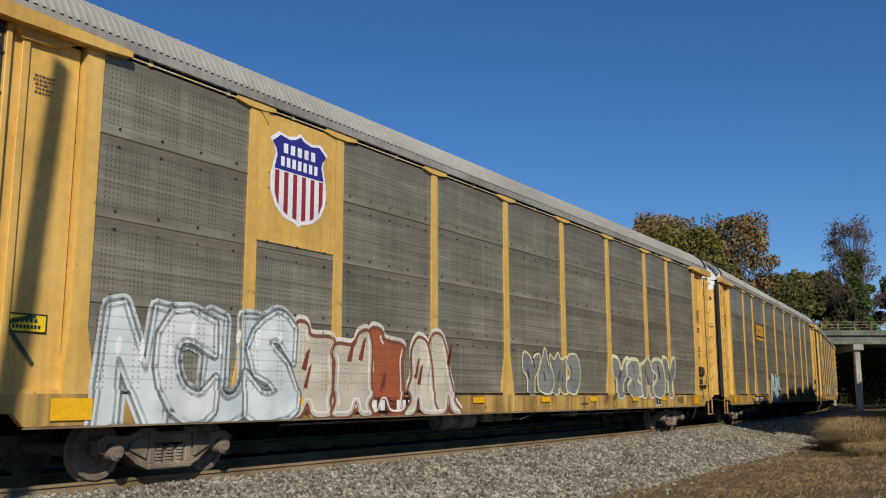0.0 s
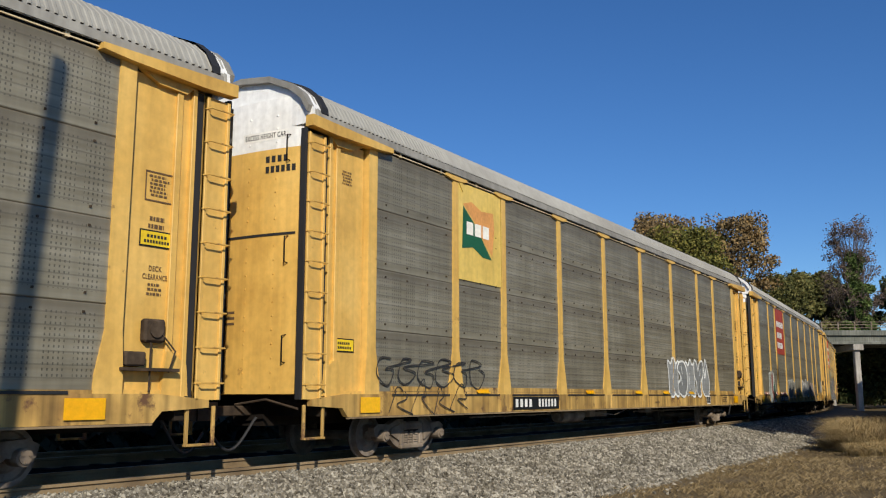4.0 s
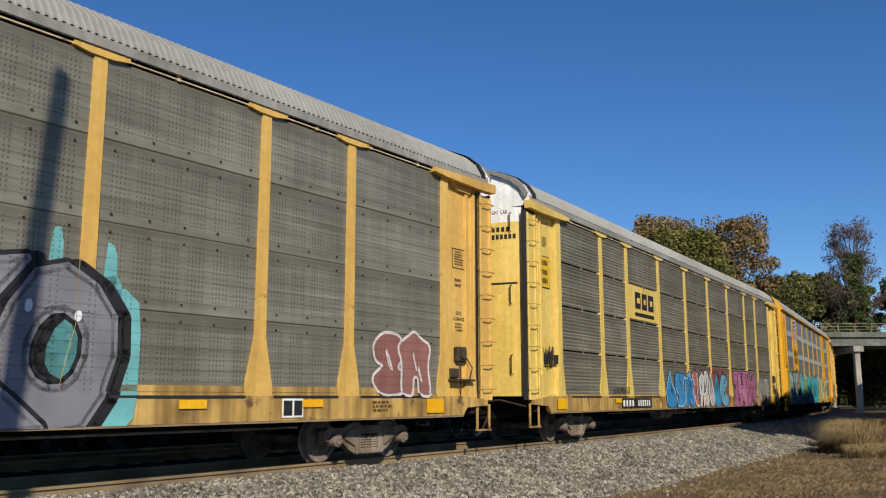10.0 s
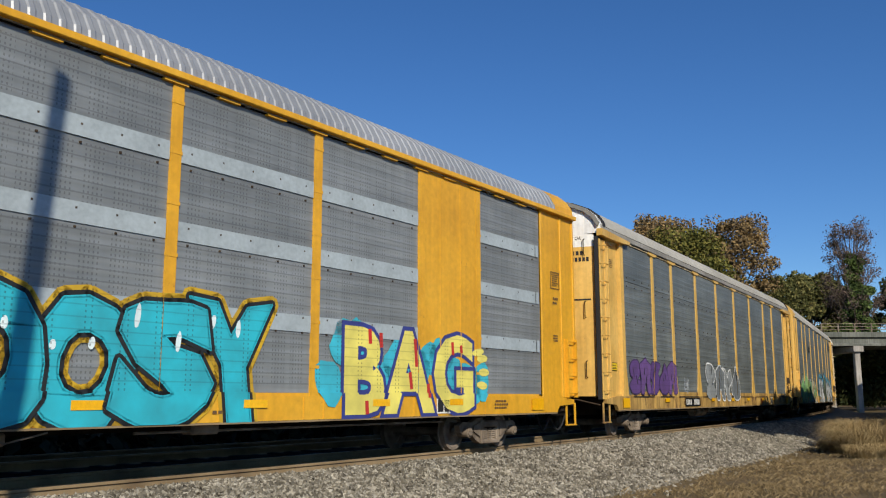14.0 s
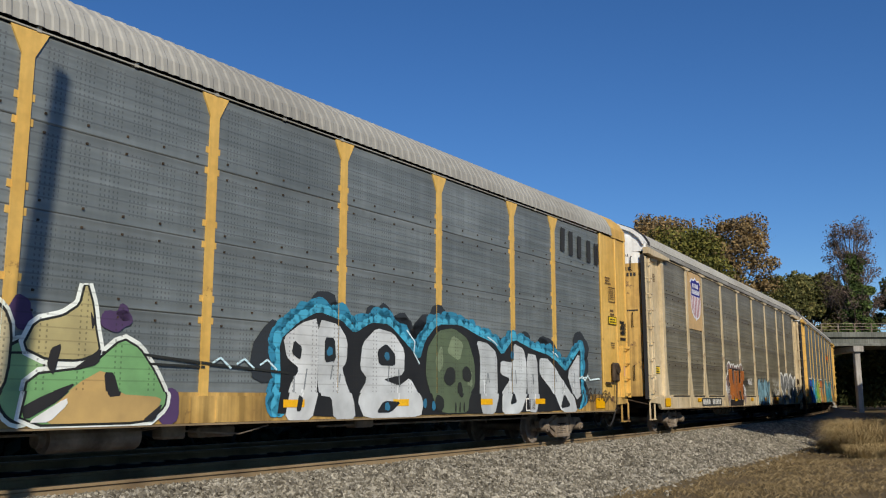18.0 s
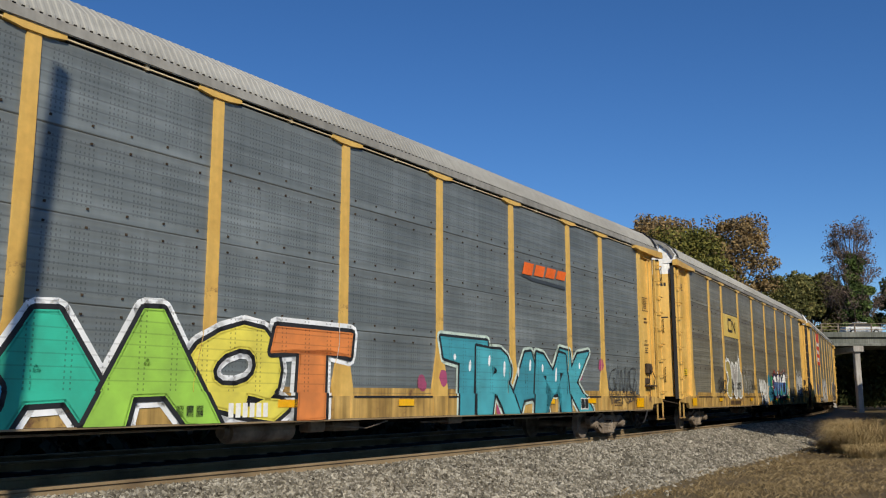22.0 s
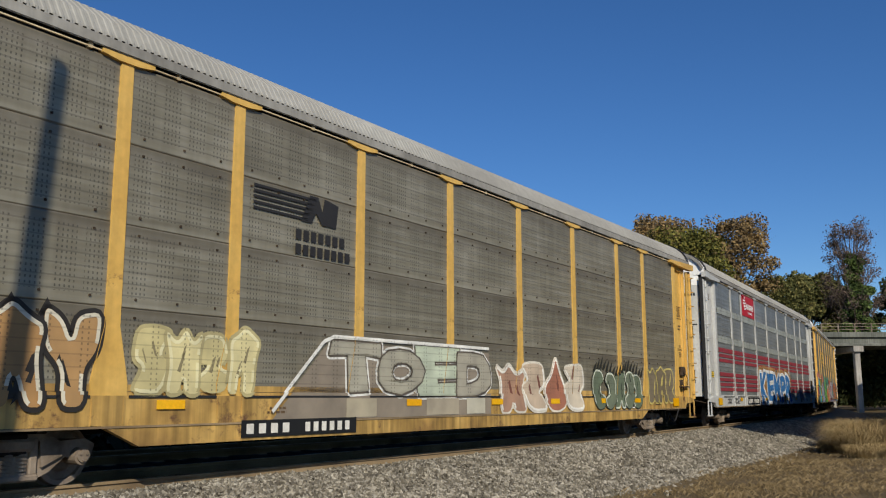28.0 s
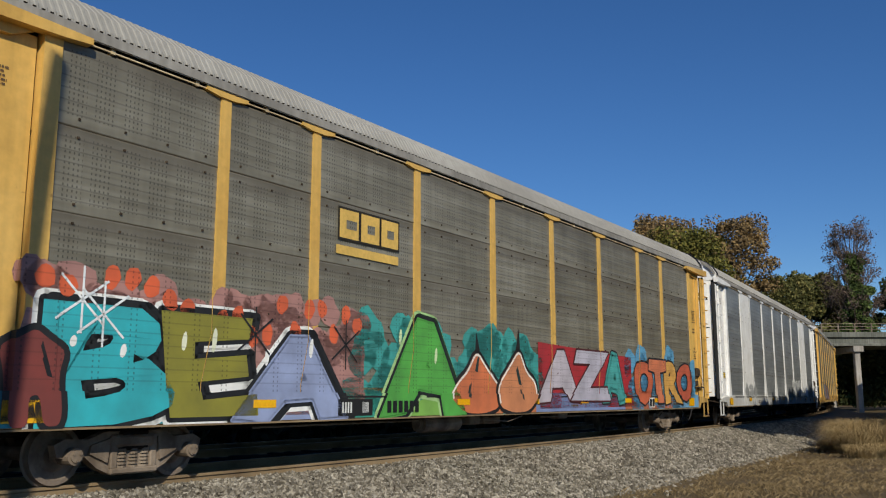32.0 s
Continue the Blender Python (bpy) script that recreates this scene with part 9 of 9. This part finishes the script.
def straw_bush(s, o, r, h, seed):
    """A mound of long thin stalks that rise from one root and arch outwards, in tufts of uneven height."""
    rng = np.random.default_rng(seed)
    verts, faces = [], []
    p = track(s, o)[0]
    z0 = ground_height(s, o)
    tufts = [(rng.random() * 6.283, r * 0.75 * rng.random() ** 0.6, 0.75 + 0.4 * rng.random()) for _ in range(26)]
    for i in range(22000):
        ta, tr, th = tufts[rng.integers(26)]
        root = Vector((p.x + tr * math.cos(ta) + rng.normal(0, 0.09), p.y + tr * math.sin(ta) + rng.normal(0, 0.09), z0 - 0.03))
        a = ta + rng.normal(0, 1.1)
        tall = h * th * (1 - 0.45 * (tr / r) ** 2) * (0.3 + 0.65 * rng.random())
        lean = tall * (0.3 + 1.1 * rng.random())
        d = Vector((math.cos(a), math.sin(a), 0))
        m1 = root + d * lean * 0.25 + Vector((0, 0, tall * 0.6))
        m2 = root + d * lean * 0.65 + Vector((0, 0, tall * 0.98))
        tip = root + d * lean * 1.15 + Vector((rng.normal(0, 0.05), rng.normal(0, 0.05), tall * (0.45 + 0.45 * rng.random())))
        side = Vector((-d.y, d.x, 0)).lerp(Vector((rng.normal(), rng.normal(), 0)), 0.5).normalized() * 0.0045
        k = len(verts)
        verts.extend([tuple(root - side), tuple(root + side), tuple(m1 + side), tuple(m1 - side), tuple(m2 + side * 0.7), tuple(m2 - side * 0.7), tuple(tip)])
        faces.extend([(k, k + 1, k + 2, k + 3), (k + 3, k + 2, k + 4, k + 5), (k + 5, k + 4, k + 6)])
    t = raw("straw_bush", verts, faces, TUFT)
    tagged(t, "rounded clump of tall dry straw-coloured grass", "bush", "dry bushes")


straw_bush(31.2, -6.4, 1.0, 1.15, 51)
straw_bush(31.9, -7.4, 1.3, 1.15, 52)
straw_bush(29.9, -6.7, 0.9, 0.45, 53)
straw_bush(32.2, -5.5, 0.75, 0.4, 54)
straw_bush(30.4, -7.8, 1.0, 0.6, 55)


# ---------------------------------------------------------------- movement
SHIFT = {8: 0.08, 1: -0.05}
LAG_T = (0, 9, 10, 11, 13, 14, 17, 18, 20, 21, 23, 24, 25, 28, 29, 30, 31, 32)
LAG = (0, 0, 0.10, 0.03, 0.03, 0.14, 0.12, 0.18, 0.22, 0.12, 0.08, 0.20, 0.06, 0.16, 0.42, 0.48, 0.34, 0.38)


def place_of(k, t):
    return 74.78 + SHIFT.get(k, 0.0) + 28.5 * k - travelled(t) + float(np.interp(t, LAG_T, LAG))


def motions():
    walk(SALOON, [(t, Matrix.Translation((x, 106.2, 8.35))) for t, x in ((0, 38), (20.6, 38), (21.0, 41.8), (21.5, 45.8), (22, 49.7), (22.5, 53.6), (24, 65.2), (28, 95), (32, 118))])
    for k, car in CARS.items():
        walk(car, [(i * 0.5, car_pose(place_of(k, i * 0.5))) for i in range(65)])
        for w, a in WHEELS[k]:
            rows, base, spin = [], Matrix.Translation((a, 0, 0.365)), 0.0
            for f in range(0, 961):
                t = f / 30
                s = place_of(k, t) + w.parent.matrix_basis.translation.x
                if 3.0 < s < 34.0 or f in (0, 960):
                    rows.append((t, base @ Matrix.Rotation(-place_of(k, t) / 0.365, 4, 'Y')))
            if len(rows) > 40:
                rows[0] = (rows[0][0], rows[1][1])
                rows[-1] = (rows[-1][0], rows[-2][1])
                walk(w, rows)


motions()
